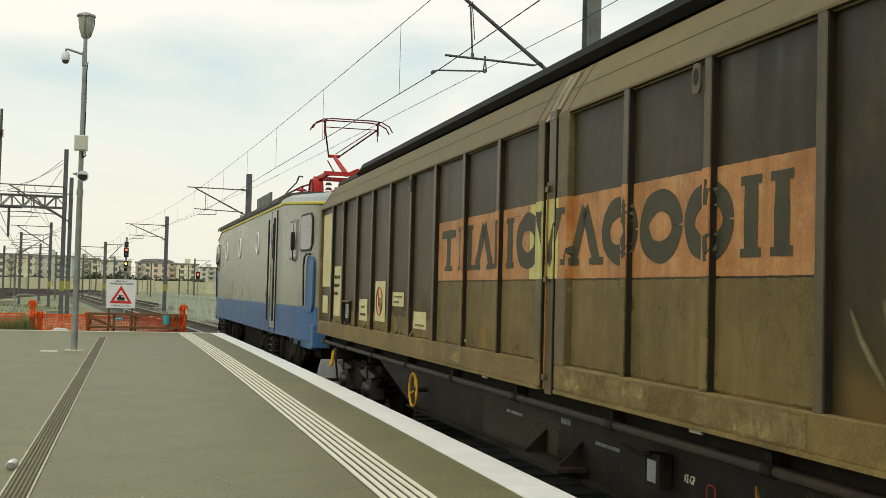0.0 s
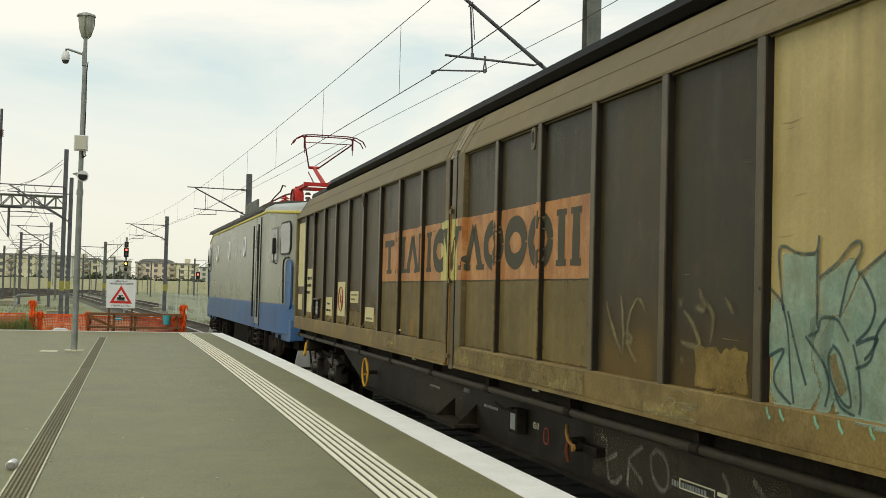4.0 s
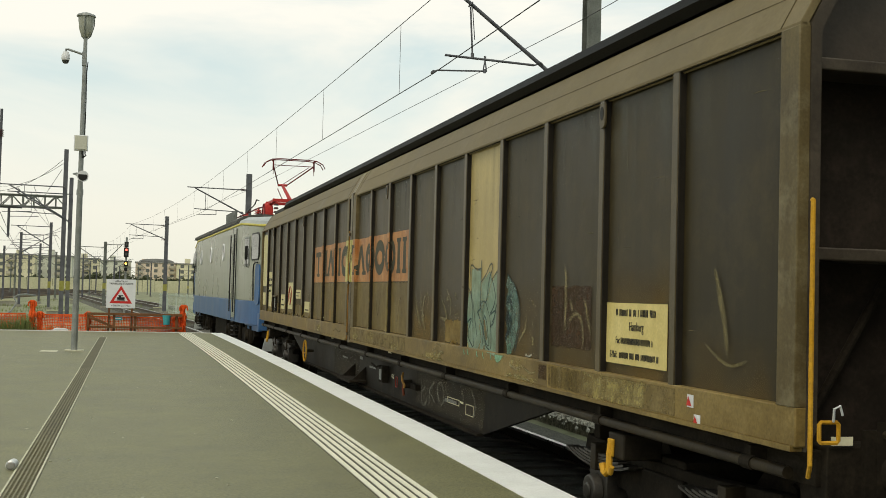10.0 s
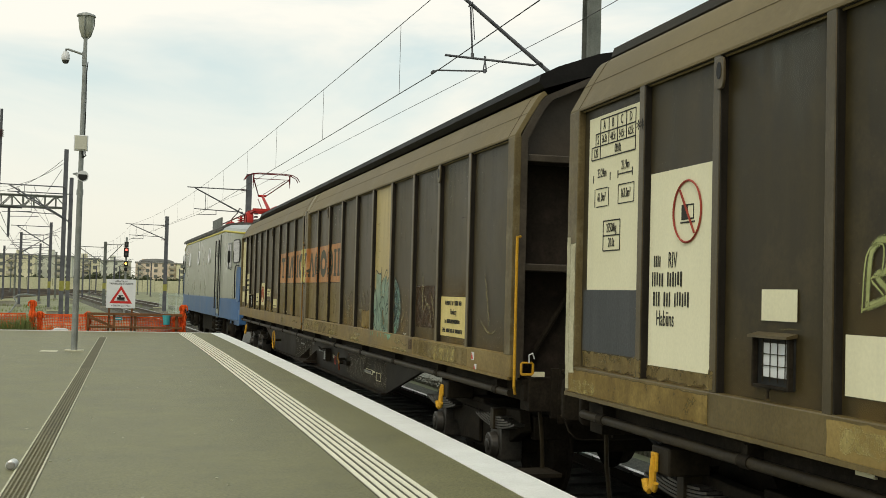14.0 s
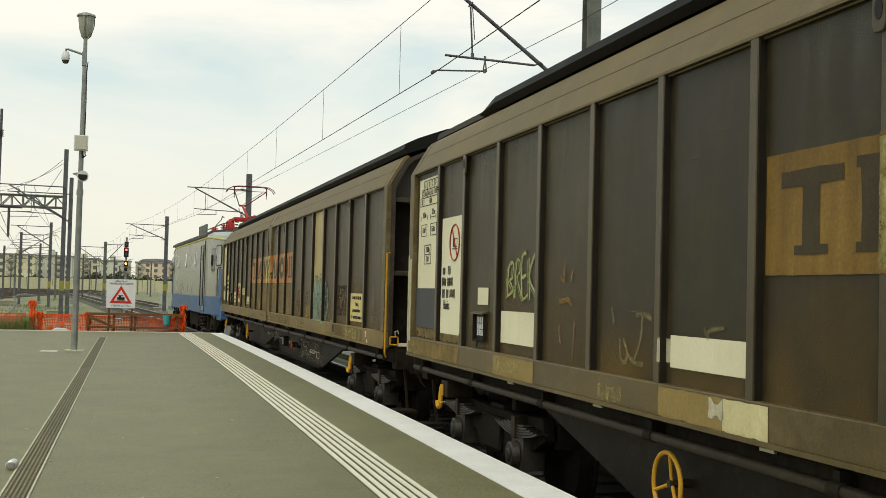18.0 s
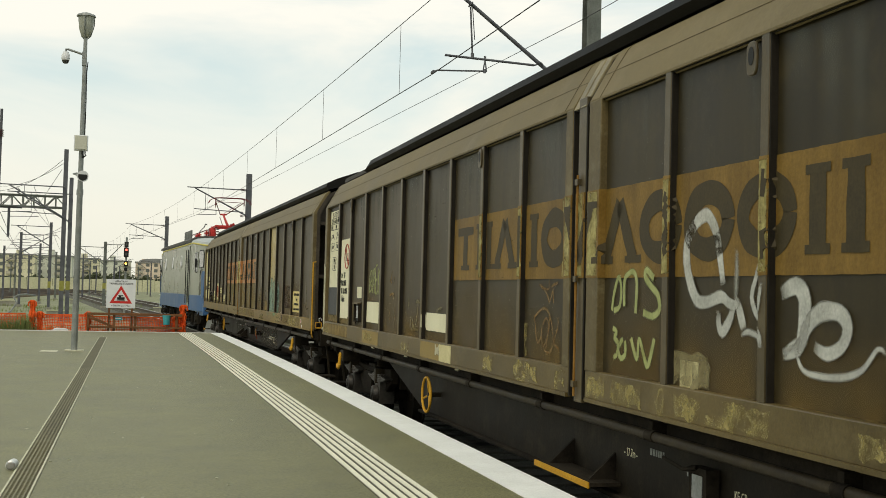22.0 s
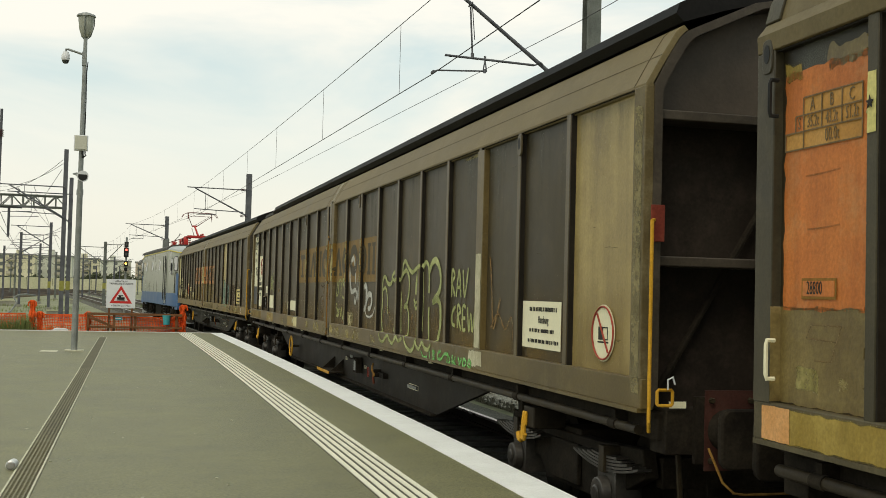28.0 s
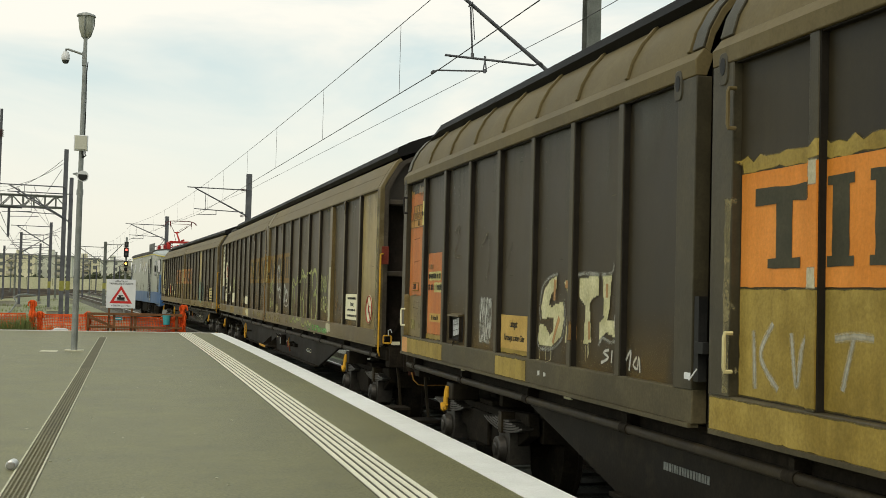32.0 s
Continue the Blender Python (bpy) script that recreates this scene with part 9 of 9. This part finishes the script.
for pts in ([(4.96, 1.93), (4.82, 1.9), (4.69, 1.83), (4.63, 1.7), (4.65, 1.61), (4.78, 1.62), (4.9, 1.62), (4.9, 1.53), (4.83, 1.5), (4.73, 1.56), (4.6, 1.58), (4.57, 1.46), (4.61, 1.41), (4.88, 1.42), (5.07, 1.5), (5.12, 1.62), (5.1, 1.74), (4.95, 1.73), (4.86, 1.7), (4.8, 1.72), (4.84, 1.79), (4.95, 1.84)],
            [(5.1, 1.89), (5.26, 1.9), (5.27, 1.46), (5.14, 1.45), (5.17, 1.6), (5.2, 1.78)], [(5.4, 1.91), (5.75, 1.92), (5.76, 1.79), (5.66, 1.78), (5.6, 1.74), (5.64, 1.48), (5.5, 1.46), (5.53, 1.72), (5.41, 1.78)],
            [(5.82, 1.92), (5.97, 1.92), (5.94, 1.71), (5.91, 1.64), (6.06, 1.64), (6.07, 1.78), (6.1, 1.78), (6.1, 1.55), (6.04, 1.53), (5.9, 1.56), (5.77, 1.5), (5.78, 1.62), (5.85, 1.65)]):
    fill(W3A, SKIN_3, pts, BONE_SPRAY)
for pts in ([(4.98, 1.94), (4.82, 1.92), (4.66, 1.85), (4.6, 1.7), (4.62, 1.6)], [(4.57, 1.48), (4.6, 1.4), (4.86, 1.4), (5.08, 1.48), (5.14, 1.62), (5.12, 1.76)], [(5.38, 1.93), (5.56, 1.94), (5.77, 1.93)], [(5.8, 1.93), (5.98, 1.94), (6.0, 2.0)], [(6.1, 1.78), (6.12, 1.58), (6.0, 1.5), (5.84, 1.52), (5.77, 1.47)]):
    stroke(W3A, SKIN_3, pts, 0.035, GHOST_WHITE, "graffiti_haze", lift=0.0045)
for pts, w in (([(4.93, 1.9), (4.92, 1.82), (4.92, 1.75)], 0.06), ([(5.03, 1.63), (4.96, 1.54), (4.9, 1.44)], 0.055), ([(5.14, 1.87), (5.22, 1.86)], 0.07), ([(5.6, 1.62), (5.61, 1.5)], 0.05), ([(5.9, 1.87), (5.9, 1.78)], 0.05)):
    stroke(W3A, SKIN_3, pts, w, PEACH_SPRAY, "graffiti_fill", lift=0.0055)
blot(W3A, SKIN_3, 5.3, 5.38, 1.47, 1.62, RUST_LINE, "spray_block", "", 0.02, 5.3, 0.03)
for u, z in ((4.62, 1.4), (4.75, 1.41), (4.86, 1.4), (5.24, 1.45), (5.54, 1.46), (5.58, 1.46), (5.6, 1.47)):
    stroke(W3A, SKIN_3, [(u, z), (u + 0.002, z - 0.03), (u, z - 0.06 - 0.05 * ((u * 37) % 1))], 0.01, BONE_SPRAY, "spray_drip")
for pts in ([(5.95, 1.45), (5.86, 1.43), (5.94, 1.4), (5.82, 1.36)], [(6.0, 1.45), (5.99, 1.37)], [(6.06, 1.39), (6.12, 1.38)], [(6.22, 1.4), (6.29, 1.46), (6.27, 1.34)], [(6.38, 1.43), (6.33, 1.38), (6.39, 1.36), (6.41, 1.43), (6.43, 1.34)]):
    stroke(W3A, SKIN_3, pts, 0.03, WHITE_SPRAY, "graffiti_tag")
for u in (4.69, 4.82):
    blot(W3, SKIN_3, u, u + 0.06, 1.195, 1.235, WHITE_SPRAY, "paint_flake", "", 0.01, u, 0.02)
for pts in ([(2.1, 2.35), (2.25, 2.4), (2.2, 2.25), (2.1, 2.15), (2.35, 2.12)], [(3.0, 2.2), (3.2, 2.3), (3.25, 2.05), (3.15, 1.9)], [(3.75, 2.0), (3.9, 2.2)]):
    stroke(W3A, SKIN_3, pts, 0.05, SOLE_DUST, "faint_scrawl")
banner(W3B, SKIN_3, 7.62, 14.0, 1.85, 2.41, surface("fresh_orange_paint", (0.7, 0.24, 0.035), (0.82, 0.31, 0.065), 0.5, scale=2.2, grain=50, grain_amount=0.15, streak=0.25), LETTER, None, 10)
blot(W3B, SKIN_3, 7.61, 14.2, 1.31, 1.845, MUSTARD, "faded_band", "mustard lower panels", 0.01, 55)
blot(W3B, SKIN_3, 7.61, 14.2, 2.41, 2.49, MUSTARD, "faded_band", "ragged mustard edge over the banner", 0.035, 56)
blot(W3, SKIN_3, 7.39, 14.3, 1.12, 1.295, MUSTARD, "sill_patch", "mustard sill of the second door", 0.01, 57)
for z0, z1 in ((2.3, 2.42), (1.84, 1.94)):
    blot(W3B, SKIN_3, 8.28, 8.36, z0, z1, PALE, "rib_scrape", "", 0.006, z0, 0.02, 0.003)
blot(W3B, SKIN_3, 7.53, 7.6, 1.31, 2.3, CHALK, "worn_edge", "", 0.02, 58)
for pts in ([(7.76, 1.64), (7.78, 1.36)], [(7.94, 1.68), (7.83, 1.52), (7.99, 1.37)], [(8.1, 1.64), (8.15, 1.4), (8.19, 1.57), (8.23, 1.63)], [(8.45, 1.63), (8.6, 1.645), (8.73, 1.64)], [(8.59, 1.64), (8.51, 1.41)]):
    stroke(W3B, SKIN_3, pts, 0.05, CLOUD_WHITE, "graffiti_tag")
for z0, z1, u in ((1.43, 1.62, 7.63), (2.64, 2.84, 7.63), (1.42, 1.6, 0.2), (2.66, 2.83, 0.2)):
    y = BL / 2 - u
    part("door_handle", Shape().tube([(SIDE - 0.005, y, z0), (SIDE - 0.045, y, z0), (SIDE - 0.05, y, z0 + 0.02), (SIDE - 0.05, y, z1 - 0.02), (SIDE - 0.045, y, z1), (SIDE - 0.005, y, z1)], 0.011, 6), CREAM_SIGN if z0 < 2 and u > 1 else (IVORY if z0 < 2 else (BLACK if u < 1 else WAGON_EAVE)), W3, "worn bow handle")
# lock rods between the doors of the third wagon
y = BL / 2 - 7.285
rods = part("lock_rod", Shape().rod((SIDE + 0.05, y - 0.03, 1.1), (SIDE + 0.05, y - 0.03, 3.06), 0.016, 0.016, 8).rod((SIDE + 0.05, y - 0.03, 3.06), (SIDE + 0.3, y - 0.03, 3.5), 0.016, 0.016, 8), DARK_ROD, W3, "dark brown door lock rod")
# black sheet gives the door gap its shade
part("gap_backing", Shape().box(SIDE + 0.1, SIDE + 0.12, y - 0.12, y + 0.12, 1.1, 3.1), SHADE_BLACK, rods)
part("lock_gear", Shape().box(SIDE + 0.0, SIDE + 0.05, y + 0.03, y + 0.08, 1.35, 1.8).box(SIDE - 0.01, SIDE + 0.04, y - 0.04, y + 0.06, 1.5, 1.56), BLACK, rods)
part("tie_tag", Shape().box(SIDE - 0.03, SIDE - 0.027, y + 0.06, y + 0.13, 1.36, 1.395), WHITE_SIGN, rods, "small white wire seal tag")
part("tie_string", Shape().tube([(SIDE - 0.02, y + 0.0, 1.42), (SIDE - 0.05, y + 0.03, 1.36), (SIDE - 0.03, y + 0.07, 1.38)], 0.004, 4), WHITE_SIGN, rods)
STRIP = surface("pale_worn_strip", (0.2, 0.165, 0.09), (0.32, 0.27, 0.16), 0.5, scale=3, grain=50, streak=0.4, spec=0.3)
for w in (W1, W2):
    y = BL / 2 - 10.845
    cp = part("centre_post", Shape().box(SIDE + 0.004, SIDE + 0.09, y - 0.07, y + 0.07, 1.08, 3.12), WAGON_RIB, w, "fixed post between sliding doors", bevel=0.006)
    # black sheet keeps the gaps beside the post as dark as shade
    part("gap_backing", Shape().box(SIDE + 0.1, SIDE + 0.12, y - 0.2, y + 0.2, 1.1, 3.1), SHADE_BLACK, cp)
    for u in (10.682, 10.922):
        # black strip darkens the post's rear face, as shade would
        part("post_seal", Shape().box(SIDE + 0.002, SIDE + 0.1, BL / 2 - u - 0.016, BL / 2 - u, 1.11, 3.06), SHADE_BLACK, cp, "black strip for the post's shaded side")
    # solid black piece, its colour standing for shade between the cover strips
    part("eave_joint", Shape().prism([(-HALF + 0.008, 3.04), (-HALF + 0.008, 3.06), (-HALF + 0.2, 3.39), (-HALF + 0.33, 3.43), (-HALF + 0.35, 3.4), (-HALF + 0.24, 3.35), (-HALF + 0.05, 3.04)], "y", y - 0.137, y + 0.167), SHADE_BLACK, cp, "black filler for the shaded gap behind the eave joint")
    for ya, yb in ((y + 0.06, y + 0.16), (y - 0.06, y + 0.035)):
        part("eave_cover_strip", Shape().prism([(-HALF - 0.004, 3.05), (-HALF + 0.094, 3.243), (-HALF + 0.186, 3.403), (-HALF + 0.26, 3.45), (-HALF + 0.26, 3.42), (-HALF + 0.2, 3.37), (-HALF + 0.02, 3.05)], "y", ya, yb), STRIP, cp, "pale cover strip over the eave joint", bevel=0.006)
    part("lock_rod", Shape().rod((SIDE - 0.012, y + 0.03, 1.12), (SIDE - 0.012, y + 0.03, 2.6), 0.009, 0.009, 8), RUST, cp, "rusty lock rod")
    for zz in (1.2, 1.9, 2.55):
        part("rod_clip", Shape().box(SIDE - 0.025, SIDE + 0.006, y + 0.005, y + 0.055, zz - 0.02, zz + 0.02), WAGON_RIB, cp)

# sill patches and flakes along the first wagon
blot(W1, SKIN_12, 18.66, 19.31, 1.125, 1.292, OCHRE_BLOCK, "sill_patch", "solid ochre block on the sill", 0.004, 71)
blot(W1, SKIN_12, 18.47, 18.64, 1.17, 1.285, BROWN_PATCH, "sill_patch", "dark brown square patch", 0.004, 72)
for u0, u1, z0, z1, sd in ((19.35, 19.52, 1.25, 1.285, 1), (19.34, 19.5, 1.17, 1.23, 2), (19.42, 19.56, 1.115, 1.14, 3), (19.5, 19.72, 1.12, 1.27, 4), (19.66, 20.3, 1.12, 1.285, 5), (17.72, 18.45, 1.12, 1.17, 6), (17.82, 18.1, 1.21, 1.28, 7), (15.12, 15.72, 1.115, 1.2, 8), (13.5, 13.9, 1.14, 1.22, 9), (11.2, 11.6, 1.15, 1.23, 10), (8.1, 8.5, 1.15, 1.24, 11), (12.2, 12.5, 1.2, 1.27, 12)):
    blot(W1, SKIN_12, u0, u1, z0, z1, YELLOW_FLAKE, "paint_flake", "", 0.045, 70 + sd, 0.035, 0.002)
for u0, u1, z0, z1, sd in ((12.08, 12.18, 1.115, 1.29, 1), (12.86, 12.97, 1.12, 1.28, 2), (12.66, 12.86, 1.13, 1.2, 3), (0.05, 0.5, 1.13, 1.22, 4), (3.3, 3.9, 1.16, 1.27, 5), (5.5, 5.9, 1.14, 1.24, 6), (14.0, 14.3, 1.15, 1.26, 7)):
    blot(W2, SKIN_12, u0, u1, z0, z1, YELLOW_FLAKE, "paint_flake", "", 0.045, 90 + sd, 0.035, 0.002)
blot(W2, SKIN_12, 7.03, 7.19, 1.17, 1.275, PALE, "paint_flake", "", 0.05, 88, 0.02, 0.003)
blot(W2A, SKIN_12, 9.6, 9.68, 1.32, 1.57, YELLOW_FLAKE, "paint_flake", "", 0.03, 89, 0.02, 0.002)
# dust, chalk marks and small plates on the first wagon's sole bar
for u0, u1, sd in ((13.8, 15.1, 1), (15.0, 16.4, 2), (8.5, 10.5, 3)):
    blot(W1, SOLE, u0, u1, 0.54, 0.9, SOLE_DUST, "dust_film", "", 0.1, sd, 0.1)
for pts in ([(13.94, 0.82), (14.04, 0.82), (14.05, 0.73), (14.09, 0.58), (14.19, 0.56), (14.31, 0.62)], [(14.02, 0.69), (14.14, 0.72), (14.22, 0.76)], [(14.4, 0.57), (14.41, 0.72), (14.45, 0.77), (14.62, 0.85)], [(14.42, 0.72), (14.52, 0.68), (14.63, 0.63)], [(14.82, 0.86), (14.74, 0.8), (14.78, 0.69), (14.9, 0.63), (14.98, 0.67), (14.98, 0.78), (14.91, 0.84), (14.82, 0.86)], [(15.97, 0.86), (16.04, 0.82), (16.11, 0.75), (16.11, 0.69), (16.05, 0.63)], [(15.64, 0.84), (15.7, 0.8), (15.72, 0.74)]):
    stroke(W1, SOLE, pts, 0.045, CHALK_GREY, "chalk_mark")
for w, u0, u1, z0, z1 in ((W1, 15.13, 15.56, 0.68, 0.74), (W2, 15.13, 15.57, 0.68, 0.74), (W1, 15.79, 16.05, 0.625, 0.73)):
    for ua, ub, za, zb in ((u0, u1, z1 - 0.007, z1), (u0, u1, z0, z0 + 0.007), (u0, u0 + 0.007, z0, z1), (u1 - 0.007, u1, z0, z1)):
        part("frame_line", Shape().box(-1.1845, -1.1805, BL / 2 - ub, BL / 2 - ua, za, zb), IVORY, w)
part("marking_panel", Shape().box(-1.184, -1.1805, BL / 2 - 15.7, BL / 2 - 15.59, 0.715, 0.735), IVORY, W1)
words("- 17.7m -", 0.075, IVORY, W2, Matrix(((0, 0, -1, -1.184), (-1, 0, 0, BL / 2 - 11.21), (0, 1, 0, 0.79), (0, 0, 0, 1))), squeeze=0.75)

# stencils on the sole bars
for w, items in ((W1, ((9.2, 9.6, 0.8, 0.03), (10.52, 10.7, 0.86, 0.05), (11.2, 11.6, 0.78, 0.03), (15.03, 15.45, 0.7, 0.045))), (W2, ((11.5, 11.7, 0.84, 0.05), (12.0, 12.2, 0.78, 0.03), (15.05, 15.47, 0.7, 0.05))), (W3, ((6.36, 6.94, 0.78, 0.06),))):
    for k, (u0, u1, z, hh) in enumerate(items):
        r = random.Random(k)
        u = u0
        while u < u1:
            a = r.uniform(0.015, 0.03)
            part("stencil_bar", Shape().box(-1.184, -1.181, BL / 2 - u - a, BL / 2 - u, z - hh * 0.4, z + hh * 0.4), GALV, w)
            u += a + 0.012
words("KE-GP", 0.07, IVORY, W1, Matrix(((0, 0, -1, -1.184), (-1, 0, 0, BL / 2 - 12.62), (0, 1, 0, 0.75), (0, 0, 0, 1))), squeeze=0.7)
words("KE-GP", 0.07, IVORY, W2, Matrix(((0, 0, -1, -1.184), (-1, 0, 0, BL / 2 - 12.62), (0, 1, 0, 0.75), (0, 0, 0, 1))), squeeze=0.7)
for w, us in ((W1, (8.9, 12.9)), (W2, (3.3, 5.2, 7.4, 14.1, 16.5)), (W3, (2.2, 5.0))):
    for u in us:
        part("rail_label", Shape().box(-1.3, -1.285, BL / 2 - u - 0.07, BL / 2 - u + 0.07, 1.05, 1.08), IVORY, w, "small white rail label")

# road dust at the panel feet and rain streaks from the panel heads
for k, (w, ribs, ends) in enumerate(((W1A, RIBS_A, (0.12, 10.55)), (W1B, RIBS_B, (11.18, 21.74)), (W2A, RIBS_A, (0.12, 10.55)), (W2B, RIBS_B, (11.18, 21.74)), (W3A, RIBS_3, (0.16, 6.96)))):
    cuts = [ends[0]] + ribs + [ends[1]]
    for i in range(len(cuts) - 1):
        film_of_dust(w, cuts[i] + 0.05, cuts[i + 1] - 0.05, 1.3, 1.62 + 0.12 * ((i * 7 + k) % 4), DUST_FILM, k * 20 + i, False)
        film_of_dust(w, cuts[i] + 0.05, cuts[i + 1] - 0.05, 2.3 - 0.1 * ((i * 5 + k) % 3), 3.03, RAIN, k * 20 + i + 300, True)

RUSTY_RED = surface("rusty_red_plate", (0.16, 0.03, 0.02), (0.22, 0.05, 0.03), 0.7, scale=8)
# short scratches where loads and branches have scraped the panels
rk = random.Random(31)
for w, ribs, ends, sk, n in ((W1B, RIBS_B, (15.3, 21.74), SKIN_12, 34), (W1A, RIBS_A, (0.12, 10.55), SKIN_12, 16), (W2A, RIBS_A, (2.2, 10.5), SKIN_12, 24), (W2B, RIBS_B, (14.3, 21.6), SKIN_12, 22), (W3A, RIBS_3, (1.9, 6.9), SKIN_3, 18)):
    for k in range(n):
        u, z = rk.uniform(*ends), rk.uniform(1.45, 2.85)
        if min(abs(u - r) for r in ribs) < 0.14:
            continue
        e = rk.uniform(0.02, 0.09)
        pts = [(u - e, z), (u, z + rk.uniform(-0.006, 0.006)), (u + e, z + rk.uniform(-0.01, 0.01))] if k % 4 else [(u, z - e * 1.6), (u + 0.004, z), (u + rk.uniform(-0.01, 0.01), z + e)]
        stroke(w, sk, pts, rk.uniform(0.005, 0.012), GHOST, "scratch", taper=True, lift=0.002)
part("tail_plate", Shape().box(-1.4, -1.31, -BL / 2 - 0.06, -BL / 2 - 0.05, 2.12, 2.34), RUSTY_RED, W2, "dull red tail plate", bevel=0.004)


# ================= movement =================
def vehicle_rows(centre, pivot):
    rows = []
    for k in range(33):
        s = centre + run(k)
        p, q = on_track(s + pivot), on_track(s - pivot)
        rows.append((float(k), pose((p.x + q.x) / 2, (p.y + q.y) / 2, RAIL, 0, 0, math.degrees(math.atan2(-(p.x - q.x), p.y - q.y)))))
    return rows


def rolling_rows(y, r):
    """A wheelset turning under its frame."""
    rows, t = [(0.0, pose(0, y, r))], 0.0
    while t < 32.0:
        t = min(t + 0.3, 32.0)
        rows.append((t, pose(0, y, r, -math.degrees((run(t) - run(0)) / r))))
    return rows


def motions():
    walk(LOCO, vehicle_rows(29.1, 5.2))
    walk(W1, vehicle_rows(18.82 - BL / 2, 8.85))
    walk(W2, vehicle_rows(-4.41 - BL / 2, 8.85))
    walk(W3, vehicle_rows(-27.66 - BL / 2, 8.85))
    for ob, y, r in WHEELS:
        walk(ob, rolling_rows(y, r))


motions()
